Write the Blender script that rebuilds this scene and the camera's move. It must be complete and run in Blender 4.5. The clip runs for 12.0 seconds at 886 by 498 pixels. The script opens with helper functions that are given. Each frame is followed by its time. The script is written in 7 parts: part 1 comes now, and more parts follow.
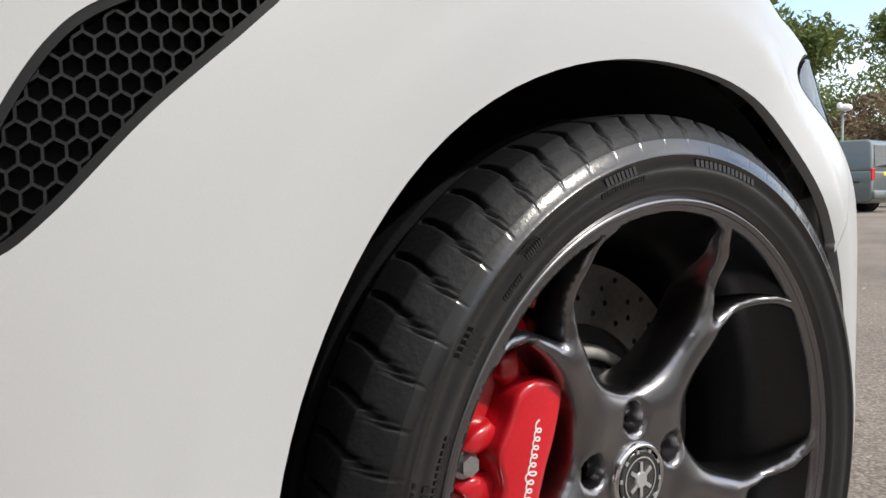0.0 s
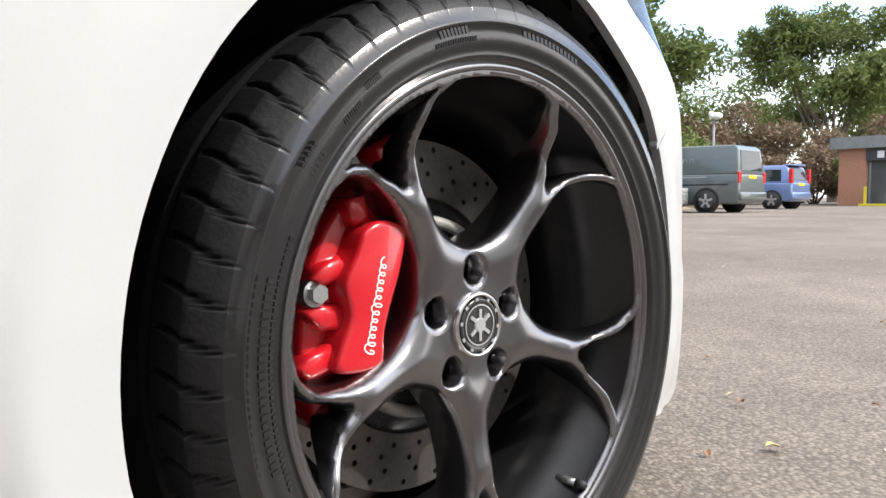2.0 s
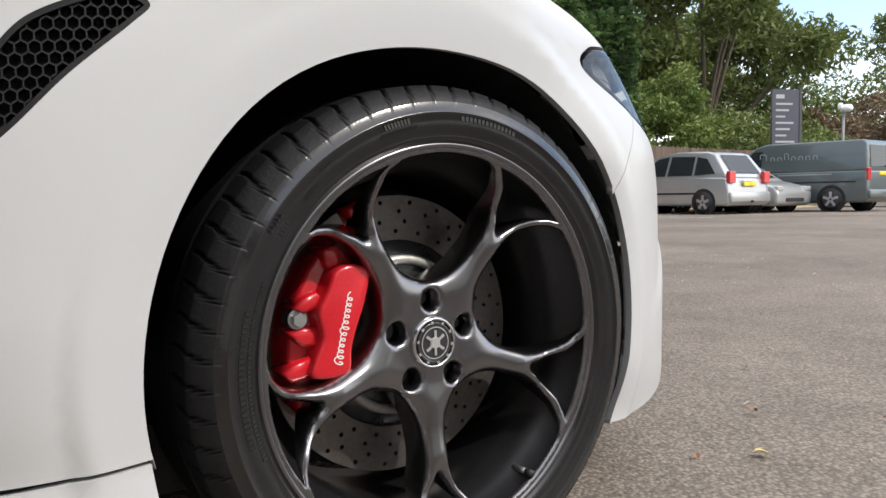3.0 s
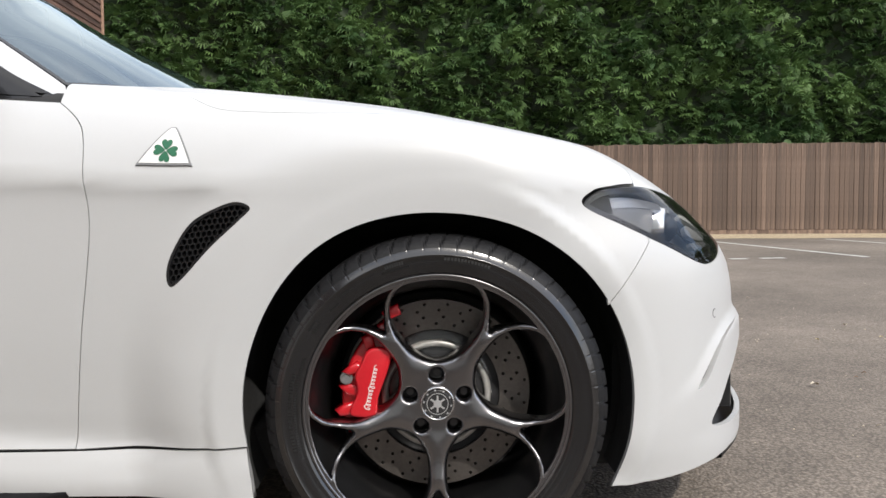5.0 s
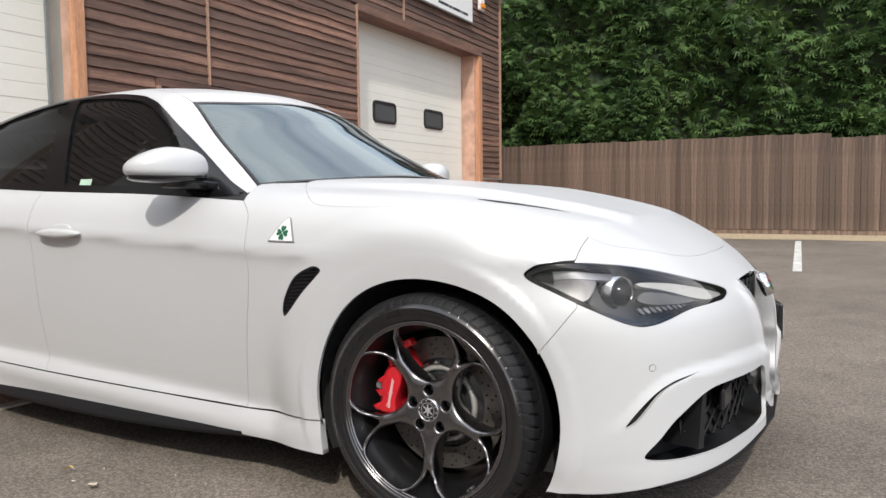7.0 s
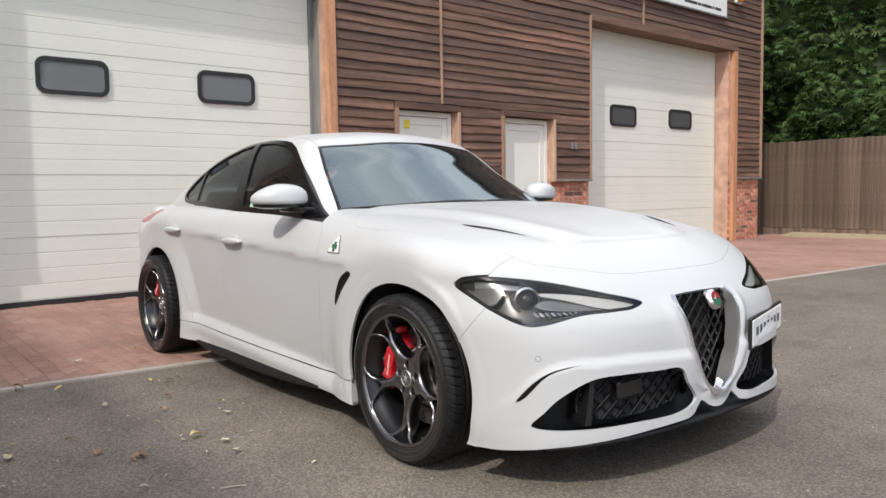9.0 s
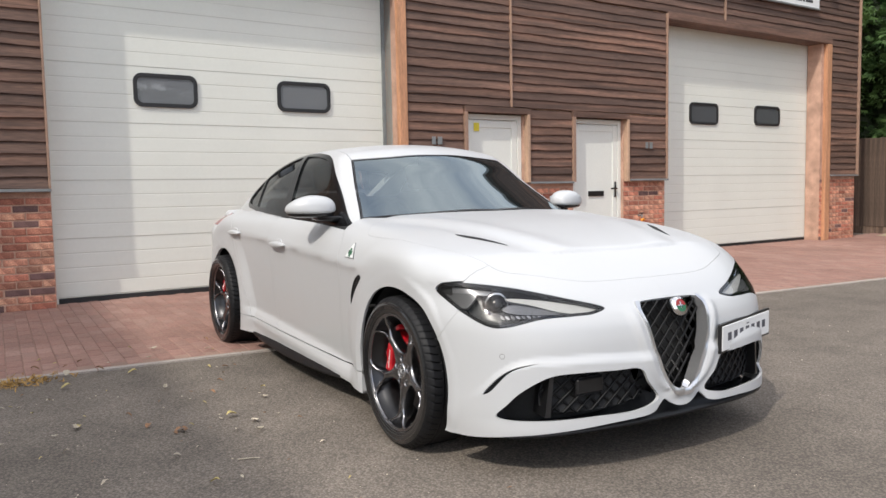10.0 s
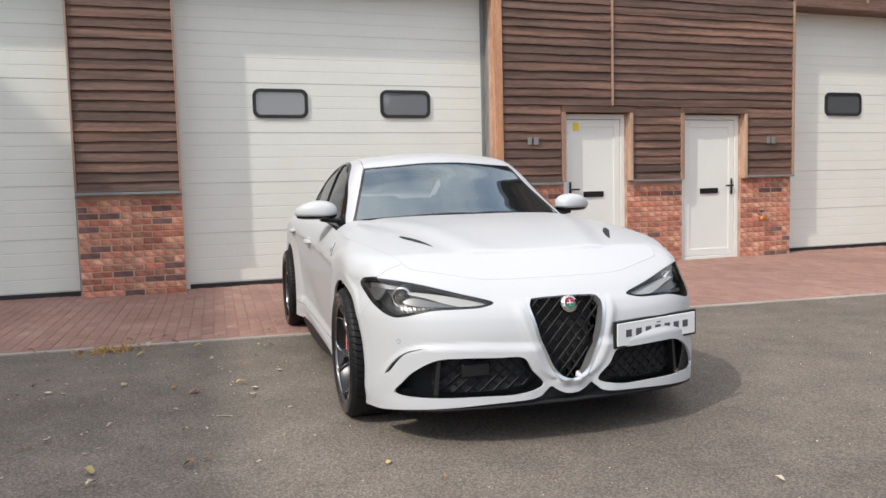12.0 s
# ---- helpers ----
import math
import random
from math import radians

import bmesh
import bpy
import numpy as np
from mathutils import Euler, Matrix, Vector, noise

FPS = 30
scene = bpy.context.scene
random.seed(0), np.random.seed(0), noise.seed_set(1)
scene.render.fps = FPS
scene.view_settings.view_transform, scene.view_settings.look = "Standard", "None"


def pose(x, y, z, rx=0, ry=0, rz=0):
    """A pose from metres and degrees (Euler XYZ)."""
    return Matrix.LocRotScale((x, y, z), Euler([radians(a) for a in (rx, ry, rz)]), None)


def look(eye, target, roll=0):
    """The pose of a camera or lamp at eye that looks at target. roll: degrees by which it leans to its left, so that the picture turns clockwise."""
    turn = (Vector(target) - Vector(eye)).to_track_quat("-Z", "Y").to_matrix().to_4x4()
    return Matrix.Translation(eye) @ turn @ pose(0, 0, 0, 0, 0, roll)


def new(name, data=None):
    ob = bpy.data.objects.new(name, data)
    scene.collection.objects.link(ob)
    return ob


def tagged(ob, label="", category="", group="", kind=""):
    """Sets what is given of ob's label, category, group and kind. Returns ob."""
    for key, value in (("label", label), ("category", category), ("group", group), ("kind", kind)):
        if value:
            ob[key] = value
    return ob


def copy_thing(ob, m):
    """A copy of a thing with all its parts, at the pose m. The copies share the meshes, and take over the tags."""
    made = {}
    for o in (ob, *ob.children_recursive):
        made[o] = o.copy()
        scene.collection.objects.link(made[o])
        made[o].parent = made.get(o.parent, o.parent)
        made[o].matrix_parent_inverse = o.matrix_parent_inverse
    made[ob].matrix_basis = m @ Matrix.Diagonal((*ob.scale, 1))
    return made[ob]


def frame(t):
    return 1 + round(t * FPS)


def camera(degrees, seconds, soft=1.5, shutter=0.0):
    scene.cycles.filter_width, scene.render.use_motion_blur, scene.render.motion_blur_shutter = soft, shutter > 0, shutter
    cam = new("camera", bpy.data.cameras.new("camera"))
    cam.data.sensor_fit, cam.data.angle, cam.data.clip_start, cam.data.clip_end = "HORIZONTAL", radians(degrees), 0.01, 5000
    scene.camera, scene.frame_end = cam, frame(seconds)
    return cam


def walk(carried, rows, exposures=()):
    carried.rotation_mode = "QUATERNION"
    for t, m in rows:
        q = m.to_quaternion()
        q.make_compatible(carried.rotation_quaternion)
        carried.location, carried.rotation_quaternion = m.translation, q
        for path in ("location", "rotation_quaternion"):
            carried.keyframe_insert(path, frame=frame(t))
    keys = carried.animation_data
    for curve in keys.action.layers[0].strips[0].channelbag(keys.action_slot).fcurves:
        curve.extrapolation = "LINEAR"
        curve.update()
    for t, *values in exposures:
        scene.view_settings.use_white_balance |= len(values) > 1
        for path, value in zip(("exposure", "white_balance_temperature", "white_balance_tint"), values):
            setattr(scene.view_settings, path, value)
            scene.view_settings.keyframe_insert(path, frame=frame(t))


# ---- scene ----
from mathutils.geometry import delaunay_2d_cdt

# ---- camera ----
cam = camera(60.48, 12.0)
PATH = [
    (0, (-0.5447, -1.3094, 0.5894), (0.6244, 0.3073, 0.4497), -0.69),
    (0.5, (-0.5754, -1.3088, 0.5103), (0.7296, 0.2003, 0.3702), -0.12),
    (1, (-0.5464, -1.3129, 0.4719), (0.8525, 0.1103, 0.3397), -0.39),
    (1.5, (-0.5474, -1.3321, 0.4554), (0.8757, 0.0665, 0.3182), -0.01),
    (2, (-0.5619, -1.3921, 0.4566), (0.8214, 0.0463, 0.3236), -0.25),
    (2.5, (-0.5712, -1.4947, 0.4832), (0.7069, 0.0378, 0.3496), -0.48),
    (3, (-0.56, -1.6732, 0.5163), (0.5931, -0.0446, 0.3824), -0.74),
    (3.2, (-0.5495, -1.7511, 0.5216), (0.545, -0.083, 0.3824), -0.58),
    (4.8, (-0.1509, -2.2745, 0.7039), (0.1015, -0.2936, 0.5927), -0.19),
    (5, (-0.0383, -2.3269, 0.7136), (0.03, -0.3312, 0.6), -0.24),
    (5.5, (0.2235, -2.4436, 0.7587), (0.0195, -0.4576, 0.6397), -0.37),
    (6, (0.4972, -2.5534, 0.8146), (0.0043, -0.6192, 0.6889), -0.4),
    (6.5, (0.7673, -2.6287, 0.8763), (0.0222, -0.7776, 0.7403), -0.45),
    (7, (1.0668, -2.6721, 0.9302), (0.0933, -0.9308, 0.789), -0.63),
    (7.5, (1.4109, -2.7193, 0.9557), (0.2402, -1.1041, 0.8116), -0.56),
    (9.3, (2.5423, -2.5093, 1.0747), (0.9419, -1.3191, 0.9258), -1.01),
    (9.5, (2.6468, -2.4834, 1.0968), (1.0253, -1.3225, 0.9448), -1.05),
    (10, (2.9348, -2.3725, 1.1186), (1.2188, -1.3571, 0.9635), -1.05),
    (10.5, (3.1829, -2.2011, 1.1432), (1.4, -1.3084, 0.987), -1.1),
    (11, (3.4242, -1.9917, 1.1504), (1.5988, -1.1897, 0.9928), -1.14),
    (11.5, (3.6837, -1.7603, 1.159), (1.8138, -1.069, 0.9987), -1.15),
    (12, (3.8761, -1.4957, 1.1647), (1.9657, -0.9259, 1.0036), -1.4),
]
walk(cam, [(t, look(eye, target, roll)) for t, eye, target, roll in PATH], [(0, 0.12), (0.5, 0.52), (1.0, 0.76), (1.5, 0.77), (2.0, 0.66), (2.6, 0.30), (3.2, 0.10), (5, 0.08), (6.5, 0.04), (9, -0.08), (12, -0.09)])

# ---- sky and sun ----
TO_SUN = Vector((0.9, -1.8, 2.0)).normalized()
world = bpy.data.worlds.new("sky")
scene.world = world
world.use_nodes = True
wn = world.node_tree
sky = wn.nodes.new("ShaderNodeTexSky")
sky.sky_type, sky.sun_disc = "NISHITA", False
sky.sun_elevation = math.asin(TO_SUN.z)
sky.sun_rotation = math.atan2(TO_SUN.x, TO_SUN.y)
sky.dust_density = 2.0
bg = wn.nodes["Background"]
bg.inputs["Strength"].default_value = 0.30
cl_co = wn.nodes.new("ShaderNodeTexCoord")
cl_map = wn.nodes.new("ShaderNodeMapping")
cl_map.inputs["Scale"].default_value = (1, 1, 2.6)
cl_n = wn.nodes.new("ShaderNodeTexNoise")
cl_n.inputs["Scale"].default_value, cl_n.inputs["Detail"].default_value = 1.5, 7
cl_r = wn.nodes.new("ShaderNodeValToRGB")
cl_r.color_ramp.elements[0].position, cl_r.color_ramp.elements[1].position = 0.36, 0.62
cl_m = wn.nodes.new("ShaderNodeMixRGB")
cl_m.inputs[2].default_value = (6.1, 6.05, 6.05, 1)
wn.links.new(cl_co.outputs["Generated"], cl_map.inputs[0])
wn.links.new(cl_map.outputs[0], cl_n.inputs["Vector"])
wn.links.new(cl_n.outputs["Fac"], cl_r.inputs[0])
wn.links.new(cl_r.outputs[0], cl_m.inputs[0])
wn.links.new(sky.outputs[0], cl_m.inputs[1])
wn.links.new(cl_m.outputs[0], bg.inputs[0])
sun = new("sun", bpy.data.lights.new("sun", "SUN"))
sun.data.energy, sun.data.angle, sun.data.color = 2.62, radians(1.2), (1, 0.95, 0.87)
sun.matrix_world = look(TO_SUN * 60, (0, 0, 0))


# ---- materials ----
def mat(name, base, rough=0.6, metal=0.0, vary=0.15, scale=6.0, fine=80.0, bump=0.0, bump_scale=None, rnd=0.0, hue=None, coat=0.0,
        spec=0.5, fine_vary=None, stretch=(1, 1, 1)):
    """A surface with variation at two scales, an optional second colour in patches, and fine relief."""
    m = bpy.data.materials.new(name)
    m.use_nodes = True
    t = m.node_tree
    b = t.nodes["Principled BSDF"]
    b.inputs["Roughness"].default_value, b.inputs["Metallic"].default_value = rough, metal
    b.inputs["Specular IOR Level"].default_value, b.inputs["Coat Weight"].default_value = spec, coat
    b.inputs["Coat Roughness"].default_value = 0.03
    co = t.nodes.new("ShaderNodeTexCoord")
    mp = t.nodes.new("ShaderNodeMapping")
    mp.inputs["Scale"].default_value = stretch
    t.links.new(co.outputs["Object"], mp.inputs[0])
    n1, n2 = t.nodes.new("ShaderNodeTexNoise"), t.nodes.new("ShaderNodeTexNoise")
    n1.inputs["Scale"].default_value, n2.inputs["Scale"].default_value = scale, fine
    n1.inputs["Detail"].default_value, n2.inputs["Detail"].default_value = 4, 3
    for n in (n1, n2):
        t.links.new(mp.outputs[0], n.inputs["Vector"])
    fv = vary if fine_vary is None else fine_vary

    def scaled(src, lo, hi):
        r = t.nodes.new("ShaderNodeMapRange")
        r.inputs[1].default_value, r.inputs[2].default_value, r.inputs[3].default_value, r.inputs[4].default_value = 0.3, 0.7, lo, hi
        t.links.new(src, r.inputs[0])
        return r.outputs[0]

    def mul(a, b_):
        x = t.nodes.new("ShaderNodeMath")
        x.operation = "MULTIPLY"
        t.links.new(a, x.inputs[0])
        t.links.new(b_, x.inputs[1])
        return x.outputs[0]
    k = mul(scaled(n1.outputs["Fac"], 1 - vary, 1 + vary), scaled(n2.outputs["Fac"], 1 - fv, 1 + fv))
    if rnd:
        oi = t.nodes.new("ShaderNodeObjectInfo")
        r = t.nodes.new("ShaderNodeMapRange")
        r.inputs[3].default_value, r.inputs[4].default_value = 1 - rnd, 1 + rnd
        t.links.new(oi.outputs["Random"], r.inputs[0])
        k = mul(k, r.outputs[0])
    col = t.nodes.new("ShaderNodeMixRGB")
    col.blend_type = "MULTIPLY"
    col.inputs[0].default_value = 1
    col.inputs[1].default_value = (*base, 1)
    if hue is not None:
        h = t.nodes.new("ShaderNodeMixRGB")
        h.inputs[1].default_value, h.inputs[2].default_value = (*base, 1), (*hue, 1)
        if rnd:
            wv = t.nodes.new("ShaderNodeTexWhiteNoise")
            wv.noise_dimensions = "1D"
            t.links.new(oi.outputs["Random"], wv.inputs["W"])
            ad = t.nodes.new("ShaderNodeMath")
            ad.operation = "MULTIPLY"
            t.links.new(wv.outputs["Value"], ad.inputs[0])
            t.links.new(scaled(n1.outputs["Fac"], 0.2, 1.2), ad.inputs[1])
            t.links.new(ad.outputs[0], h.inputs[0])
        else:
            t.links.new(scaled(n1.outputs["Fac"], 0, 1), h.inputs[0])
        t.links.new(h.outputs[0], col.inputs[1])
    t.links.new(k, col.inputs[2])
    t.links.new(col.outputs[0], b.inputs["Base Color"])
    if bump:
        nb = t.nodes.new("ShaderNodeTexNoise")
        nb.inputs["Scale"].default_value, nb.inputs["Detail"].default_value = bump_scale or fine, 5
        t.links.new(mp.outputs[0], nb.inputs["Vector"])
        bu = t.nodes.new("ShaderNodeBump")
        bu.inputs["Strength"].default_value, bu.inputs["Distance"].default_value = bump, 0.01
        t.links.new(nb.outputs["Fac"], bu.inputs["Height"])
        t.links.new(bu.outputs[0], b.inputs["Normal"])
    return m


def glass(name, tint, clear, rough=0.01, ior=1.6):
    """Tinted pane: a see-through dark body, with gloss that grows towards grazing angles."""
    m = bpy.data.materials.new(name)
    m.use_nodes = True
    t = m.node_tree
    b = t.nodes["Principled BSDF"]
    b.inputs["Base Color"].default_value, b.inputs["Roughness"].default_value = (*tint, 1), 0.5
    b.inputs["Specular IOR Level"].default_value = 0.0
    tr = t.nodes.new("ShaderNodeBsdfTransparent")
    tr.inputs[0].default_value = (0.85, 0.92, 0.90, 1)
    body, top = t.nodes.new("ShaderNodeMixShader"), t.nodes.new("ShaderNodeMixShader")
    body.inputs[0].default_value = clear
    gl, fr = t.nodes.new("ShaderNodeBsdfGlossy"), t.nodes.new("ShaderNodeFresnel")
    gl.inputs["Roughness"].default_value, fr.inputs[0].default_value = rough, ior
    t.links.new(b.outputs[0], body.inputs[1])
    t.links.new(tr.outputs[0], body.inputs[2])
    t.links.new(fr.outputs[0], top.inputs[0])
    t.links.new(body.outputs[0], top.inputs[1])
    t.links.new(gl.outputs[0], top.inputs[2])
    t.links.new(top.outputs[0], t.nodes["Material Output"].inputs[0])
    return m


def asphalt(name, base, speck):
    """Rolled asphalt: stone chips of a few millimetres in dark binder, with stains."""
    m = mat(name, base, 0.9, vary=0.24, scale=0.45, fine=3.5, spec=0.3, fine_vary=0.10)
    t = m.node_tree
    b = t.nodes["Principled BSDF"]
    co = [n for n in t.nodes if n.type == "TEX_COORD"][0]
    v = t.nodes.new("ShaderNodeTexVoronoi")
    v.inputs["Scale"].default_value = 108
    t.links.new(co.outputs["Object"], v.inputs["Vector"])
    sep = t.nodes.new("ShaderNodeSeparateColor")
    t.links.new(v.outputs["Color"], sep.inputs[0])
    r = t.nodes.new("ShaderNodeMapRange")
    r.inputs[1].default_value, r.inputs[2].default_value, r.inputs[3].default_value, r.inputs[4].default_value = 0.2, 1, 0.82, speck
    t.links.new(sep.outputs[0], r.inputs[0])
    # dark binder shows between some of the chips
    gap = t.nodes.new("ShaderNodeMapRange")
    gap.inputs[1].default_value, gap.inputs[2].default_value, gap.inputs[3].default_value, gap.inputs[4].default_value = 0.38, 0.64, 1.0, 0.66
    t.links.new(v.outputs["Distance"], gap.inputs[0])
    both = t.nodes.new("ShaderNodeMath")
    both.operation = "MULTIPLY"
    t.links.new(r.outputs[0], both.inputs[0])
    t.links.new(gap.outputs[0], both.inputs[1])
    r = both
    old = b.inputs["Base Color"].links[0].from_socket
    mx = t.nodes.new("ShaderNodeMixRGB")
    mx.blend_type = "MULTIPLY"
    mx.inputs[0].default_value = 1
    t.links.new(old, mx.inputs[1])
    t.links.new(r.outputs[0], mx.inputs[2])
    t.links.new(mx.outputs[0], b.inputs["Base Color"])
    bu = t.nodes.new("ShaderNodeBump")
    bu.inputs["Strength"].default_value, bu.inputs["Distance"].default_value, bu.invert = 0.6, 0.005, True
    t.links.new(v.outputs["Distance"], bu.inputs["Height"])
    t.links.new(bu.outputs[0], b.inputs["Normal"])
    return m


M_ASPHALT = asphalt("asphalt", (0.208, 0.177, 0.148), 1.25)
M_BRICK = mat("brick", (0.42, 0.150, 0.098), 0.88, vary=0.25, scale=12, fine=90, bump=0.6, bump_scale=70, rnd=0.34, hue=(0.58, 0.32, 0.21))
M_BRICK_DARK = mat("dark_brick", (0.17, 0.095, 0.085), 0.85, vary=0.25, scale=9, fine=120, bump=0.5, bump_scale=90, rnd=0.25)
M_MORTAR = mat("mortar", (0.48, 0.30, 0.22), 0.95, vary=0.25, scale=5, fine=150, bump=0.4)
M_PAVER = mat("paving_brick", (0.31, 0.170, 0.135), 0.85, vary=0.16, scale=0.8, fine=60, bump=0.3, bump_scale=160, rnd=0.10, hue=(0.33, 0.205, 0.165))
M_PAVE_JOINT = mat("sand_joint", (0.29, 0.185, 0.145), 0.95, vary=0.2, scale=3, fine=200)
M_KERB = mat("concrete_edging", (0.40, 0.35, 0.31), 0.9, vary=0.15, scale=2, fine=90, bump=0.3)
M_WOOD = mat("weathered_cedar", (0.112, 0.068, 0.052), 0.75, vary=0.3, scale=1.6, fine=14, bump=0.35, bump_scale=60, rnd=0.20, hue=(0.190, 0.102, 0.070), stretch=(6, 0.6, 12))
M_WOOD_NEW = mat("orange_cedar_trim", (0.50, 0.255, 0.14), 0.65, vary=0.22, scale=2, fine=20, bump=0.2, stretch=(8, 8, 0.7))
M_WOOD_TRIM = mat("pale_cedar_batten", (0.33, 0.21, 0.15), 0.75, vary=0.2, scale=3, fine=30, bump=0.2, stretch=(5, 5, 0.6))
M_SHUTTER = mat("grey_coated_steel", (0.74, 0.745, 0.675), 0.5, vary=0.025, scale=1.2, fine=30, fine_vary=0.012, bump=0.04, bump_scale=200)
M_UPVC = mat("white_plastic_door", (0.75, 0.765, 0.71), 0.4, vary=0.02, scale=2, fine=40)
M_GREY_METAL = mat("grey_flashing", (0.20, 0.21, 0.21), 0.5, vary=0.1, scale=4, fine=50)
M_BLACK = mat("black_rubber", (0.018, 0.018, 0.019), 0.6, vary=0.15, scale=20, fine=150)
M_BLACK_GLOSS = mat("black_plastic", (0.012, 0.012, 0.013), 0.3, vary=0.1, scale=15, fine=100)
M_WINDOW_DARK = glass("dark_pane", (0.10, 0.105, 0.11), 0.05, ior=1.9)
M_WHITE = mat("white_board", (0.78, 0.78, 0.77), 0.5, vary=0.03, scale=4, fine=60)
M_INK = mat("dark_print", (0.05, 0.05, 0.055), 0.6, vary=0.1)
M_YELLOW = mat("yellow_print", (0.75, 0.62, 0.05), 0.5, vary=0.05)
M_ORANGE = mat("orange_plastic", (0.75, 0.28, 0.03), 0.35, vary=0.05)
M_FENCE = mat("brown_stained_pine", (0.098, 0.066, 0.048), 0.8, vary=0.3, scale=2.5, fine=30, bump=0.3, rnd=0.32, hue=(0.145, 0.100, 0.074), stretch=(6, 6, 0.6))
M_GRAVEL = mat("yellow_gravel", (0.36, 0.29, 0.19), 0.95, vary=0.35, scale=30, fine=90, bump=0.8, bump_scale=60)
M_LINE = mat("worn_white_road_paint", (0.55, 0.55, 0.52), 0.8, vary=0.25, scale=5, fine=70)




def run(pts, step=0.015, closed=False):
    """A smooth line through points, resampled."""
    p = np.array(pts, float)
    n = len(p)
    if n < 3 and not closed:
        k = max(2, int(np.linalg.norm(p[1] - p[0]) / step) + 1)
        return p[0] + (p[1] - p[0]) * np.linspace(0, 1, k)[:, None]
    out = []
    for i in range(n if closed else n - 1):
        a, b, c, d = ((p[(i + j) % n] for j in (-1, 0, 1, 2)) if closed else
                      (p[max(i - 1, 0)], p[i], p[i + 1], p[min(i + 2, n - 1)]))
        k = max(2, int(np.linalg.norm(c - b) / step) + 1)
        t = np.linspace(0, 1, k, endpoint=False)[:, None]
        out.append(0.5 * (2 * b + (c - a) * t + (2 * a - 5 * b + 4 * c - d) * t ** 2 + (3 * b - a - 3 * c + d) * t ** 3))
    if not closed:
        out.append(p[-1:])
    return np.concatenate(out)


def chain(*lines):
    """Joins lines end to end into one outline."""
    out = [lines[0]]
    for ln in lines[1:]:
        out.append(ln[1:] if np.linalg.norm(ln[0] - out[-1][-1]) < 1e-4 else ln)
    p = np.concatenate(out)
    return p[:-1] if np.linalg.norm(p[0] - p[-1]) < 1e-4 else p


def inset(p, g):
    """The closed outline p moved inwards by g."""
    area = np.sum(p[:, 0] * np.roll(p[:, 1], -1) - np.roll(p[:, 0], -1) * p[:, 1])
    e = np.roll(p, -1, 0) - p
    e /= np.linalg.norm(e, axis=1)[:, None] + 1e-12
    n = np.stack([-e[:, 1], e[:, 0]], 1) * (1 if area > 0 else -1)
    m = n + np.roll(n, 1, 0)
    m /= np.maximum(np.sum(m * m, 1) / 2, 0.35)[:, None]
    return p + m * g


def inside(poly, pts):
    x, y = pts[:, 0], pts[:, 1]
    res = np.zeros(len(pts), bool)
    for a, b in zip(poly, np.roll(poly, -1, 0)):
        if a[1] == b[1]:
            continue
        c = ((a[1] > y) != (b[1] > y)) & (x < (b[0] - a[0]) * (y - a[1]) / (b[1] - a[1]) + a[0])
        res ^= c
    return res


def fill(outline, holes=(), step=0.02):
    """Triangles inside an outline with holes: points, faces, loops of the rims."""
    loops = [outline, *holes]
    lo, hi = outline.min(0), outline.max(0)
    gx, gy = np.meshgrid(np.arange(lo[0] + step / 2, hi[0], step), np.arange(lo[1] + step / 2, hi[1], step))
    gx[::2] += step / 2
    g = np.stack([gx.ravel(), gy.ravel()], 1)
    keep = inside(outline, g)
    for h in holes:
        keep &= ~inside(h, g)
    g = g[keep]
    rim = np.concatenate(loops)
    far = np.full(len(g), True)
    for i in range(0, len(g), 2000):
        d = np.min(np.sum((g[i:i + 2000, None] - rim[None]) ** 2, 2), 1)
        far[i:i + 2000] = d > (step * 0.45) ** 2
    g = g[far]
    pts = np.concatenate([rim, g])
    edges, k = [], 0
    for lp in loops:
        edges += [(k + i, k + (i + 1) % len(lp)) for i in range(len(lp))]
        k += len(lp)
    vs, es, fs, ov, oe, of = delaunay_2d_cdt([Vector(p) for p in pts], edges, [], 0, 1e-6)
    vs = np.array([tuple(v) for v in vs])
    fs = np.array([tuple(f) for f in fs if len(f) == 3])
    c = vs[fs].mean(1)
    ok = inside(outline, c)
    for h in holes:
        ok &= ~inside(h, c)
    return vs, fs[ok]


def rims(fs):
    """The directed edges that bound a set of triangles."""
    seen = {}
    for f in fs:
        for i in range(3):
            seen[(f[i], f[(i + 1) % 3])] = 1
    return [(a, b) for a, b in seen if (b, a) not in seen]


def mesh_of(name, vs, fs, mat, normals=None, smooth=True):
    me = bpy.data.meshes.new(name)
    me.from_pydata([tuple(v) for v in vs], [], [tuple(int(i) for i in f) for f in fs])
    me.materials.append(mat)
    me.polygons.foreach_set("use_smooth", [smooth] * len(me.polygons))
    if normals is not None:
        me.normals_split_custom_set_from_vertices([tuple(n) for n in normals])
    me.update()
    return me


def put(name, me, parent=None, label="", m=None):
    ob = new(name, me)
    if parent is not None:
        ob.parent = parent
    if m is not None:
        ob.matrix_basis = m
    if label:
        tagged(ob, label)
    return ob


def part(name, bm, mat, parent, label="", smooth=True, m=None):
    me = bpy.data.meshes.new(name)
    bm.to_mesh(me)
    bm.free()
    me.materials.append(mat)
    me.polygons.foreach_set("use_smooth", [smooth] * len(me.polygons))
    return put(name, me, parent, label, m)


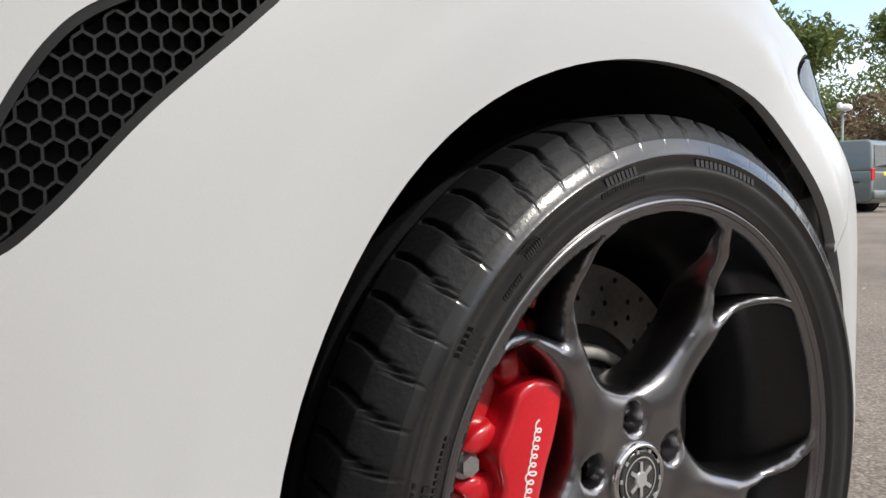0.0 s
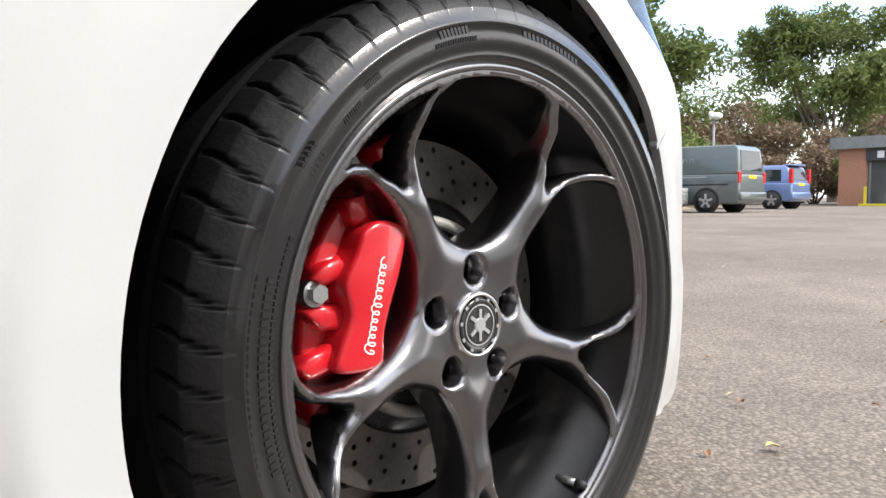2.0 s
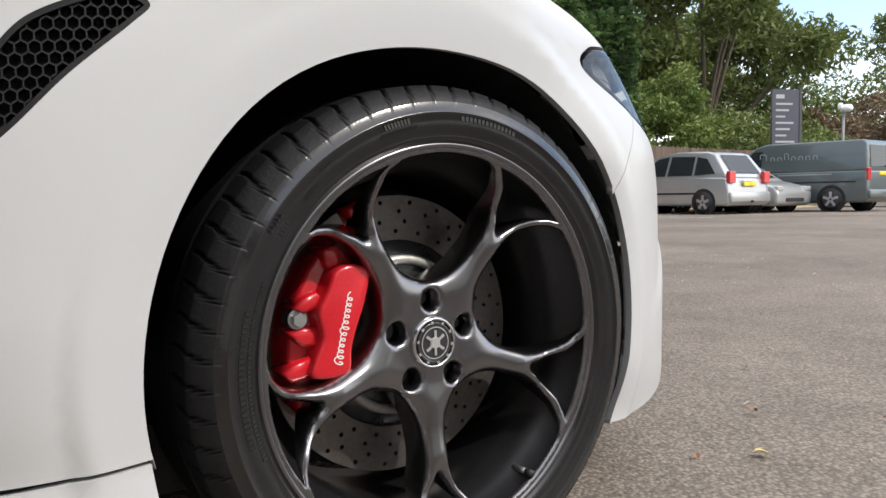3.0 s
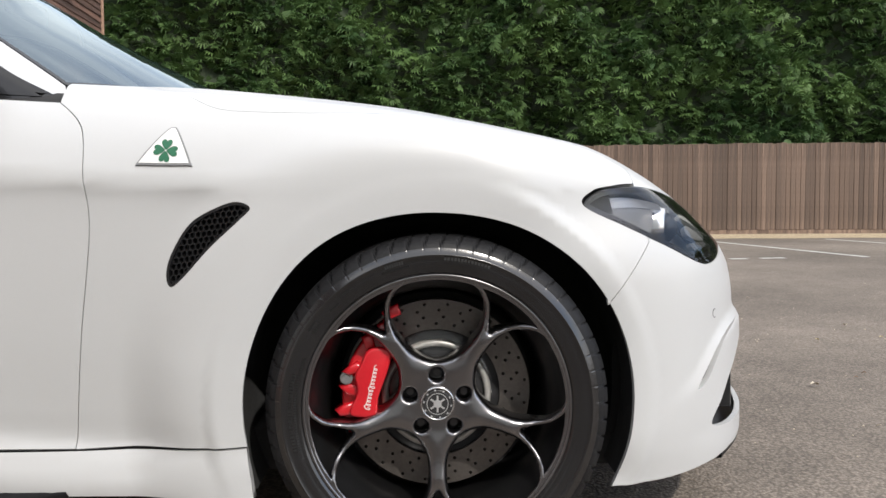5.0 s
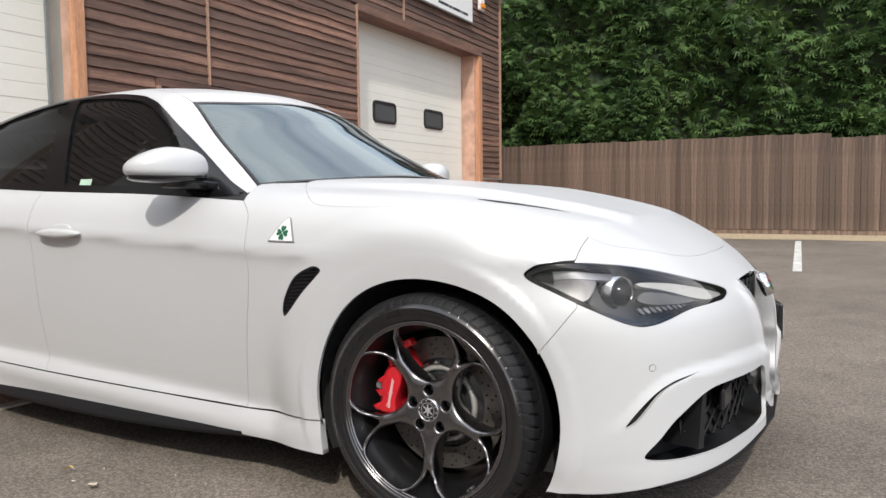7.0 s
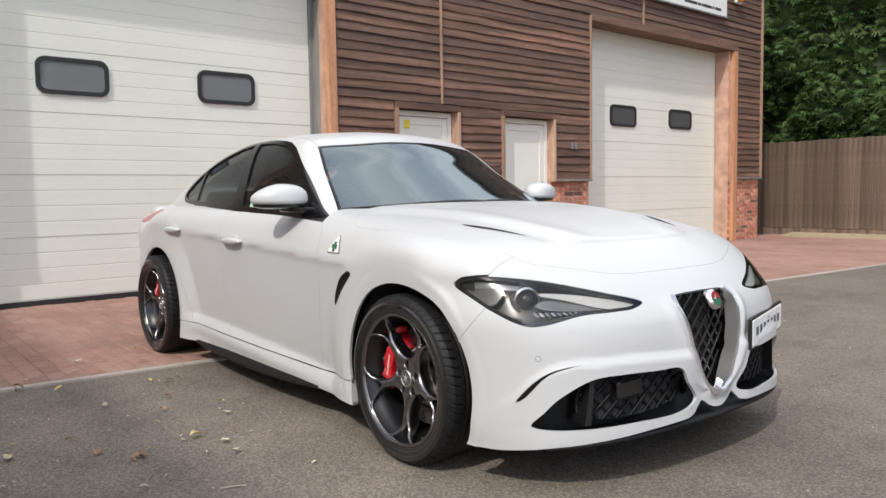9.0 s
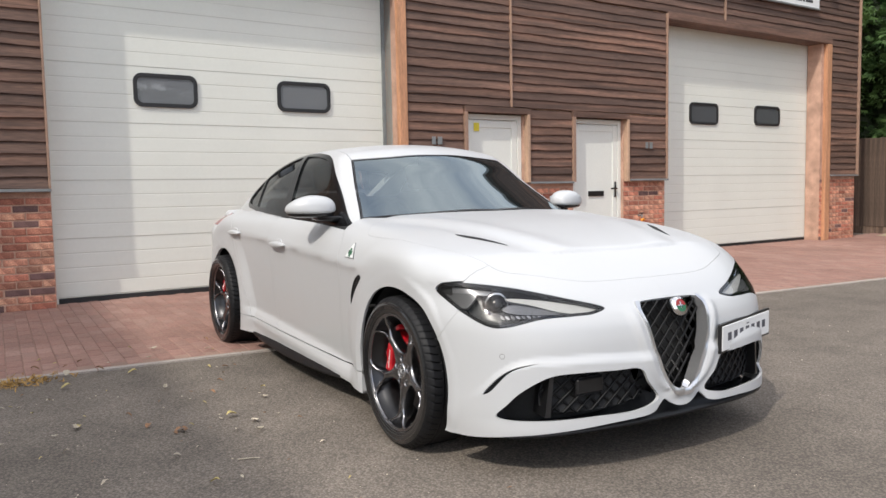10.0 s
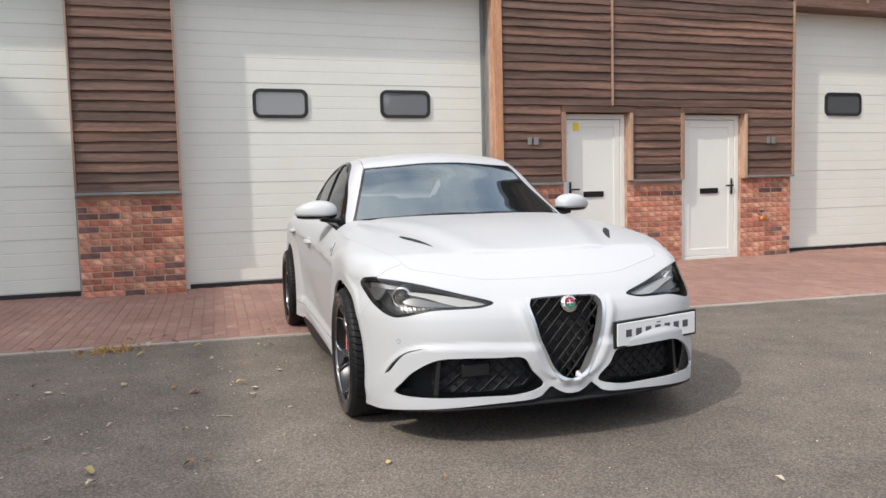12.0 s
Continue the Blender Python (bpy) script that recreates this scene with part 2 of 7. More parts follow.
def panel(name, f, lift, outline, mat, parent, holes=(), step=0.022, gap=0.0013, thick=0.012, off=0.0, both=True, label="", warp=None):
    """A sheet of the surface f inside an outline in the lift's domain, with turned-in rims, on the right and mirrored on the left."""
    o = inset(outline, gap) if gap else outline
    uv, fs = fill(o, holes, step)
    p = lift(f, uv)
    n = outward(f, p)
    p = p + n * off
    if warp is not None:
        p, n = warp(p, n)
    a = p[fs]
    if np.mean(np.sum(np.cross(a[:, 1] - a[:, 0], a[:, 2] - a[:, 0]) * n[fs[:, 0]], 1)) < 0:
        fs = fs[:, ::-1]
    e = rims(fs)
    if thick:
        ids = sorted({i for x in e for i in x})
        to, back = {i: len(p) + k for k, i in enumerate(ids)}, {i: len(p) + len(ids) + k for k, i in enumerate(ids)}
        rp = p[ids]
        p = np.concatenate([p, rp, rp - n[ids] * thick])
        flat = np.zeros((len(ids), 3))
        for x, y in e:
            d = np.cross(p[y] - p[x], n[x])
            for i in (x, y):
                flat[ids.index(i) if len(ids) < 60 else np.searchsorted(ids, i)] += d / (np.linalg.norm(d) + 1e-9)
        flat /= np.linalg.norm(flat, axis=1)[:, None] + 1e-9
        n = np.concatenate([n, flat, flat])
        fs = [tuple(t) for t in fs] + [(to[b], to[a_], back[a_], back[b]) for a_, b in e]
    made = [put(name, mesh_of(name, p, fs, mat, n), parent, label)]
    if both:
        flip = np.array((1, -1, 1))
        made.append(put(name, mesh_of(name, p * flip, [tuple(t)[::-1] for t in fs], mat, n * flip), parent, label))
    return made


# ---- building blocks ----
def add_box(bm, a, b):
    r = bmesh.ops.create_cube(bm, size=1)
    a, b = Vector(a), Vector(b)
    for v in r["verts"]:
        v.co = Vector([(a[i] + b[i]) / 2 + v.co[i] * (b[i] - a[i]) for i in range(3)])
    return r["verts"]


def box_mesh(bm, a, b, bevel=0.0, seg=1):
    vs = add_box(bm, a, b)
    if bevel:
        es = list({e for v in vs for e in v.link_edges})
        bmesh.ops.bevel(bm, geom=es, offset=bevel, segments=seg, affect="EDGES", profile=0.5)


def boxed(name, a, b, mat_, parent=None, bevel=0.0, label="", m=None, seg=1, smooth=False):
    bm = bmesh.new()
    box_mesh(bm, a, b, bevel, seg)
    return part(name, bm, mat_, parent, label, smooth, m)


def structure(ob, label, category):
    return tagged(ob, label, category, kind="structure")


def empty(name, label, category, m=None, group="", kind=""):
    ob = tagged(new(name), label, category, group, kind)
    if m is not None:
        ob.matrix_basis = m
    return ob


def rounded_rect(w, h, r, n=6):
    out = []
    for cx, cy, a0 in ((w / 2 - r, h / 2 - r, 0), (-w / 2 + r, h / 2 - r, 90), (-w / 2 + r, -h / 2 + r, 180), (w / 2 - r, -h / 2 + r, 270)):
        for i in range(n + 1):
            a = radians(a0 + 90 * i / n)
            out.append((cx + r * math.cos(a), cy + r * math.sin(a)))
    return out


def ring_prism(bm, outer, inner, x0, x1):
    """A frame between two outlines of equal length in (y, z), from x0 to x1."""
    n = len(outer)
    v = [[bm.verts.new((x, *p)) for p in o] for x in (x0, x1) for o in (outer, inner)]
    for i in range(n):
        j = (i + 1) % n
        for a, b in ((2, 3), (1, 0), (0, 2), (3, 1)):
            bm.faces.new((v[a][i], v[a][j], v[b][j], v[b][i]))
    bmesh.ops.recalc_face_normals(bm, faces=bm.faces)


def prism(bm, outline, x0, x1):
    lo = [bm.verts.new((x0, *p)) for p in outline]
    hi = [bm.verts.new((x1, *p)) for p in outline]
    bm.faces.new(hi)
    bm.faces.new(lo[::-1])
    n = len(lo)
    for i in range(n):
        bm.faces.new((lo[i], lo[(i + 1) % n], hi[(i + 1) % n], hi[i]))
    bmesh.ops.recalc_face_normals(bm, faces=bm.faces)


# ---- ground ----
bm = bmesh.new()
vs = [bm.verts.new(p) for p in ((-400, -400, 0), (400, -400, 0), (400, 400, 0), (-400, 400, 0))]
bm.faces.new(vs)
ground = part("ground", bm, M_ASPHALT, None, smooth=False)
structure(ground, "worn grey-brown asphalt car park surface", "ground")

# ---- the facade: local x outwards, y along it, z up ----
MF = Matrix.Translation((-5.62, 0, 0)) @ Matrix.Rotation(radians(2.02), 4, "Z")
TOP = 5.6
OPENINGS = [(-7.5, -2.99, 3.78), (-1.86, 2.10, 3.78), (3.14, 4.14, 2.15), (5.07, 6.11, 2.15), (7.05, 11.42, 3.78)]


def wall_run(name, y0, y1, z0, z1, label):
    return structure(boxed(name, (-0.30, y0, z0), (-0.012, y1, z1), M_MORTAR, m=MF), label, "wall")


def brickwork(wall, y0, y1, z0, z1):
    """Stretchers of 215 x 65 in running bond, each its own piece, proud of the mortar."""
    bm = bmesh.new()
    box_mesh(bm, (-0.05, -0.1015, -0.0310), (0.0, 0.1015, 0.0310), 0.005)
    full = bpy.data.meshes.new("brick")
    bm.to_mesh(full)
    bm.free()
    cut = {}
    rows = int((z1 - z0) / 0.0745)
    for r in range(rows):
        z = z0 + 0.0375 + r * 0.0745
        y = y0 - (0.1125 if r % 2 else 0)
        while y < y1 - 0.03:
            a, b = max(y, y0), min(y + 0.215, y1)
            y += 0.225
            if b - a < 0.04:
                continue
            w = round(b - a, 2)
            dark = random.random() < 0.09
            key = (w, dark)
            if key not in cut:
                me = full.copy()
                me.transform(Matrix.Diagonal((1, w / 0.205, 1, 1)))
                me.materials.append(M_BRICK_DARK if dark else M_BRICK)
                cut[key] = me
            put("brick", cut[key], wall, m=Matrix.Translation((random.uniform(-0.009, -0.003), (a + b) / 2, z)))


WALLS = []
for i, (a, b, h) in enumerate(((-2.99, -1.86, TOP), (2.10, 3.14, TOP), (4.14, 5.07, TOP), (6.11, 7.05, TOP), (11.42, 12.65, TOP))):
    WALLS.append((wall_run(f"wall_{i + 1}", a, b, 0, h, "red brick plinth below brown timber cladding"), a, b))
for i, (a, b, h) in enumerate(OPENINGS):
    w = wall_run(f"wall_over_{i + 1}", a, b, h, TOP, "brown timber clad wall above an opening")
w = structure(boxed("wall_far_left", (-0.3, -12, 0), (-0.012, -7.5, TOP), M_MORTAR, m=MF), "timber clad wall beside a garage door", "wall")
structure(boxed("wall_end", (-12, 12.35, 0), (-0.3, 12.65, TOP), M_BRICK, m=MF), "brick end wall of the building", "wall")
structure(boxed("wall_back", (-12.3, -12, 0), (-12, 12.65, TOP), M_BRICK, m=MF), "plain back wall of the building", "wall")
structure(boxed("ceiling", (-12.3, -12, TOP), (0.35, 12.75, TOP + 0.2), M_GREY_METAL, m=MF), "grey roof edge of the building", "roof")


def boards(owner, y0, y1, z0, z1):
    """Lapped boards, each its own piece, tilted so that the lower edge stands out."""
    pitch = 0.1155
    n = max(1, int(round((z1 - z0) / pitch)))
    pr = (z1 - z0) / n
    for k in range(n):
        z = z0 + k * pr
        bm = bmesh.new()
        d = random.uniform(-0.004, 0.004)
        sec = [(0.004, z - 0.008), (0.044 + d, z - 0.008), (0.047 + d, z - 0.003), (0.026, z + pr - 0.004), (0.004, z + pr - 0.004)]
        sag = random.uniform(-0.003, 0.003)
        n_y = max(3, int((y1 - y0) / 0.14))
        ph = [random.uniform(0, 6.3) for _ in range(3)]
        rows = []
        for j in range(n_y + 1):
            y = y0 + (y1 - y0) * j / n_y
            wv = 0.0035 * math.sin(y * 3.1 + ph[0]) + 0.003 * math.sin(y * 8.3 + ph[1]) + 0.002 * math.sin(y * 17 + ph[2]) + random.uniform(-0.002, 0.002)
            rows.append([bm.verts.new((p[0], y, p[1] + sag * j / n_y + (wv if i < 3 else 0))) for i, p in enumerate(sec)])
        bm.faces.new(rows[0])
        bm.faces.new(rows[-1][::-1])
        for lo, hi in zip(rows[:-1], rows[1:]):
            for i in range(5):
                bm.faces.new((lo[i], hi[i], hi[(i + 1) % 5], lo[(i + 1) % 5]))
        bmesh.ops.recalc_face_normals(bm, faces=bm.faces)
        part("board", bm, M_WOOD, owner, smooth=False)


def clad(y0, y1, z0, z1, label="dark brown weathered horizontal timber cladding"):
    ob = structure(empty("cladding", label, "cladding", MF), label, "cladding")
    boards(ob, y0, y1, z0, z1)
    return ob


clad(-2.97, -1.88, 1.205, 3.85)
clad(-12, 3.87, 3.86, TOP)
clad(2.23, 3.08, 1.20, 2.24)
clad(2.23, 3.87, 2.25, 3.85)
clad(3.895, 7.02, 2.25, 3.85)
clad(3.895, 12.60, 3.88, TOP)
clad(4.21, 5.01, 1.215, 2.22)
clad(6.18, 7.02, 1.24, 2.22)
clad(11.66, 12.60, 1.275, 3.86)


def trim(name, a, b, mt, label):
    return structure(boxed(name, a, b, mt, m=MF, bevel=0.004), label, "trim")


for a, b, z in ((-2.99, -1.86, 1.17), (2.22, 3.09, 1.165), (4.20, 5.01, 1.18), (6.18, 7.04, 1.205), (11.66, 12.63, 1.245)):
    trim("trim_sill", (-0.005, a, z), (0.085, b, z + 0.03), M_GREY_METAL, "grey metal flashing under timber cladding")
M_FRAME_GREY = mat("grey_steel_door_frame", (0.36, 0.385, 0.365), 0.5, vary=0.05, scale=3, fine=40)
trim("trim_frame", (-0.285, 2.10, 0), (-0.125, 2.215, 3.76), M_FRAME_GREY, "grey steel frame beside a garage door")
trim("trim_frame_far", (-0.285, 11.43, 0), (-0.075, 11.55, 3.76), M_FRAME_GREY, "grey steel frame beside a garage door")
trim("trim_post", (-0.12, 2.105, 0), (0.065, 2.22, 3.85), M_WOOD_NEW, "orange cedar post beside a garage door")
trim("trim_post_far", (-0.07, 11.50, 0.0), (0.065, 11.65, 3.76), M_WOOD_NEW, "orange cedar post beside a garage door")
trim("trim_joint", (0.004, 3.87, 2.24), (0.07, 3.895, TOP), M_WOOD_TRIM, "pale vertical cedar batten between boards")
trim("trim_joint_upper", (0.004, 8.45, 3.88), (0.07, 8.48, TOP), M_WOOD_TRIM, "pale vertical cedar batten between boards")
trim("trim_corner", (-0.05, 12.605, 1.245), (0.075, 12.65, TOP), M_WOOD_TRIM, "pale cedar batten at the building corner")
trim("trim_edge_a", (-0.30, -1.88, 1.205), (0.066, -1.86, 3.85), M_WOOD_TRIM, "pale cedar edge batten")
trim("trim_edge_b", (-0.30, -2.99, 1.205), (0.066, -2.97, 3.85), M_WOOD_TRIM, "pale cedar edge batten")
trim("trim_edge_c", (-0.30, 7.02, 1.235), (0.066, 7.05, 3.85), M_WOOD_TRIM, "pale cedar edge batten")
trim("trim_lintel", (-0.30, 7.05, 3.765), (0.07, 11.65, 3.872), M_WOOD, "brown timber lintel over a garage door")
trim("trim_lintel_mid", (-0.30, -1.86, 3.765), (0.07, 2.10, 3.85), M_WOOD, "brown timber lintel over a garage door")
trim("trim_lintel_left", (-0.30, -7.5, 3.765), (0.07, -2.99, 3.85), M_WOOD, "brown timber lintel over a garage door")
M_WOOD_LINING = mat("light_cedar_lining", (0.47, 0.31, 0.21), 0.7, vary=0.2, scale=2, fine=20, bump=0.2, stretch=(8, 8, 0.7))
for a, b in ((3.09, 4.20), (5.01, 6.17)):
    trim("trim_door_head", (-0.1, a, 2.15), (0.075, b, 2.23), M_WOOD, "dark timber door head")
    trim("trim_door_jamb", (-0.1, a, 1.20), (0.075, a + 0.05, 2.15), M_WOOD_TRIM, "pale cedar door lining")
    trim("trim_door_jamb_light", (-0.1, b - 0.05, 1.20), (0.075, b, 2.15), M_WOOD_LINING, "light cedar door lining")


# pale body tint stands in for the reflections in these panes
M_WINDOW_REFLECT = glass("pale_reflection_pane", (0.20, 0.21, 0.22), 0.05, ior=1.9)


def garage_door(name, y0, y1, h, windows, label, pane=M_WINDOW_DARK):
    """Sectional door: ribbed panels, seal, side guides and framed panes."""
    g = empty(name, label, "garage door", MF)
    structure(g, label, "garage door")
    sec = 0.61
    n = int(math.ceil(h / sec))
    wins = [(a, b, z0, z1) for a, b, z0, z1 in windows]
    for k in range(n):
        z0, z1 = 0.06 + k * sec, min(0.06 + (k + 1) * sec, h + 0.05)
        prof_ = []
        r = 0
        while z0 + r * 0.1525 < z1 - 0.01:
            za = z0 + r * 0.1525
            zb = min(za + 0.1525, z1)
            dip = 0.004 if r == 0 else 0.0028
            prof_ += [(-0.312 - dip, za), (-0.312 - dip, za + 0.006), (-0.312, za + 0.014), (-0.312, zb - 0.001)]
            r += 1
        bm = bmesh.new()
        lo = [bm.verts.new((p[0], y0, p[1])) for p in prof_]
        hi = [bm.verts.new((p[0], y1, p[1])) for p in prof_]
        for i in range(len(lo) - 1):
            bm.faces.new((lo[i], hi[i], hi[i + 1], lo[i + 1]))
        part("door_section", bm, M_SHUTTER, g, smooth=False)
    boxed("door_backing", (-0.40, y0, 0.02), (-0.345, y1, h), M_SHUTTER, g)
    boxed("bottom_seal", (-0.335, y0 + 0.01, 0.0), (-0.30, y1 - 0.01, 0.055), M_BLACK, g, label="black rubber bottom seal")
    boxed("guide", (-0.34, y0 - 0.0, 0), (-0.285, y0 + 0.045, h), M_GREY_METAL if y0 > 5 else M_SHUTTER, g)
    boxed("guide", (-0.34, y1 - 0.045, 0), (-0.285, y1, h), M_GREY_METAL, g)
    for a, b, z0, z1 in wins:
        m = Matrix.Translation((-0.31, (a + b) / 2, (z0 + z1) / 2))
        bm = bmesh.new()
        ring_prism(bm, rounded_rect(b - a, z1 - z0, 0.09), rounded_rect(b - a - 0.08, z1 - z0 - 0.08, 0.06), -0.002, 0.022)
        fr = part("window_frame", bm, M_BLACK, g, "black rubber window frame", smooth=False, m=m)
        bm = bmesh.new()
        prism(bm, rounded_rect(b - a - 0.07, z1 - z0 - 0.07, 0.06), 0.0, 0.008)
        part("pane", bm, pane, fr, smooth=False)
    return g


garage_door("garage_door_1", -7.5, -2.99, 3.78, [(-5.0, -4.33, 2.08, 2.44)], "closed pale grey sectional garage door")
garage_door("garage_door_2", -1.86, 2.10, 3.78, [(-0.98, -0.30, 2.08, 2.44), (0.64, 1.32, 2.09, 2.45)], "closed pale grey sectional garage door with two windows", M_WINDOW_REFLECT)
garage_door("garage_door_3", 7.05, 11.64, 3.78, [(8.0, 8.75, 2.17, 2.54), (9.79, 10.55, 2.20, 2.56)], "closed pale grey sectional garage door with dark windows")


def entrance_door(name, y0, y1, hand, label):
    """Plain plastic door: frame, leaf with a raised border, letter plate and lever."""
    g = structure(empty(name, label, "door", MF), label, "door")
    h = 2.14
    bm = bmesh.new()
    for a, b in (((-0.14, y0, 0.0), (-0.06, y0 + 0.07, h)), ((-0.14, y1 - 0.07, 0.0), (-0.06, y1, h)), ((-0.14, y0 + 0.07, h - 0.07), (-0.06, y1 - 0.07, h)), ((-0.14, y0 + 0.07, 0), (-0.05, y1 - 0.07, 0.05))):
        box_mesh(bm, a, b, 0.006)
    part("door_frame", bm, M_UPVC, g, smooth=False)
    leaf = boxed("leaf", (-0.13, y0 + 0.075, 0.055), (-0.08, y1 - 0.075, h - 0.075), M_UPVC, g, 0.006)
    bm = bmesh.new()
    ya, yb = y0 + 0.075, y1 - 0.075
    for a, b in (((-0.08, ya, 0.055), (-0.066, ya + 0.1, h - 0.08)), ((-0.08, yb - 0.1, 0.055), (-0.066, yb, h - 0.08)), ((-0.08, ya + 0.1, 0.055), (-0.066, yb - 0.1, 0.16)), ((-0.08, ya + 0.1, h - 0.18), (-0.066, yb - 0.1, h - 0.08))):
        box_mesh(bm, a, b, 0.005)
    part("border", bm, M_UPVC, leaf, smooth=False)
    mid = (y0 + y1) / 2
    boxed("letter_plate", (-0.08, mid - 0.16, 0.98), (-0.06, mid + 0.16, 1.06), M_BLACK_GLOSS, leaf, 0.006, "black letter plate")
    hy = yb - 0.05 if hand > 0 else ya + 0.05
    bm = bmesh.new()
    box_mesh(bm, (-0.066, hy - 0.018, 0.96), (-0.05, hy + 0.018, 1.20), 0.006)
    box_mesh(bm, (-0.052, hy - 0.012, 1.08), (-0.015, hy + 0.012, 1.105), 0.004)
    box_mesh(bm, (-0.03, min(hy, hy - hand * 0.13), 1.08), (-0.012, max(hy, hy - hand * 0.13), 1.105), 0.006)
    part("handle", bm, M_BLACK_GLOSS, leaf, "black lever handle")
    return leaf


leaf = entrance_door("door_1", 3.14, 4.14, -1, "closed white panel door in a brick plinth")
bm = bmesh.new()
box_mesh(bm, (-0.064, 3.32, 1.91), (-0.062, 3.41, 2.02))
part("sticker", bm, M_YELLOW, leaf, "yellow warning sticker", smooth=False)
entrance_door("door_2", 5.07, 6.11, 1, "closed white panel door with black letter plate")
for y in (2.66, 6.62):
    g = empty("number_sign", "small worn metal number sign on timber cladding", "sign", MF)
    bm = bmesh.new()
    box_mesh(bm, (0.058, y - 0.09, 1.71), (0.064, y - 0.03, 1.81), 0.002)
    box_mesh(bm, (0.058, y + 0.0, 1.71), (0.064, y + 0.07, 1.81), 0.002)
    part("sign_bars", bm, M_GREY_METAL, g, smooth=False)

g = empty("sign_board", "white company sign board above a garage door", "sign", MF)
boxed("board_face", (0.06, 8.05, 4.36), (0.10, 11.13, 5.40), M_WHITE, g, 0.004)
boxed("board_edge", (0.055, 8.03, 4.335), (0.108, 11.15, 4.36), M_GREY_METAL, g)
bm = bmesh.new()
for k, w in enumerate((0.42, 0.10, 0.34, 0.06, 0.22)):
    box_mesh(bm, (0.1, 9.65 + sum((0.42, 0.10, 0.34, 0.06, 0.22)[:k]) + 0.03 * k, 4.44), (0.104, 9.65 + sum((0.42, 0.10, 0.34, 0.06, 0.22)[:k]) + 0.03 * k + w, 4.49))
part("print", bm, M_INK, g, smooth=False)
g = empty("alarm_box", "orange and white alarm box on timber cladding", "alarm", MF)
boxed("housing", (0.06, 11.45, 4.68), (0.13, 11.66, 4.91), M_WHITE, g, 0.015)
boxed("beacon", (0.13, 11.44, 4.71), (0.17, 11.63, 4.81), M_ORANGE, g, 0.015, "orange beacon lens")

# unseen unit put behind the camera to shade the yard; pale for bounce
structure(boxed("wall_opposite", (-6.5, -15, 0), (7.5, -9.2, 8.6), M_SHUTTER), "unseen pale wall added to shade the yard", "wall")


# ---- paved strip in front of the doors ----
def edge_x(y):
    return -2.27 + 0.045 * (y + 0.8)


pave = structure(empty("pavement", "red block paving in front of the garage doors", "paving"), "red block paving in front of the garage doors", "paving")
bm = bmesh.new()
vs = [bm.verts.new(p) for p in ((-6.3, -12, 0.004), (edge_x(-12), -12, 0.004), (edge_x(16), 16, 0.004), (-6.5, 16, 0.004))]
bm.faces.new(vs)
part("paving_bed", bm, M_PAVE_JOINT, pave, smooth=False)
bm = bmesh.new()
box_mesh(bm, (-0.098, -0.048, -0.03), (0.098, 0.048, 0.009), 0.004)
slab = bpy.data.meshes.new("paving_brick")
bm.to_mesh(slab)
bm.free()
slab.materials.append(M_PAVER)
near, rest = [], []
for r in range(-120, 170):
    y = r * 0.1
    for k in range(40):
        x = edge_x(y) - 0.21 - k * 0.2 - (0.1 if r % 2 else 0)
        if x < -5.62 - 0.0353 * y - 0.33:
            break
        (near if -3.0 < y < -0.6 and x > -3.1 else rest).append((x, y))
for x, y in near[:300]:
    put("paving_brick", slab, pave, m=pose(x, y, random.uniform(-0.002, 0.002), random.uniform(-1, 1), random.uniform(-0.6, 0.6), 0))
rest += near[300:]
src_v = np.array([v.co[:] for v in slab.vertices])
src_f = [tuple(p.vertices) for p in slab.polygons]
av, af = [], []
for x, y in rest:
    k = len(av) * len(src_v)
    av.append(src_v + (x, y, random.uniform(-0.002, 0.002)))
    af += [tuple(i + k for i in f) for f in src_f]
m_rest = M_PAVER.copy()
m_rest.name = "paving_brick_far"
oi = [n for n in m_rest.node_tree.nodes if n.type == "OBJECT_INFO"][0]
geo = m_rest.node_tree.nodes.new("ShaderNodeNewGeometry")
for ln in list(oi.outputs["Random"].links):
    m_rest.node_tree.links.new(geo.outputs["Random Per Island"], ln.to_socket)
tagged(put("paving_field", mesh_of("paving_field", np.concatenate(av), af, m_rest, smooth=False), pave), kind="stuff")
bm = bmesh.new()
for k in range(-13, 18):
    a, b = k * 0.92, k * 0.92 + 0.912
    v = add_box(bm, (-0.06, a, -0.03), (0.0, b, 0.011))
    for q in v:
        q.co.x += edge_x(q.co.y)
structure(part("kerb_edging", bm, M_KERB, None, smooth=False), "pale concrete edging strip along block paving", "edging")

# ---- fence ----
FY = 14.03
fence = structure(empty("fence", "tall brown close-board timber fence", "fence"), "tall brown close-board timber fence", "fence")
bm = bmesh.new()
box_mesh(bm, (-0.06, -0.01, 0), (0.06, 0.01, 1), 0.003)
pale = bpy.data.meshes.new("fence_board")
bm.to_mesh(pale)
bm.free()
pale.materials.append(M_FENCE)
x = -9.0
count = 0
while x < 27:
    h = 2.06 if x < 0.45 else 1.95 + 0.012 * min(x, 8)
    z0 = 0.16
    m = Matrix.Translation((x, FY + random.uniform(-0.006, 0.006), z0)) @ Matrix.Rotation(radians(6 + random.uniform(-2, 2)), 4, "Z") @ Matrix.Rotation(radians(random.uniform(-0.25, 0.25)), 4, "Y") @ Matrix.Diagonal((1, 1, h - z0 + random.uniform(-0.012, 0.012), 1))
    put("fence_board", pale, fence, m=m)
    x += 0.108 + random.uniform(-0.003, 0.004)
boxed("gravel_board", (-9, FY + 0.0, 0.0), (27, FY + 0.03, 0.17), M_FENCE, fence)
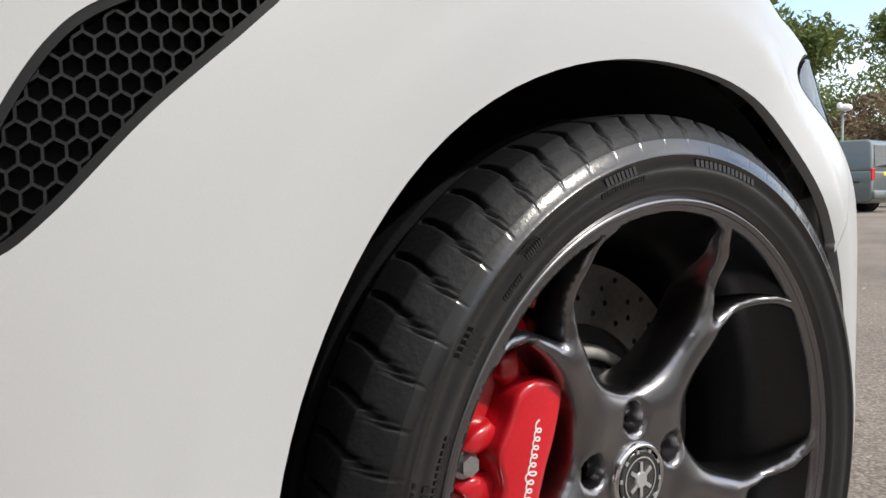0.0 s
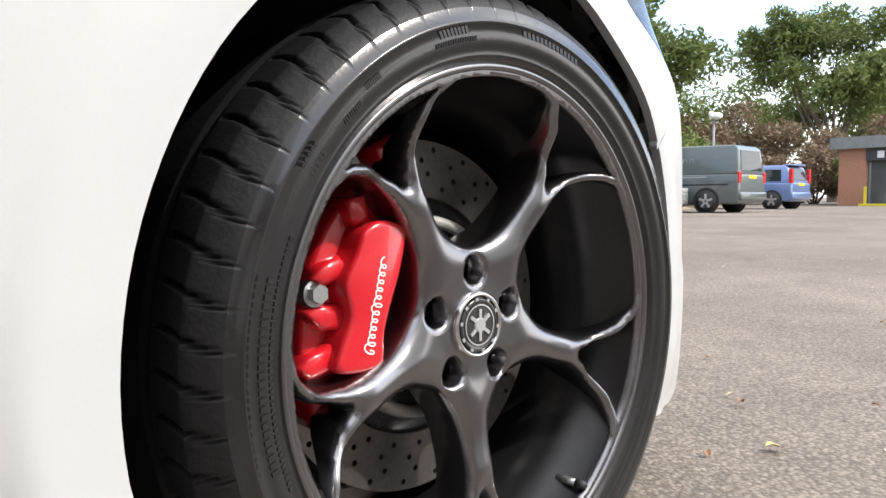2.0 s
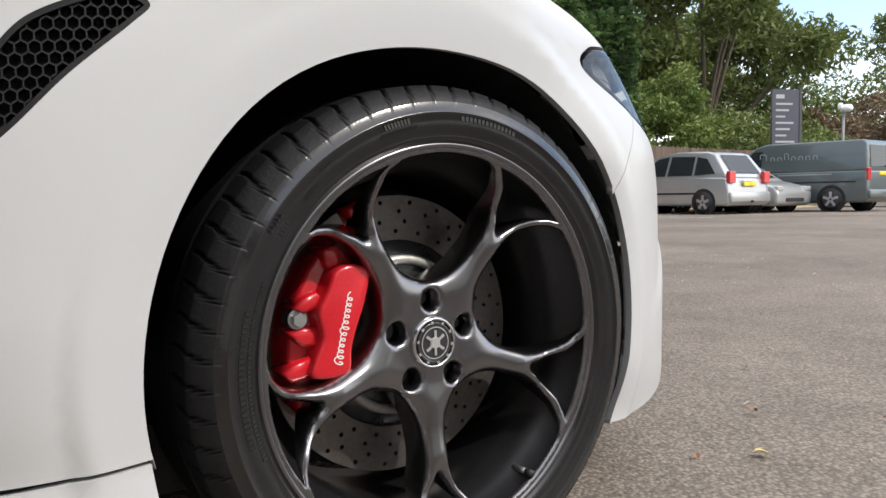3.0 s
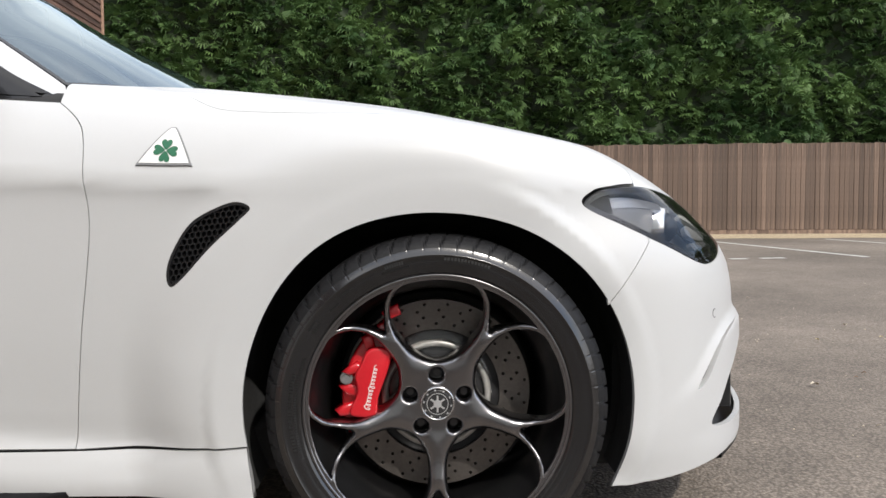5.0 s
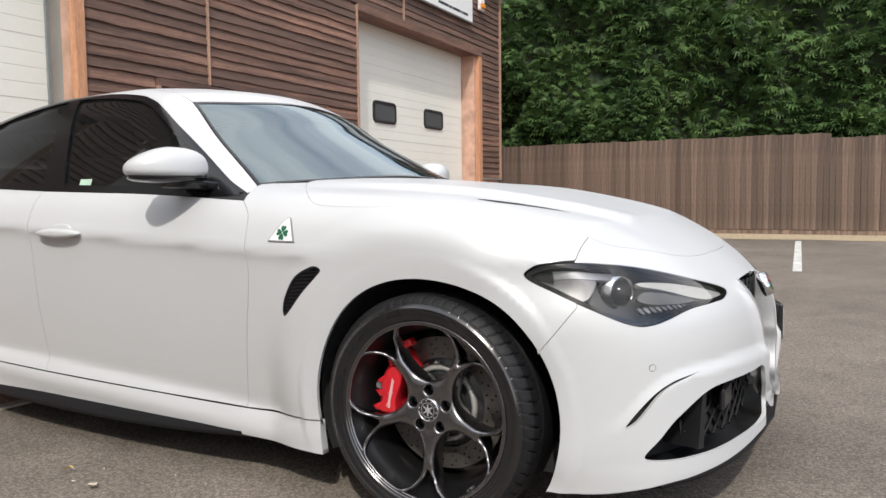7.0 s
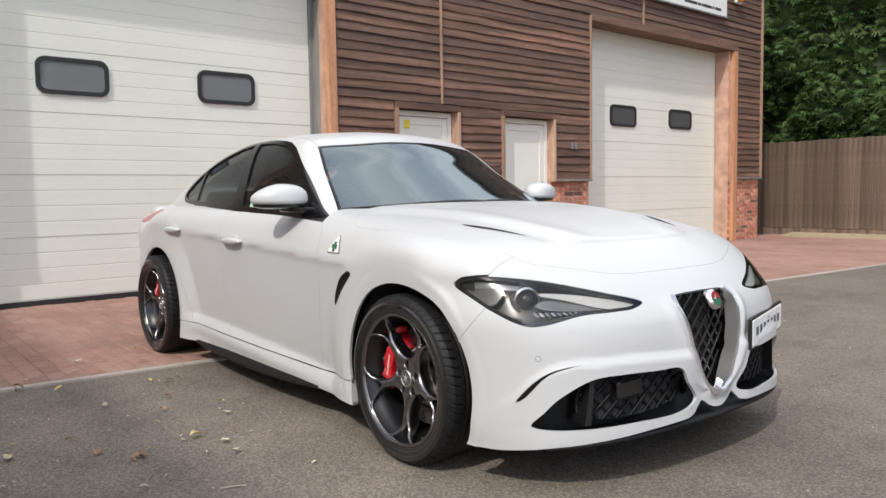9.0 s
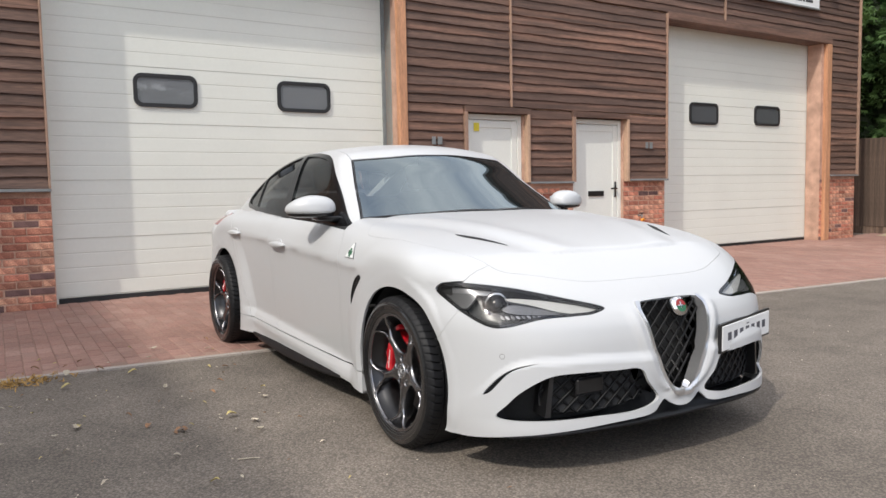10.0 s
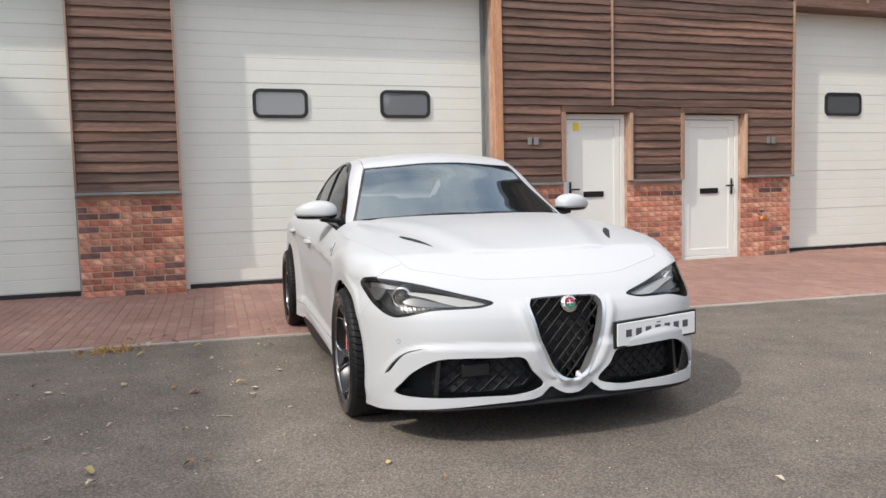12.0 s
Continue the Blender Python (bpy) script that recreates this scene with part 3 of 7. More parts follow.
for z in (0.45, 1.1, 1.7):
    boxed("rail", (-9, FY + 0.02, z), (27, FY + 0.09, z + 0.09), M_FENCE, fence)
bm = bmesh.new()
rng = np.random.default_rng(3)
n = 60
for i in range(n):
    a, b = -6 + i * 0.6, -5.4 + i * 0.6
    w0, w1 = 0.75 + 0.10 * math.sin(i * 1.7), 0.75 + 0.10 * math.sin((i + 1) * 1.7)
    q = [bm.verts.new(p) for p in ((a, FY - w0, 0.006), (b, FY - w1, 0.006), (b, FY, 0.07), (a, FY, 0.07))]
    bm.faces.new(q)
structure(part("gravel_strip", bm, M_GRAVEL, None), "yellow gravel strip at the foot of a fence", "gravel")
# parking bay lines
bm = bmesh.new()
for (xa, ya), (xb, yb), w in [((x_, 12.9), (x_ + 0.42, 7.0 + 0.12 * x_), 0.1) for x_ in (-0.05, 2.55, 5.6, 8.3, 11.0, 13.7, 16.4)] + [((4.05, 7.46), (4.3, 7.5), 0.12), ((4.5, 7.55), (4.85, 7.6), 0.12), ((1.6, 6.92), (1.85, 6.95), 0.12)]:
    d = Vector((yb - ya, xa - xb, 0)).normalized() * w / 2
    bm.faces.new([bm.verts.new(p) for p in (Vector((xa, ya, 0.004)) - d, Vector((xb, yb, 0.004)) - d, Vector((xb, yb, 0.004)) + d, Vector((xa, ya, 0.004)) + d)][::-1])
structure(part("road_marking", bm, M_LINE, None, smooth=False), "worn white parking bay lines on asphalt", "road marking")


# ---- foliage ----
def leaf_mat(name, base, alt, rough=0.55):
    m = bpy.data.materials.new(name)
    m.use_nodes = True
    t = m.node_tree
    b = t.nodes["Principled BSDF"]
    b.inputs["Roughness"].default_value, b.inputs["Specular IOR Level"].default_value = rough, 0.3
    geo, mx, mr = t.nodes.new("ShaderNodeNewGeometry"), t.nodes.new("ShaderNodeMixRGB"), t.nodes.new("ShaderNodeTexNoise")
    co = t.nodes.new("ShaderNodeTexCoord")
    t.links.new(co.outputs["Object"], mr.inputs["Vector"])
    mr.inputs["Scale"].default_value = 0.7
    ad = t.nodes.new("ShaderNodeMath")
    ad.operation = "MULTIPLY_ADD"
    ad.inputs[1].default_value = 0.55
    t.links.new(geo.outputs["Random Per Island"], ad.inputs[0])
    sc = t.nodes.new("ShaderNodeMapRange")
    sc.inputs[1].default_value, sc.inputs[2].default_value, sc.inputs[3].default_value, sc.inputs[4].default_value = 0.35, 0.7, 0, 0.6
    t.links.new(mr.outputs["Fac"], sc.inputs[0])
    t.links.new(sc.outputs[0], ad.inputs[2])
    t.links.new(ad.outputs[0], mx.inputs[0])
    mx.inputs[1].default_value, mx.inputs[2].default_value = (*base, 1), (*alt, 1)
    t.links.new(mx.outputs[0], b.inputs["Base Color"])
    tl, ms = t.nodes.new("ShaderNodeBsdfTranslucent"), t.nodes.new("ShaderNodeMixShader")
    t.links.new(mx.outputs[0], tl.inputs[0])
    ms.inputs[0].default_value = 0.25
    t.links.new(b.outputs[0], ms.inputs[1])
    t.links.new(tl.outputs[0], ms.inputs[2])
    t.links.new(ms.outputs[0], t.nodes["Material Output"].inputs[0])
    return m


M_HEDGE = leaf_mat("conifer_sprays", (0.027, 0.066, 0.023), (0.118, 0.196, 0.060))
M_HEDGE_CORE = mat("dark_hedge_backing", (0.028, 0.042, 0.020), 0.9, vary=0.3, scale=3, fine=30)
M_BARK = mat("bark", (0.10, 0.08, 0.06), 0.9, vary=0.3, scale=4, fine=40, bump=0.5, stretch=(3, 3, 0.6))
M_OAK = leaf_mat("oak_leaves", (0.075, 0.115, 0.030), (0.17, 0.20, 0.06))
M_RUST = leaf_mat("browning_leaves", (0.15, 0.105, 0.070), (0.22, 0.16, 0.10))
M_BUSH = leaf_mat("bright_shrub_leaves", (0.06, 0.11, 0.022), (0.17, 0.21, 0.05))


def sprays(centres, normals, size, rng, fingers=5):
    """Flat drooping fans of narrow fingers, one island each."""
    n = len(centres)
    up = np.array((0, 0, 1.0))
    d = normals + rng.normal(0, 0.55, (n, 3)) + up * rng.uniform(-0.5, 0.5, (n, 1))
    d /= np.linalg.norm(d, axis=1)[:, None]
    s = np.cross(d, up + rng.normal(0, 0.4, (n, 3)))
    s /= np.linalg.norm(s, axis=1)[:, None]
    w = np.cross(s, d)
    L = size * rng.uniform(0.6, 1.4, (n, 1))
    vs, fs = [], []
    base = 0
    blocks = []
    root = centres - d * L * 0.3
    blocks.append(root)
    for k in range(fingers):
        a = (k - (fingers - 1) / 2) * 0.34
        ln = 1 - 0.14 * abs(k - (fingers - 1) / 2)
        tip = root + (d * math.cos(a) + s * math.sin(a)) * L * ln - w * L * rng.uniform(0.0, 0.3, (n, 1))
        mid = root + (d * math.cos(a) + s * math.sin(a)) * L * ln * 0.6
        wd = L * 0.075
        side = s * math.cos(a) - d * math.sin(a)
        blocks += [mid - side * wd, tip, mid + side * wd]
    m = 1 + 3 * fingers
    v = np.stack(blocks, 1).reshape(-1, 3)
    idx = np.arange(n) * m
    fl = []
    for k in range(fingers):
        o = 1 + 3 * k
        fl.append(np.stack([idx, idx + o, idx + o + 1, idx + o + 2], 1))
    return v, np.concatenate(fl)


def fast_mesh(name, v, f, mt, smooth=False):
    me = bpy.data.meshes.new(name)
    k = f.shape[1]
    me.vertices.add(len(v))
    me.vertices.foreach_set("co", np.ascontiguousarray(v, dtype=np.float32).ravel())
    me.loops.add(f.size)
    me.loops.foreach_set("vertex_index", f.ravel().astype(np.int32))
    me.polygons.add(len(f))
    me.polygons.foreach_set("loop_start", np.arange(0, f.size, k, dtype=np.int32))
    me.polygons.foreach_set("loop_total", np.full(len(f), k, dtype=np.int32))
    me.update(calc_edges=True)
    me.materials.append(mt)
    return me


rng = np.random.default_rng(11)


def lumps(x, z, seed):
    return np.array([noise.noise(Vector((a * 0.55 + seed, b * 0.55, seed))) * 0.75 + noise.noise(Vector((a * 1.7, b * 1.7, seed + 5))) * 0.38 + noise.noise(Vector((a * 4.3, b * 4.3, seed + 9))) * 0.16 for a, b in zip(x, z)])


hedge = tagged(new("hedge"), "tall dense green conifer hedge behind the fence", "hedge", kind="stuff")
n = 46000
hx, hz = rng.uniform(-16, 19, n), rng.uniform(1.6, 8.2, n)
out = lumps(hx, hz, 2.0)
hy = FY + 1.0 - out + 0.12 * np.clip(hz - 2, 0, None) * 0.5 + rng.exponential(0.12, n)
keep = (hz < 8.0 + out) & (rng.random(n) < 0.55 + 0.9 * np.clip(out + 0.25, 0, 1))
v, f = sprays(np.stack([hx, hy, hz], 1)[keep], np.tile((0.0, -1.0, 0.1), (keep.sum(), 1)), 0.25, rng, 7)
put("leaf_sprays", fast_mesh("leaf_sprays", v, f, M_HEDGE), hedge)
# one dark sheet behind the sprays closes the gaps between them
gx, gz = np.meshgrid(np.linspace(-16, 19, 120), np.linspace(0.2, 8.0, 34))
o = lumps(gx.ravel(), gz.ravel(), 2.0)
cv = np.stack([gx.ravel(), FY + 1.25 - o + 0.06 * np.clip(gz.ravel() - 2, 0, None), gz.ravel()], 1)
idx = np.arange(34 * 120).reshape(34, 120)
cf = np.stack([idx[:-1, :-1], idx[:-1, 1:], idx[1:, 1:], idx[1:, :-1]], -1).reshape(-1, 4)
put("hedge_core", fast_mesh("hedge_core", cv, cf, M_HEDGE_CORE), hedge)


# ---- the car's surface: x forward from the front axle, y to its left, z up ----
def curve(xs, ys):
    """Smooth curve through knots, without overshoot."""
    xs, ys = np.array(xs, float), np.array(ys, float)
    h, d = np.diff(xs), np.diff(ys) / np.diff(xs)
    m = np.zeros(len(xs))
    m[0], m[-1] = d[0], d[-1]
    for i in range(1, len(xs) - 1):
        if d[i - 1] * d[i] > 0:
            w1, w2 = 2 * h[i] + h[i - 1], h[i] + 2 * h[i - 1]
            m[i] = (w1 + w2) / (w1 / d[i - 1] + w2 / d[i])

    def f(x):
        x = np.clip(np.asarray(x, float), xs[0], xs[-1])
        i = np.clip(np.searchsorted(xs, x) - 1, 0, len(xs) - 2)
        t = (x - xs[i]) / h[i]
        return (ys[i] * (1 + 2 * t) * (1 - t) ** 2 + h[i] * m[i] * t * (1 - t) ** 2
                + ys[i + 1] * t * t * (3 - 2 * t) + h[i] * m[i + 1] * t * t * (t - 1))
    return f


def smax(a, b, k):
    k = 1.5 * k
    h = np.clip(k - np.abs(a - b), 0, None) / k
    return np.maximum(a, b) + h ** 3 * k / 6


def sstep(a, b, x):
    t = np.clip((x - a) / (b - a), 0, 1)
    return t * t * (3 - 2 * t)


HUB, AXLE, ARCH = 0.327, -2.82, 0.372
plan_w = curve([-3.8, -3.5, -3.1, -2.82, -2.3, -1.7, -1.0, -0.5, 0, 0.4, 0.8],
               [0.74, 0.83, 0.912, 0.925, 0.895, 0.882, 0.882, 0.898, 0.906, 0.882, 0.83])
prof = curve([0.1, 0.16, 0.205, 0.245, 0.3, 0.45, 0.6, 0.66, 0.715, 0.737, 0.747, 0.765, 0.79, 0.85, 0.95, 1.05, 1.2],
             [-0.035, -0.022, -0.034, -0.05, -0.043, -0.025, -0.013, -0.0095, -0.005, 0.0005, 0.0045, 0.002, -0.009, -0.040, -0.112, -0.235, -0.5])
top_c = curve([-3.8, -3.4, -3.0, -1.2, -0.7, -0.33, -0.08, 0.2, 0.35, 0.5, 0.65, 0.75, 0.85, 0.95],
              [1.06, 1.05, 1.03, 1.03, 1.01, 0.985, 0.96, 0.91, 0.875, 0.83, 0.775, 0.735, 0.68, 0.60])
nose_dx = curve([0.1, 0.16, 0.20, 0.28, 0.5, 0.57, 0.62, 0.66, 0.70, 0.76, 0.84], [-0.06, 0.0, 0.008, 0.006, 0.0, -0.012, -0.038, -0.078, -0.122, -0.205, -0.34])
roof_c = curve([-3.6, -3.35, -3.1, -2.8, -2.4, -2.0, -1.6, -1.3, -1.15, -0.95, -0.7, -0.47, -0.3],
               [1.0, 1.060, 1.145, 1.254, 1.366, 1.414, 1.420, 1.391, 1.334, 1.220, 1.092, 0.981, 0.89])


v_half = curve([0.29, 0.31, 0.345, 0.48, 0.62, 0.66], [0.0, 0.05, 0.09, 0.15, 0.185, 0.187])
blade_z = curve([0.0, 0.25, 0.45, 0.65, 0.72, 0.77, 0.81, 0.9], [0.44, 0.452, 0.462, 0.460, 0.443, 0.405, 0.345, 0.25])


def swell(x, z, base):
    """How far the wheel arches stand out from the body side."""
    s = 0
    for cx, lip in ((0, 0.946 - 0.036 * sstep(0.02, 0.36, x) + 0.020 * sstep(0.10, 0.36, z - HUB) + 0.012 * sstep(-0.24, -0.36, x)), (AXLE, 0.942)):
        d = np.hypot(x - cx, z - HUB) - ARCH
        s = s + (1 - 0.72 * sstep(0.05, 0.25, d) - 0.28 * sstep(0.050, 0.080, d)) * np.clip(lip - base, 0, 0.09)
        u = 1 - np.maximum(d, -0.02) / 0.052
        s = s - 0.021 * 0.5 * (u + np.sqrt(u * u + 0.003))
    return s


def lower(x, y, z):
    """Below zero inside the lower body."""
    ay = np.abs(y)
    zz = z - 0.045 * np.clip(-x - 0.4, 0, None)
    base = plan_w(x) + prof(zz)
    side = ay - base - swell(x, z, base) + 0.050 * sstep(0.56, 0.71, z) * sstep(0.06, 0.30, x) + 0.035 * sstep(0.27, 0.15, z) * sstep(0.24, 0.40, x)
    ridge = 0.60 - 0.28 * (x + 0.6)
    bulge = 0.008 * np.exp(-((ay - ridge + 0.03) / 0.08) ** 2) - 0.005 * np.exp(-((ay - ridge - 0.09) / 0.06) ** 2)
    bulge = bulge * sstep(0.75, 0.3, x) * sstep(-0.75, -0.5, x)
    up = (z - top_c(x) + (0.04 + 0.09 * sstep(-2.8, -3.4, x)) * (ay / 0.7) ** 2.5 - bulge) * 0.95
    reach = 0.680 + nose_dx(z) + 0.016 * np.exp(-(ay / 0.22) ** 2)
    reach = reach + 0.012 * np.exp(-((ay - v_half(z) - 0.04) / 0.026) ** 2) * sstep(0.66, 0.60, z) * sstep(0.25, 0.29, z)
    reach = reach + 0.006 * np.exp(-(ay / 0.06) ** 2) * sstep(0.32, 0.275, z)
    zb = blade_z(ay)
    reach = reach + 0.020 * sstep(zb + 0.022, zb - 0.016, z) * sstep(0.10, 0.22, ay) * sstep(0.86, 0.80, ay)
    front = ((np.clip(x - 0.1, 0, None) / reach) ** 2.8 + (ay / 0.905) ** 2.8) ** (1 / 2.8)
    front = (front - 1) * 0.72
    rear = -x - 3.74 + 0.16 * (ay / 0.8) ** 3 + 0.25 * np.clip(z - 0.9, 0, None)
    return smax(smax(smax(side, front, 0.05), up, 0.07), rear, 0.08)


def cabin(x, y, z):
    """Below zero inside roof and windows."""
    ay = np.abs(y)
    dz = z - 0.94
    side = ay - (0.765 - 0.34 * dz - 0.28 * dz * np.abs(dz) - 0.07 * np.clip((-1.6 - x) / 1.4, 0, None) ** 2)
    up = (z - roof_c(x + 0.38 * ay ** 2 * sstep(-1.9, -1.0, x)) + 0.05 * (ay / 0.6) ** 2) * 0.85
    return smax(side, up, 0.07)


def meet(f, start, way, reach=2.6):
    """Where rays from outside first meet the surface f = 0."""
    start, way = np.asarray(start, float), np.asarray(way, float)
    far = np.full(len(start), reach)
    near = np.zeros(len(start))
    found = np.zeros(len(start), bool)
    steps = np.linspace(0, reach, 66)
    for a, b in zip(steps[:-1], steps[1:]):
        p = start + way * b
        hit = (f(*p.T) < 0) & ~found
        near[hit], far[hit] = a, b
        found |= hit
    near[~found] = far[~found] = reach / 2
    for _ in range(22):
        mid = (near + far) / 2
        p = start + way * mid[:, None]
        ins = f(*p.T) < 0
        far = np.where(ins, mid, far)
        near = np.where(ins, near, mid)
    return start + way * far[:, None]


def outward(f, p):
    g = np.empty_like(p)
    for i in range(3):
        e = np.zeros(3)
        e[i] = 2e-3
        g[:, i] = f(*(p + e).T) - f(*(p - e).T)
    return g / np.linalg.norm(g, axis=1)[:, None]


CA, SA = math.cos(math.radians(35)), math.sin(math.radians(35))
CN, SN = math.cos(math.radians(14)), math.sin(math.radians(14))


def lift_side(f, uv):
    """Domain (x, q): rays from the right, 35 degrees down."""
    x, q = uv.T
    start = np.stack([x, q * SA - 1.6 * CA, q * CA + 1.6 * SA], 1)
    return meet(f, start, np.tile((0, CA, -SA), (len(x), 1)))


def lift_nose(f, uv):
    """Domain (0.9 * bearing, q): rays towards the front axle's middle, 14 degrees down."""
    a, q = uv[:, 0] / 0.9, uv[:, 1]
    r, z = 1.8 * CN - q * SN, 1.8 * SN + q * CN
    start = np.stack([r * np.cos(a), -r * np.sin(a), z], 1)
    return meet(f, start, np.stack([-CN * np.cos(a), CN * np.sin(a), -SN + 0 * a], 1))


def lift_top(f, uv):
    x, y = uv.T
    return meet(f, np.stack([x, y, 1.7 + 0 * x], 1), np.tile((0, 0, -1.0), (len(x), 1)))


def to_side(p):
    return np.stack([p[:, 0], p[:, 1] * SA + p[:, 2] * CA], 1)


def to_nose(p):
    return np.stack([0.9 * np.arctan2(-p[:, 1], p[:, 0]), -np.hypot(p[:, 0], p[:, 1]) * SN + p[:, 2] * CN], 1)


def from_right(f, xz):
    xz = np.array(xz, float)
    return meet(f, np.stack([xz[:, 0], -1.3 + 0 * xz[:, 0], xz[:, 1]], 1), np.tile((0, 1.0, 0), (len(xz), 1)))


def from_front(f, yz):
    yz = np.array(yz, float)
    return meet(f, np.stack([1.3 + 0 * yz[:, 0], yz[:, 0], yz[:, 1]], 1), np.tile((-1.0, 0, 0), (len(yz), 1)))


def from_above(f, xy):
    return lift_top(f, np.array(xy, float))


# ---- the white saloon ----
M_PAINT = mat("pearl_white_paint", (0.535, 0.541, 0.547), 0.38, vary=0.008, scale=3, fine=900, fine_vary=0.02, coat=0.2)
M_SEAM = mat("body_gap", (0.015, 0.015, 0.015), 0.8, vary=0.1)
M_CARBON = mat("black_carbon_trim", (0.008, 0.008, 0.009), 0.42, vary=0.2, scale=60, fine=400, spec=0.3)
M_LINER = mat("black_felt_liner", (0.024, 0.024, 0.025), 0.95, vary=0.2, scale=20, fine=200)
M_CHROME = mat("satin_chrome", (0.72, 0.72, 0.73), 0.16, 1.0, vary=0.03, scale=6, fine=100)
M_FRAME = mat("satin_silver_frame", (0.70, 0.70, 0.71), 0.30, 0.85, vary=0.03, scale=6, fine=100)
M_SCREEN = glass("windscreen_glass", (0.015, 0.019, 0.020), 0.34, ior=2.7)
# gloss tinted blue, in place of blue sky mirrored in the screen
for nd in M_SCREEN.node_tree.nodes:
    if nd.type == "BSDF_GLOSSY":
        nd.inputs[0].default_value = (0.80, 0.93, 1.0, 1)
M_TINT = glass("privacy_glass", (0.008, 0.009, 0.009), 0.14)
M_LENS = glass("clear_lamp_lens", (0.05, 0.05, 0.05), 0.97, ior=1.5)
for nd in M_LENS.node_tree.nodes:
    if nd.type == "BSDF_TRANSPARENT":
        nd.inputs[0].default_value = (0.95, 0.95, 0.95, 1)
M_TRIM = mat("gloss_black_trim", (0.008, 0.008, 0.009), 0.15, vary=0.1, scale=10, fine=90)
M_CABIN = mat("black_leather", (0.022, 0.021, 0.021), 0.55, vary=0.15, scale=9, fine=160, bump=0.15)
M_LAMP_GREY = mat("lamp_reflector", (0.36, 0.36, 0.37), 0.30, 0.7, vary=0.08, scale=12, fine=120)
M_LAMP_DARK = mat("lamp_housing", (0.040, 0.041, 0.043), 0.3, vary=0.1, scale=12, fine=120)
M_LAMP_COVER = mat("lamp_cover_grey", (0.20, 0.20, 0.205), 0.30, 0.5, vary=0.1, scale=12, fine=120)
M_DRL = mat("frosted_light_guide", (0.52, 0.52, 0.50), 0.25, vary=0.05, scale=12, fine=150)
M_RED_LENS = mat("red_lamp_lens", (0.35, 0.015, 0.015), 0.15, vary=0.08, scale=9, fine=80, coat=0.5)
M_GREEN = mat("green_enamel", (0.016, 0.125, 0.06), 0.35, vary=0.06, scale=40, fine=200)
M_RED = mat("red_enamel", (0.30, 0.02, 0.025), 0.3, vary=0.06, scale=40, fine=200)

YC = 0.014
car = empty("car", "white pearl four-door sports saloon parked nose out", "car", Matrix.Translation((0, YC, 0)))


def side_pts(pts, step=0.015):
    return to_side(from_right(lower, run(pts, step)))


def arc(cx, r, a0, a1, n=48):
    out = []
    for a in np.radians(np.linspace(a0, a1, n)):
        q = r + (0.018 * float(sstep(0, 1, math.cos(a))) + 0.011 * math.exp(-((a - 2.2) / 0.42) ** 2) if cx == 0 else 0)
        out.append((cx + q * math.cos(a), HUB + q * math.sin(a)))
    return out


def top_side(pts, step=0.02, f=lower):
    return to_side(from_above(f, run(pts, step)))


# outlines that several panels share
LAMP = np.array([(0.287, -0.847, 0.707), (0.310, -0.839, 0.736), (0.356, -0.820, 0.746), (0.425, -0.759, 0.745), (0.527, -0.625, 0.724), (0.637, -0.454, 0.681), (0.700, -0.334, 0.648),
                 (0.708, -0.390, 0.626), (0.690, -0.478, 0.621), (0.646, -0.593, 0.614), (0.591, -0.720, 0.588), (0.536, -0.771, 0.591), (0.444, -0.824, 0.636), (0.365, -0.844, 0.673)])
BONNET_SIDE = [(-0.62, -0.62), (-0.555, -0.708), (-0.46, -0.800), (-0.36, -0.818), (-0.15, -0.812), (0.05, -0.790), (0.32, -0.700), (0.40, -0.672)]
BONNET_FRONT = [(0.40, -0.672), (0.455, -0.640), (0.53, -0.50), (0.585, -0.37), (0.612, -0.22), (0.625, 0.0)]
DOOR_FRONT = [(-0.712, 0.238), (-0.688, 0.45), (-0.660, 0.66), (-0.664, 0.76), (-0.673, 0.845), (-0.694, 0.885), (-0.738, 0.92)]
DOOR_MID = [(-1.775, 0.250), (-1.795, 0.5), (-1.805, 0.75), (-1.825, 0.963)]
DOOR_REAR = [(-2.27, 0.268), (-2.33, 0.42), (-2.47, 0.66), (-2.60, 0.86), (-2.66, 1.0)]
lamp_nose = run(to_nose(LAMP), 0.008, closed=True)
lamp_side = run(to_side(LAMP), 0.008, closed=True)
SEAM_UP = np.array([(0.40, -0.672), (0.405, -0.79)])
seam_low = run([(0.425, 0.640), (0.378, 0.575), (0.334, 0.520)], 0.012)


def swap(pts):
    return pts[::-1]


# front wing
vent = [(-0.352, 0.712), (-0.385, 0.722), (-0.445, 0.698), (-0.478, 0.670), (-0.508, 0.618), (-0.516, 0.580), (-0.506, 0.561), (-0.478, 0.583), (-0.428, 0.637), (-0.370, 0.690)]
vent_side = run(to_side(from_right(lower, vent)), 0.006, closed=True)
wing = chain(side_pts(DOOR_FRONT), to_side(from_above(lower, run([(-0.752, -0.742), (-0.765, -0.69)], 0.02))), to_side(from_above(lower, run([(-0.74, -0.66), (-0.62, -0.62)], 0.02))),
             top_side(BONNET_SIDE), to_side(from_above(lower, run(SEAM_UP, 0.02))), to_side(from_right(lower, run([(0.392, 0.722), (0.425, 0.640)], 0.02))), to_side(from_right(lower, seam_low)),
             to_side(from_right(lower, arc(0, ARCH, 31.3, 193))), side_pts([(-0.366, 0.254), (-0.712, 0.238)]))
panel("front_wing", lower, lift_side, wing, M_PAINT, car, holes=[lamp_side, vent_side], step=0.012, gap=0.0007, thick=0.012)
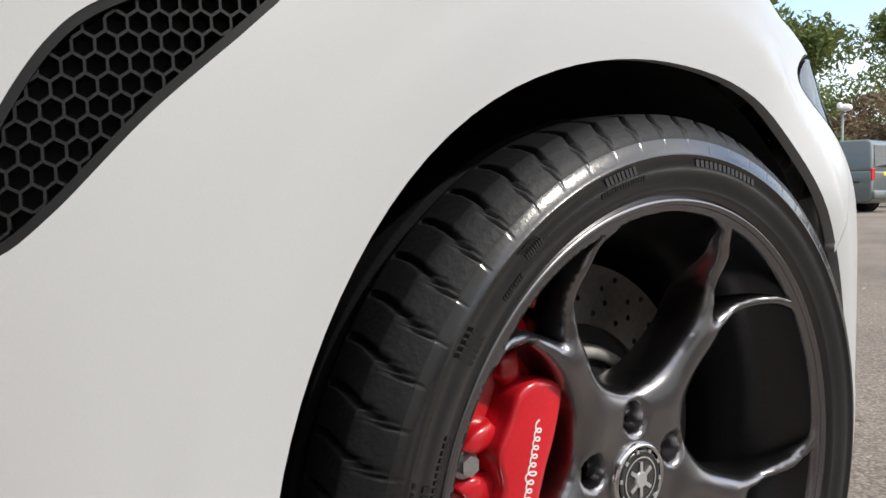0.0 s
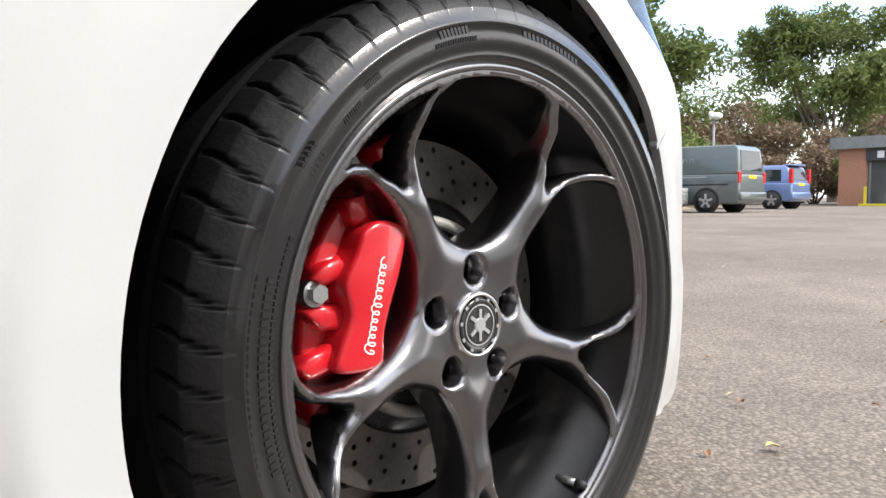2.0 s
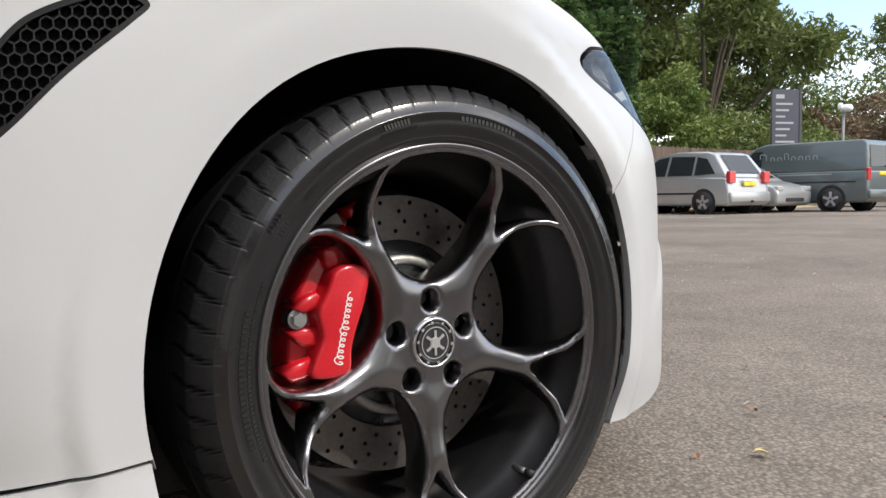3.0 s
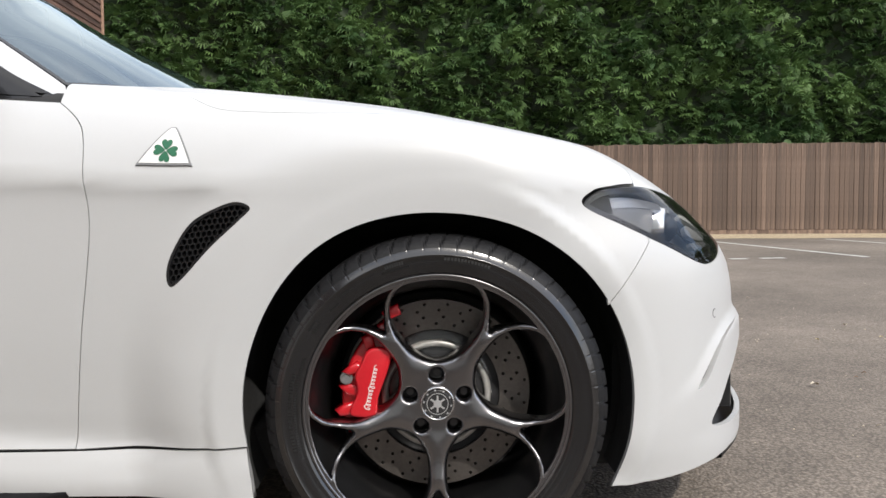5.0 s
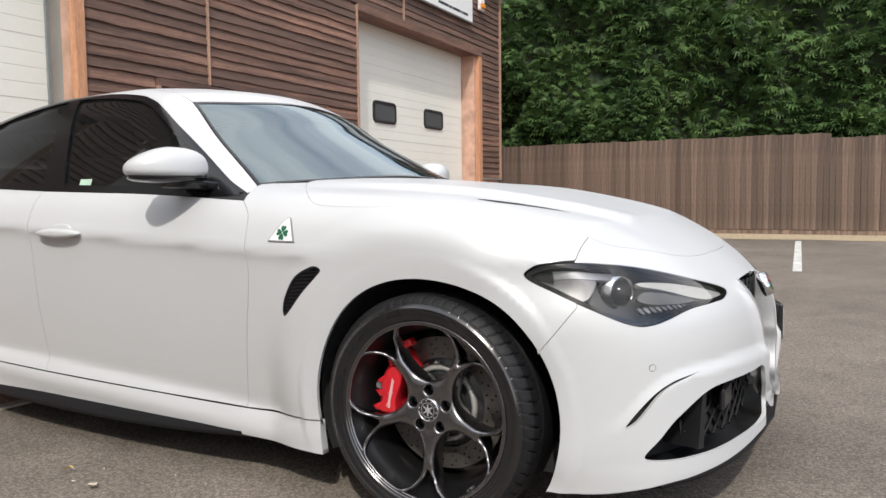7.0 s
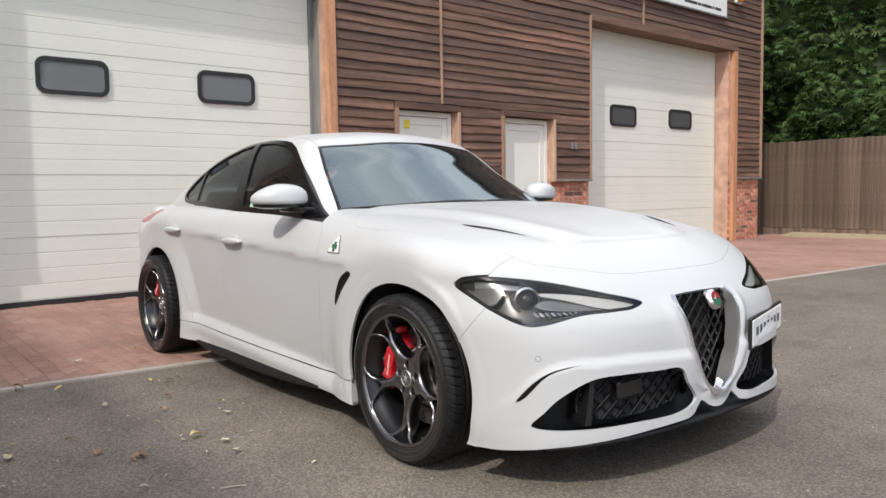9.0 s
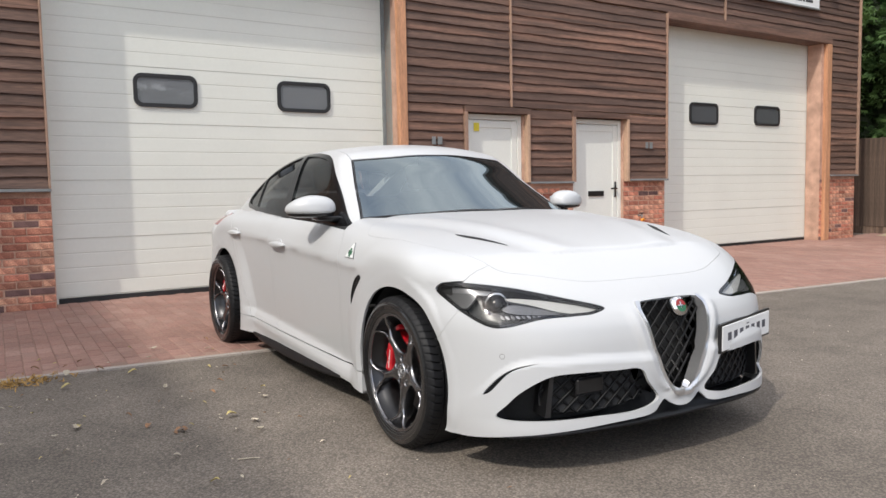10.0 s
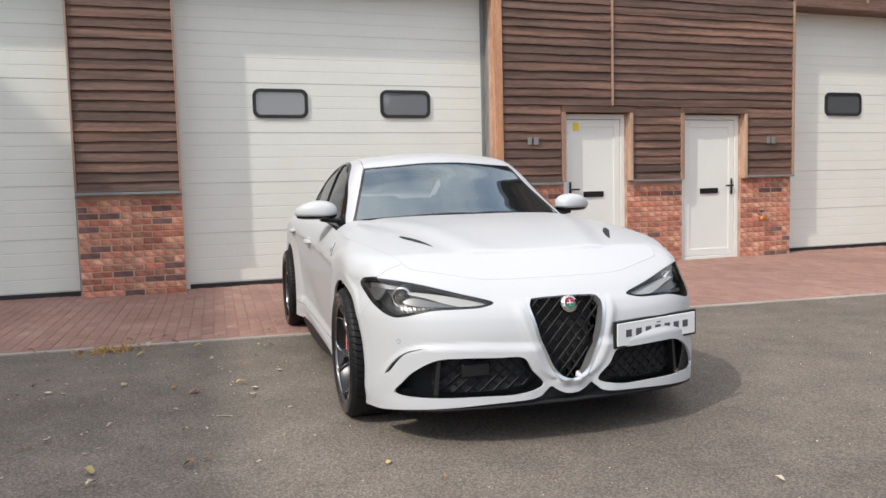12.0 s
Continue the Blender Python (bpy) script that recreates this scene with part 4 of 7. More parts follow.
door = chain(side_pts(DOOR_FRONT), side_pts([(-0.738, 0.92), (-1.2, 0.945), (-1.5, 0.954), (-1.825, 0.963)]), swap(side_pts(DOOR_MID)), side_pts([(-1.775, 0.250), (-1.2, 0.240), (-0.712, 0.238)]))
panel("front_door", lower, lift_side, door, M_PAINT, car, step=0.015)
door = chain(side_pts(DOOR_MID), side_pts([(-1.825, 0.963), (-2.2, 0.978), (-2.45, 0.99), (-2.66, 1.0)]), swap(side_pts(DOOR_REAR)), side_pts([(-2.27, 0.268), (-1.775, 0.250)]))
panel("rear_door", lower, lift_side, door, M_PAINT, car, step=0.015)
rear_arch_r = 0.385
quarter = chain(side_pts(DOOR_REAR), top_side([(-2.70, -0.735), (-3.05, -0.71), (-3.35, -0.66), (-3.55, -0.60)]), to_side(from_right(lower, run([(-3.60, 0.95), (-3.64, 0.6), (-3.60, 0.22)], 0.03))),
                side_pts([(-3.60, 0.22), (-3.3, 0.20)]), to_side(from_right(lower, arc(AXLE, rear_arch_r, 197, -8))), side_pts([(-2.438, 0.268), (-2.27, 0.268)]))
tail_hole = run(to_side(from_right(lower, [(-3.30, 0.93), (-3.45, 0.95), (-3.60, 0.95), (-3.60, 0.87), (-3.42, 0.865), (-3.30, 0.89)])), 0.01, closed=True)
panel("rear_quarter", lower, lift_side, quarter, M_PAINT, car, holes=[tail_hole], step=0.025, thick=0.022)
panel("tail_light", lower, lift_side, inset(tail_hole, 0.003), M_RED_LENS, car, step=0.02, off=-0.002, label="red tail light lens")
skirt = chain(side_pts([(-2.445, 0.150), (-1.4, 0.145), (-0.352, 0.150)]), side_pts([(-0.352, 0.150), (-0.366, 0.252)]), side_pts([(-0.366, 0.252), (-0.712, 0.236), (-1.2, 0.238), (-1.775, 0.248), (-2.27, 0.266), (-2.43, 0.266)]), side_pts([(-2.43, 0.266), (-2.445, 0.150)]))
panel("side_skirt", lower, lift_side, skirt, M_PAINT, car, step=0.02, thick=0.03)
# black blade under the skirt
for s in (-1, 1):
    bm = bmesh.new()
    for x0, x1 in ((-2.30, -0.62),):
        n = 24
        rows = []
        for i in range(n + 1):
            t = i / n
            x = x0 + (x1 - x0) * t
            w = 0.012 + 0.045 * math.sin(math.pi * min(1, t * 1.05)) ** 0.6
            rows.append([bm.verts.new(p) for p in ((x, s * 0.83, 0.178), (x, s * (0.855 + w * 0.4), 0.172 - w * 0.7), (x, s * (0.855 + w * 0.4), 0.160 - w * 0.8), (x, s * 0.78, 0.120))])
        for a, b in zip(rows[:-1], rows[1:]):
            for k in range(3):
                bm.faces.new((a[k], b[k], b[k + 1], a[k + 1]))
    bmesh.ops.recalc_face_normals(bm, faces=bm.faces)
    part("skirt_blade", bm, M_CARBON, car, "black carbon side blade")

# bonnet with its two vents
half = chain(run(BONNET_FRONT[::-1], 0.02), run(BONNET_SIDE[::-1], 0.02), run([(-0.62, -0.62), (-0.625, -0.5), (-0.56, -0.25), (-0.535, 0)], 0.02))
half = half[np.abs(half[:, 1]) > 1e-5]
whole = np.concatenate([[(0.625, 0.0)], half, [(-0.535, 0.0)], half[::-1] * (1, -1)])
slot = run([(0.02, -0.597), (0.07, -0.560), (0.14, -0.523), (0.23, -0.495), (0.28, -0.488), (0.25, -0.504), (0.16, -0.551), (0.08, -0.592)], 0.01, closed=True)
slots = [slot, slot * (1, -1)]
panel("bonnet", lower, lift_top, whole, M_PAINT, car, holes=slots, step=0.011, gap=0.0003, both=False, thick=0.02)
for s in slots:
    panel("bonnet_vent", lower, lift_top, inset(s, 0.001), M_LINER, car, step=0.02, off=0.001, both=False, gap=0, thick=0, label="black bonnet air outlet")

# front bumper
intake_yz = [(-.775, .252), (-.745, .30), (-.70, .352), (-.61, .405), (-.50, .415), (-.35, .412), (-.235, .406), (-.190, .345), (-.135, .274), (-.25, .243), (-.43, .240), (-.61, .236), (-.73, .238)]
intake = run(to_nose(from_front(lower, intake_yz)), 0.008, closed=True)
vee_yz = [(0.02, .660), (-.12, .657), (-.172, .648), (-.184, .62), (-.168, .55), (-.15, .48), (-.12, .41), (-.09, .348), (-.058, .306), (-.03, .287), (0.02, .283)]
vee = to_nose(from_front(lower, run(vee_yz, 0.008)))
slit = run(to_nose(np.array([(0.543, -0.806, 0.337), (0.592, -0.762, 0.405), (0.639, -0.711, 0.443), (0.695, -0.630, 0.461), (0.670, -0.670, 0.451), (0.622, -0.732, 0.423), (0.568, -0.789, 0.347)])), 0.006, closed=True)


def nose_right(pts, step=0.015):
    return to_nose(from_right(lower, run(pts, step)))


def nose_front(pts, step=0.015):
    return to_nose(from_front(lower, run(pts, step)))


bumper = chain(nose_front([(0.0, 0.226), (-0.035, 0.230), (-0.07, 0.246), (-0.100, 0.264), (-0.130, 0.242), (-0.18, 0.219), (-0.40, 0.206), (-0.60, 0.190), (-0.68, 0.182)]), nose_right([(0.60, 0.172), (0.48, 0.156), (0.352, 0.152)]),
               to_nose(from_right(lower, arc(0, ARCH, -27, 31.3))), nose_right(seam_low[::-1]), nose_right([(0.425, 0.640), (0.392, 0.722)]), to_nose(from_above(lower, run(SEAM_UP[::-1], 0.02))), to_nose(from_above(lower, run(BONNET_FRONT, 0.015))))
bumper[np.abs(bumper[:, 0]) < 1e-3, 0] = -0.0022
panel("front_bumper", lower, lift_nose, bumper, M_PAINT, car, holes=[lamp_nose, intake, vee, slit], step=0.013, gap=0.0007, thick=0.012)
panel("air_curtain_slot", lower, lift_nose, inset(slit, -0.006), M_LINER, car, step=0.02, gap=0, thick=0, off=-0.02, label="black slot in the bumper")
# parking sensor discs
for a in (0,):
    c = to_nose(np.array([(0.601, -0.757, 0.485)]))[0]
    ring = np.array([(c[0] + 0.0095 * math.cos(t), c[1] + 0.0095 * math.sin(t)) for t in np.linspace(0, 2 * math.pi, 20, endpoint=False)])
    panel("parking_sensor_gap", lower, lift_nose, ring, M_SEAM, car, step=0.01, gap=0, thick=0, off=0.0006, label="thin dark ring of a parking sensor")
    panel("parking_sensor", lower, lift_nose, inset(ring, 0.0012), M_PAINT, car, step=0.01, gap=0, thick=0, off=0.0012)
# splitter and black lower edge
edge = from_front(lower, [(-a_, 0.20) for a_ in (0.32, 0.48, 0.62, 0.74)])[:, 0]
lip_x = curve([0, 0.32, 0.48, 0.62, 0.74], [edge[0] + 0.022] + list(edge))
bm = bmesh.new()
rows = []
for y in np.linspace(-0.74, 0.74, 61):
    ay = abs(y)
    p = (float(lip_x(ay)), 0)
    zt = np.interp(ay, [0, 0.12, 0.2, 0.35, 0.55, 0.70, 0.74], [0.262, 0.268, 0.226, 0.210, 0.196, 0.184, 0.174])
    out = -0.004
    zf = 0.187 - 0.022 * (ay / 0.74) ** 3
    rows.append([bm.verts.new(q) for q in ((p[0] - 0.16, y, zt + 0.02), (p[0] - 0.11, y, zt - 0.004), (p[0] - 0.10, y, zf + 0.017), (p[0] + out, y, zf + 0.012), (p[0] + out, y, zf), (p[0] - 0.25, y, 0.140))])
for a, b in zip(rows[:-1], rows[1:]):
    for k in range(5):
        bm.faces.new((a[k], b[k], b[k + 1], a[k + 1]))
bmesh.ops.recalc_face_normals(bm, faces=bm.faces)
part("front_splitter", bm, M_CARBON, car, "black carbon front splitter")
# inner shells, so that gaps and openings show black depth
core = chain(side_pts([(-3.55, 0.2), (-0.30, 0.2)], 0.05), to_side(from_right(lower, [(0.0, 0.76), (0.36, 0.70)])), top_side([(0.36, -0.72), (0.0, -0.75), (-0.6, -0.74), (-0.75, -0.735), (-2.7, -0.72), (-3.5, -0.62)], 0.05))
liners = [to_side(from_right(lower, arc(cx, 0.405, -40, 220))) for cx in (0, AXLE)]
panel("inner_shell", lower, lift_side, core, M_SEAM, car, holes=liners, step=0.05, gap=0, thick=0, off=-0.016)
panel("inner_shell", lower, lift_top, whole, M_SEAM, car, step=0.05, gap=-0.02, thick=0, off=-0.03, both=False)
nose_core = chain(nose_front([(0.0, 0.2), (-0.5, 0.2), (-0.7, 0.2)]), nose_right([(0.5, 0.2), (0.42, 0.2)]), nose_right([(0.42, 0.2), (0.45, 0.62), (0.44, 0.72)]), to_nose(from_above(lower, run([(0.42, -0.60), (0.51, -0.48), (0.575, -0.31), (0.59, 0)], 0.03))))
panel("inner_shell", lower, lift_nose, nose_core, M_SEAM, car, step=0.04, gap=0, thick=0, off=-0.13)
boxed("underbody", (-3.6, -0.72, 0.15), (0.50, 0.72, 0.24), M_LINER, car)
for cx in (0, AXLE):
    for s in (-1, 1):
        bm = bmesh.new()
        n = 40
        ring = []
        for i in range(n + 1):
            a = radians(-24 + 230 * i / n)
            r = 0.40
            ring.append([bm.verts.new((cx + r * math.cos(a), s * y, HUB + r * math.sin(a))) for y in (0.845, 0.70, 0.52)] + [bm.verts.new((cx + 0.12 * math.cos(a), s * 0.50, HUB + 0.12 * math.sin(a)))])
        for a, b in zip(ring[:-1], ring[1:]):
            for k in range(3):
                bm.faces.new((a[k], b[k], b[k + 1], a[k + 1]))
        bmesh.ops.recalc_face_normals(bm, faces=bm.faces)
        part("wheel_arch_liner", bm, M_LINER, car, "black wheel arch liner")

# cabin: side frames, roof, glass
DLO = [(-.775, .928), (-.88, .99), (-1.08, 1.118), (-1.33, 1.276), (-1.42, 1.318), (-1.52, 1.343), (-1.74, 1.364), (-2.02, 1.362), (-2.35, 1.315), (-2.65, 1.225), (-2.86, 1.12), (-2.91, 1.06), (-2.86, 1.02), (-2.72, 1.006), (-2.45, .990), (-1.9, .968), (-1.43, .952), (-.95, .934)]


def cab_side(pts, step=0.02):
    return to_side(from_right(cabin, run(pts, step)))


dlo_line = run(DLO[:-1] + [DLO[-1]], 0.015, closed=True)
dlo = to_side(from_right(cabin, dlo_line))
PILLAR = [(-0.775, -0.70), (-0.85, -0.672), (-1.05, -0.605), (-1.26, -0.53)]
ROOF_EDGE = [(-1.26, -0.53), (-1.5, -0.515), (-2.0, -0.50), (-2.5, -0.485), (-2.75, -0.48)]
frame_out = chain(to_side(from_above(cabin, run(PILLAR, 0.02))), to_side(from_above(cabin, run(ROOF_EDGE, 0.02))), to_side(from_above(cabin, run([(-2.75, -0.48), (-3.0, -0.50), (-3.30, -0.50)], 0.02))),
                  cab_side([(-3.30, 1.0), (-2.75, 0.97), (-2.4, 0.955), (-1.8, 0.94), (-1.2, 0.92), (-0.74, 0.90)]))
panel("side_frame", cabin, lift_side, frame_out, M_PAINT, car, holes=[dlo], step=0.025, thick=0.015, gap=0.0)
panel("window_surround", cabin, lift_side, inset(dlo, -0.004), M_TRIM, car, holes=[inset(dlo, 0.026)], step=0.02, thick=0.008, gap=0, off=0.003, label="gloss black window surround")
B0, B1 = run([(-1.89, 0.955), (-1.965, 1.355)], 0.03), run([(-1.895, 1.355), (-1.745, 0.955)], 0.03)
bp = to_side(from_right(cabin, np.concatenate([B0, B1])))
panel("door_pillar", cabin, lift_side, bp, M_TRIM, car, step=0.03, thick=0.006, gap=0, off=0.004, label="gloss black door pillar")
C0 = to_side(from_right(cabin, np.concatenate([run([(-2.595, 0.985), (-2.64, 1.235)], 0.03), run([(-2.615, 1.235), (-2.57, 0.985)], 0.03)])))
panel("window_divider", cabin, lift_side, C0, M_TRIM, car, step=0.02, thick=0.006, gap=0, off=0.003)
tri = to_side(from_right(cabin, [(-0.80, 0.936), (-0.84, 0.960), (-0.88, 0.985), (-0.93, 1.016), (-0.965, 1.038), (-0.972, 1.0), (-0.975, 0.944), (-0.92, 0.942), (-0.86, 0.939)]))
panel("mirror_sail", cabin, lift_side, tri, M_TRIM, car, step=0.02, thick=0.006, gap=0, off=0.005)
for a in panel("side_window", cabin, lift_side, inset(dlo, 0.01), M_TINT, car, step=0.05, thick=0, gap=0, off=-0.006, label="dark tinted side glass"):
    a.visible_shadow = False
roof_half = np.concatenate([run([(-1.155, 0.0), (-1.185, -0.30), (-1.26, -0.527)], 0.025), run(ROOF_EDGE, 0.025)[1:] + (0, 0.003), run([(-2.75, -0.477), (-2.68, -0.25), (-2.66, 0.0)], 0.025)[1:]])
inner = roof_half[np.abs(roof_half[:, 1]) > 1e-5]
roof = np.concatenate([[(-1.155, 0.0)], inner, [(-2.66, 0.0)], inner[::-1] * (1, -1)])
panel("roof", cabin, lift_top, roof, M_PAINT, car, step=0.03, thick=0.015, both=False, gap=0)
ws_half = np.concatenate([run([(-0.515, 0.0), (-0.56, -0.26), (-0.635, -0.47), (-0.772, -0.695)], 0.025), run(PILLAR, 0.025)[1:] + (0, 0.004), run([(-1.258, -0.526), (-1.183, -0.30), (-1.153, 0.0)], 0.025)[1:]])
inner = ws_half[np.abs(ws_half[:, 1]) > 1e-5]
ws = np.concatenate([[(-0.515, 0.0)], inner, [(-1.153, 0.0)], inner[::-1] * (1, -1)])
scr = panel("windscreen", cabin, lift_top, ws, M_SCREEN, car, step=0.03, thick=0, both=False, gap=0.004, off=-0.003, label="slightly tinted windscreen")
scr[0].visible_shadow = False
panel("windscreen_border", cabin, lift_top, ws, M_TRIM, car, holes=[inset(ws, 0.012)], step=0.03, thick=0.004, both=False, gap=0.002, off=-0.001)
rw = np.array([(-2.67, -0.43), (-3.22, -0.47), (-3.26, 0), (-3.22, 0.47), (-2.67, 0.43), (-2.665, 0)])
panel("rear_window", cabin, lift_top, rw, M_TINT, car, step=0.05, thick=0, both=False, gap=0)
boot = np.array([(-3.26, -0.60), (-3.70, -0.52), (-3.74, 0), (-3.70, 0.52), (-3.26, 0.60), (-3.2, 0)])
panel("boot_lid", lower, lift_top, run(boot, 0.04, closed=True), M_PAINT, car, step=0.04, both=False)
bm = bmesh.new()
box_mesh(bm, (-3.72, -0.66, 0.24), (-3.58, 0.66, 0.98), 0.05, 3)
part("rear_bumper", bm, M_PAINT, car)


def solid(name, outline, y0, y1, mt, parent, bevel=0.004, label="", m=None, seg=2):
    """An (x, z) outline with thickness in y and softened edges."""
    bm = bmesh.new()
    a = [bm.verts.new((p[0], y0, p[1])) for p in outline]
    b = [bm.verts.new((p[0], y1, p[1])) for p in outline]
    bm.faces.new(a)
    bm.faces.new(b[::-1])
    n = len(a)
    for i in range(n):
        bm.faces.new((a[i], b[i], b[(i + 1) % n], a[(i + 1) % n]))
    bmesh.ops.recalc_face_normals(bm, faces=bm.faces)
    if bevel:
        es = [e for e in bm.edges if abs(e.verts[0].co.y - e.verts[1].co.y) < 1e-6]
        bmesh.ops.bevel(bm, geom=es, offset=bevel, segments=seg, affect="EDGES", profile=0.5)
    return part(name, bm, mt, parent, label, m=m)


def blob(name, mt, parent, centre, radii, power=2.5, label="", shape=None, n=24):
    """A superellipsoid; shape moves its points."""
    bm = bmesh.new()
    bmesh.ops.create_uvsphere(bm, u_segments=n * 2, v_segments=n, radius=1)
    for v in bm.verts:
        k = sum(abs(c) ** power for c in v.co) ** (1 / power)
        c = v.co / k
        if shape:
            c = shape(c)
        v.co = Vector(centre) + Vector([c[i] * radii[i] for i in range(3)])
    return part(name, bm, mt, parent, label)


# door mirrors
for s in (-1, 1):
    cx, cy, cz = -1.000, s * 0.893, 1.026

    def cap(c):
        c = c.copy()
        c.x = c.x * (1 - 0.25 * max(0, -c.y * s)) if c.x > 0 else c.x * 0.85
        c.z = c.z * (1 - 0.30 * max(0, c.y * s) ** 2) if c.z > 0 else c.z * 0.46
        return c
    rz = Matrix.Rotation(radians(31 * s), 3, "Z")

    def swept(c, r=(0.098, 0.136, 0.076)):
        c = cap(c)
        if c.z > 0:
            c.z *= 1 - 0.22 * max(0, c.y * s)
        q = rz @ Vector([c[i] * r[i] for i in range(3)])
        return Vector([q[i] / r[i] for i in range(3)])

    def swept_low(c):
        return swept(c, (0.092, 0.128, 0.046))
    mi = blob("mirror_cap", M_PAINT, car, (cx, cy, cz), (0.098, 0.136, 0.076), 2.6, shape=swept)
    blob("mirror_base", M_TRIM, mi, (cx - 0.004, cy - s * 0.004, cz - 0.024), (0.092, 0.128, 0.046), 2.6, "black lower half of a door mirror", shape=swept_low)
    bm = bmesh.new()
    pr = [(-0.05, -0.030), (0.060, -0.030), (0.055, -0.058), (-0.06, -0.060)]
    a = [bm.verts.new((cx + p[0], s * 0.87, cz + p[1])) for p in pr]
    b = [bm.verts.new((cx + p[0] * 1.3 + 0.02, s * 0.735, cz + p[1] * 1.2 - 0.006)) for p in pr]
    bm.faces.new(a)
    bm.faces.new(b[::-1])
    for i in range(4):
        bm.faces.new((a[i], b[i], b[(i + 1) % 4], a[(i + 1) % 4]))
    bmesh.ops.recalc_face_normals(bm, faces=bm.faces)
    bmesh.ops.bevel(bm, geom=bm.edges[:], offset=0.008, segments=2, affect="EDGES", profile=0.5)
    part("mirror_arm", bm, M_TRIM, mi)
    bm = bmesh.new()
    box_mesh(bm, (cx - 0.088, cy - 0.09, cz - 0.026), (cx - 0.084, cy + 0.10, cz + 0.040), 0.002)
    for q in bm.verts:
        q.co = Vector((cx, cy, cz)) + rz @ (q.co - Vector((cx, cy, cz)) + Vector((0.012, 0, 0)))
    part("mirror_glass", bm, M_CHROME, mi)

# door handles
for x0, z0 in ((-1.607, 0.802), (-2.51, 0.841)):
    y = -from_right(lower, [(x0, z0)])[0][1]
    for s in (-1, 1):
        def grip(c):
            c = c.copy()
            c.z *= 1 - 0.5 * abs(c.x) ** 2
            return c
        h = blob("door_handle", M_PAINT, car, (x0, s * (y + 0.010), z0), (0.125, 0.022, 0.018), 3.0, shape=grip, n=14)
        blob("handle_recess", M_PAINT, h, (x0 + 0.01, s * (y - 0.002), z0 + 0.016), (0.055, 0.006, 0.020), 2.2, n=10)

# clover badge
tri_b = run(to_side(from_right(lower, [(-0.503, 0.864), (-0.493, 0.857), (-0.465, 0.797), (-0.472, 0.791), (-0.556, 0.792), (-0.563, 0.798), (-0.517, 0.857)])), 0.006, closed=True)
# thin badge rim, its grey carrying the shading along the edge
M_BADGE_EDGE = mat("shaded_badge_rim", (0.22, 0.225, 0.23), 0.4, vary=0.05, scale=40, fine=200)
bd = panel("wing_badge", lower, lift_side, tri_b, M_BADGE_EDGE, car, step=0.02, gap=0, thick=0.004, off=0.004, label="triangular white badge with a green clover")
for o in panel("badge_face", lower, lift_side, inset(tri_b, 0.0032), M_WHITE, car, step=0.02, gap=0, thick=0, off=0.0055):
    o.parent = bd[0] if o.name == "badge_face" else bd[1]
cc = to_side(from_right(lower, [(-0.512, 0.818)]))[0]
for k in range(4):
    a0 = -0.10 + k * math.pi / 2
    heart = [(0.002, 0.0015), (0.008, 0.0065), (0.014, 0.0100), (0.019, 0.0098), (0.0225, 0.0065), (0.0215, 0.0022), (0.0185, 0.0)]
    heart = heart + [(r_, -w_) for r_, w_ in heart[-2::-1]]
    lobe = [(cc[0] + r_ * math.cos(a0) - w_ * math.sin(a0), cc[1] + r_ * math.sin(a0) + w_ * math.cos(a0)) for r_, w_ in heart]
    panel("clover_leaf", lower, lift_side, np.array(lobe), M_GREEN, car, step=0.02, gap=0, thick=0, off=0.0068, label="green clover leaf")

# wing vents with hexagonal mesh
for o in panel("wing_vent", lower, lift_side, inset(vent_side, -0.004), M_LINER, car, step=0.02, gap=0, thick=0, off=-0.03, label="black side vent with honeycomb mesh"):
    pass
panel("vent_rim", lower, lift_side, inset(vent_side, 0.0), M_BLACK_GLOSS, car, holes=[inset(vent_side, 0.005)], step=0.02, gap=0, thick=0.014, off=-0.001)


def honeycomb(poly, pitch, wall):
    """Cells of a honeycomb whose middles lie in an outline: (outer, inner) corners."""
    lo, hi = poly.min(0), poly.max(0)
    out = []
    r = 0
    y = lo[1] - pitch
    while y < hi[1] + pitch:
        x = lo[0] - pitch + (pitch / 2 if r % 2 else 0)
        while x < hi[0] + pitch:
            c = np.array((x, y))
            if inside(poly, c[None])[0]:
                a = np.radians(np.arange(6) * 60 + 30)
                d = np.stack([np.cos(a), np.sin(a)], 1)
                out.append((c + d * pitch / math.sqrt(3), c + d * (pitch / math.sqrt(3) - wall)))
            x += pitch
        y += pitch * math.sqrt(3) / 2
        r += 1
    return out


cells = honeycomb(inset(vent_side, -0.004), 0.0110, 0.0009)
pv, pf = [], []
for o, i_ in cells:
    k = len(pv)
    pts = lift_side(lower, np.concatenate([o, i_]))
    n_ = outward(lower, pts)
    keep = inside(inset(vent_side, 0.002), np.concatenate([o, i_]))
    pv += list(pts - n_ * 0.004) + list(pts - n_ * 0.018)
    for j in range(6):
        q = (j + 1) % 6
        if keep[j] and keep[q]:
            pf += [(k + j, k + q, k + 6 + q, k + 6 + j), (k + 6 + j, k + 6 + q, k + 18 + q, k + 18 + j)]
for s in (1, -1):
    put("vent_mesh", mesh_of("vent_mesh", np.array(pv) * (1, s, 1), pf, M_BLACK_GLOSS, smooth=False), car, "black honeycomb vent mesh")

# grille: diamond strands behind the shield, chrome frame, badge
vee_full = run([(0, .655), (-.12, .653), (-.170, .645), (-.181, .62), (-.15, .48), (-.09, .348), (-.058, .306), (-.03, .287), (0, .283)], 0.01)
vee_poly = np.concatenate([vee_full, vee_full[::-1][1:-1] * (-1, 1)])


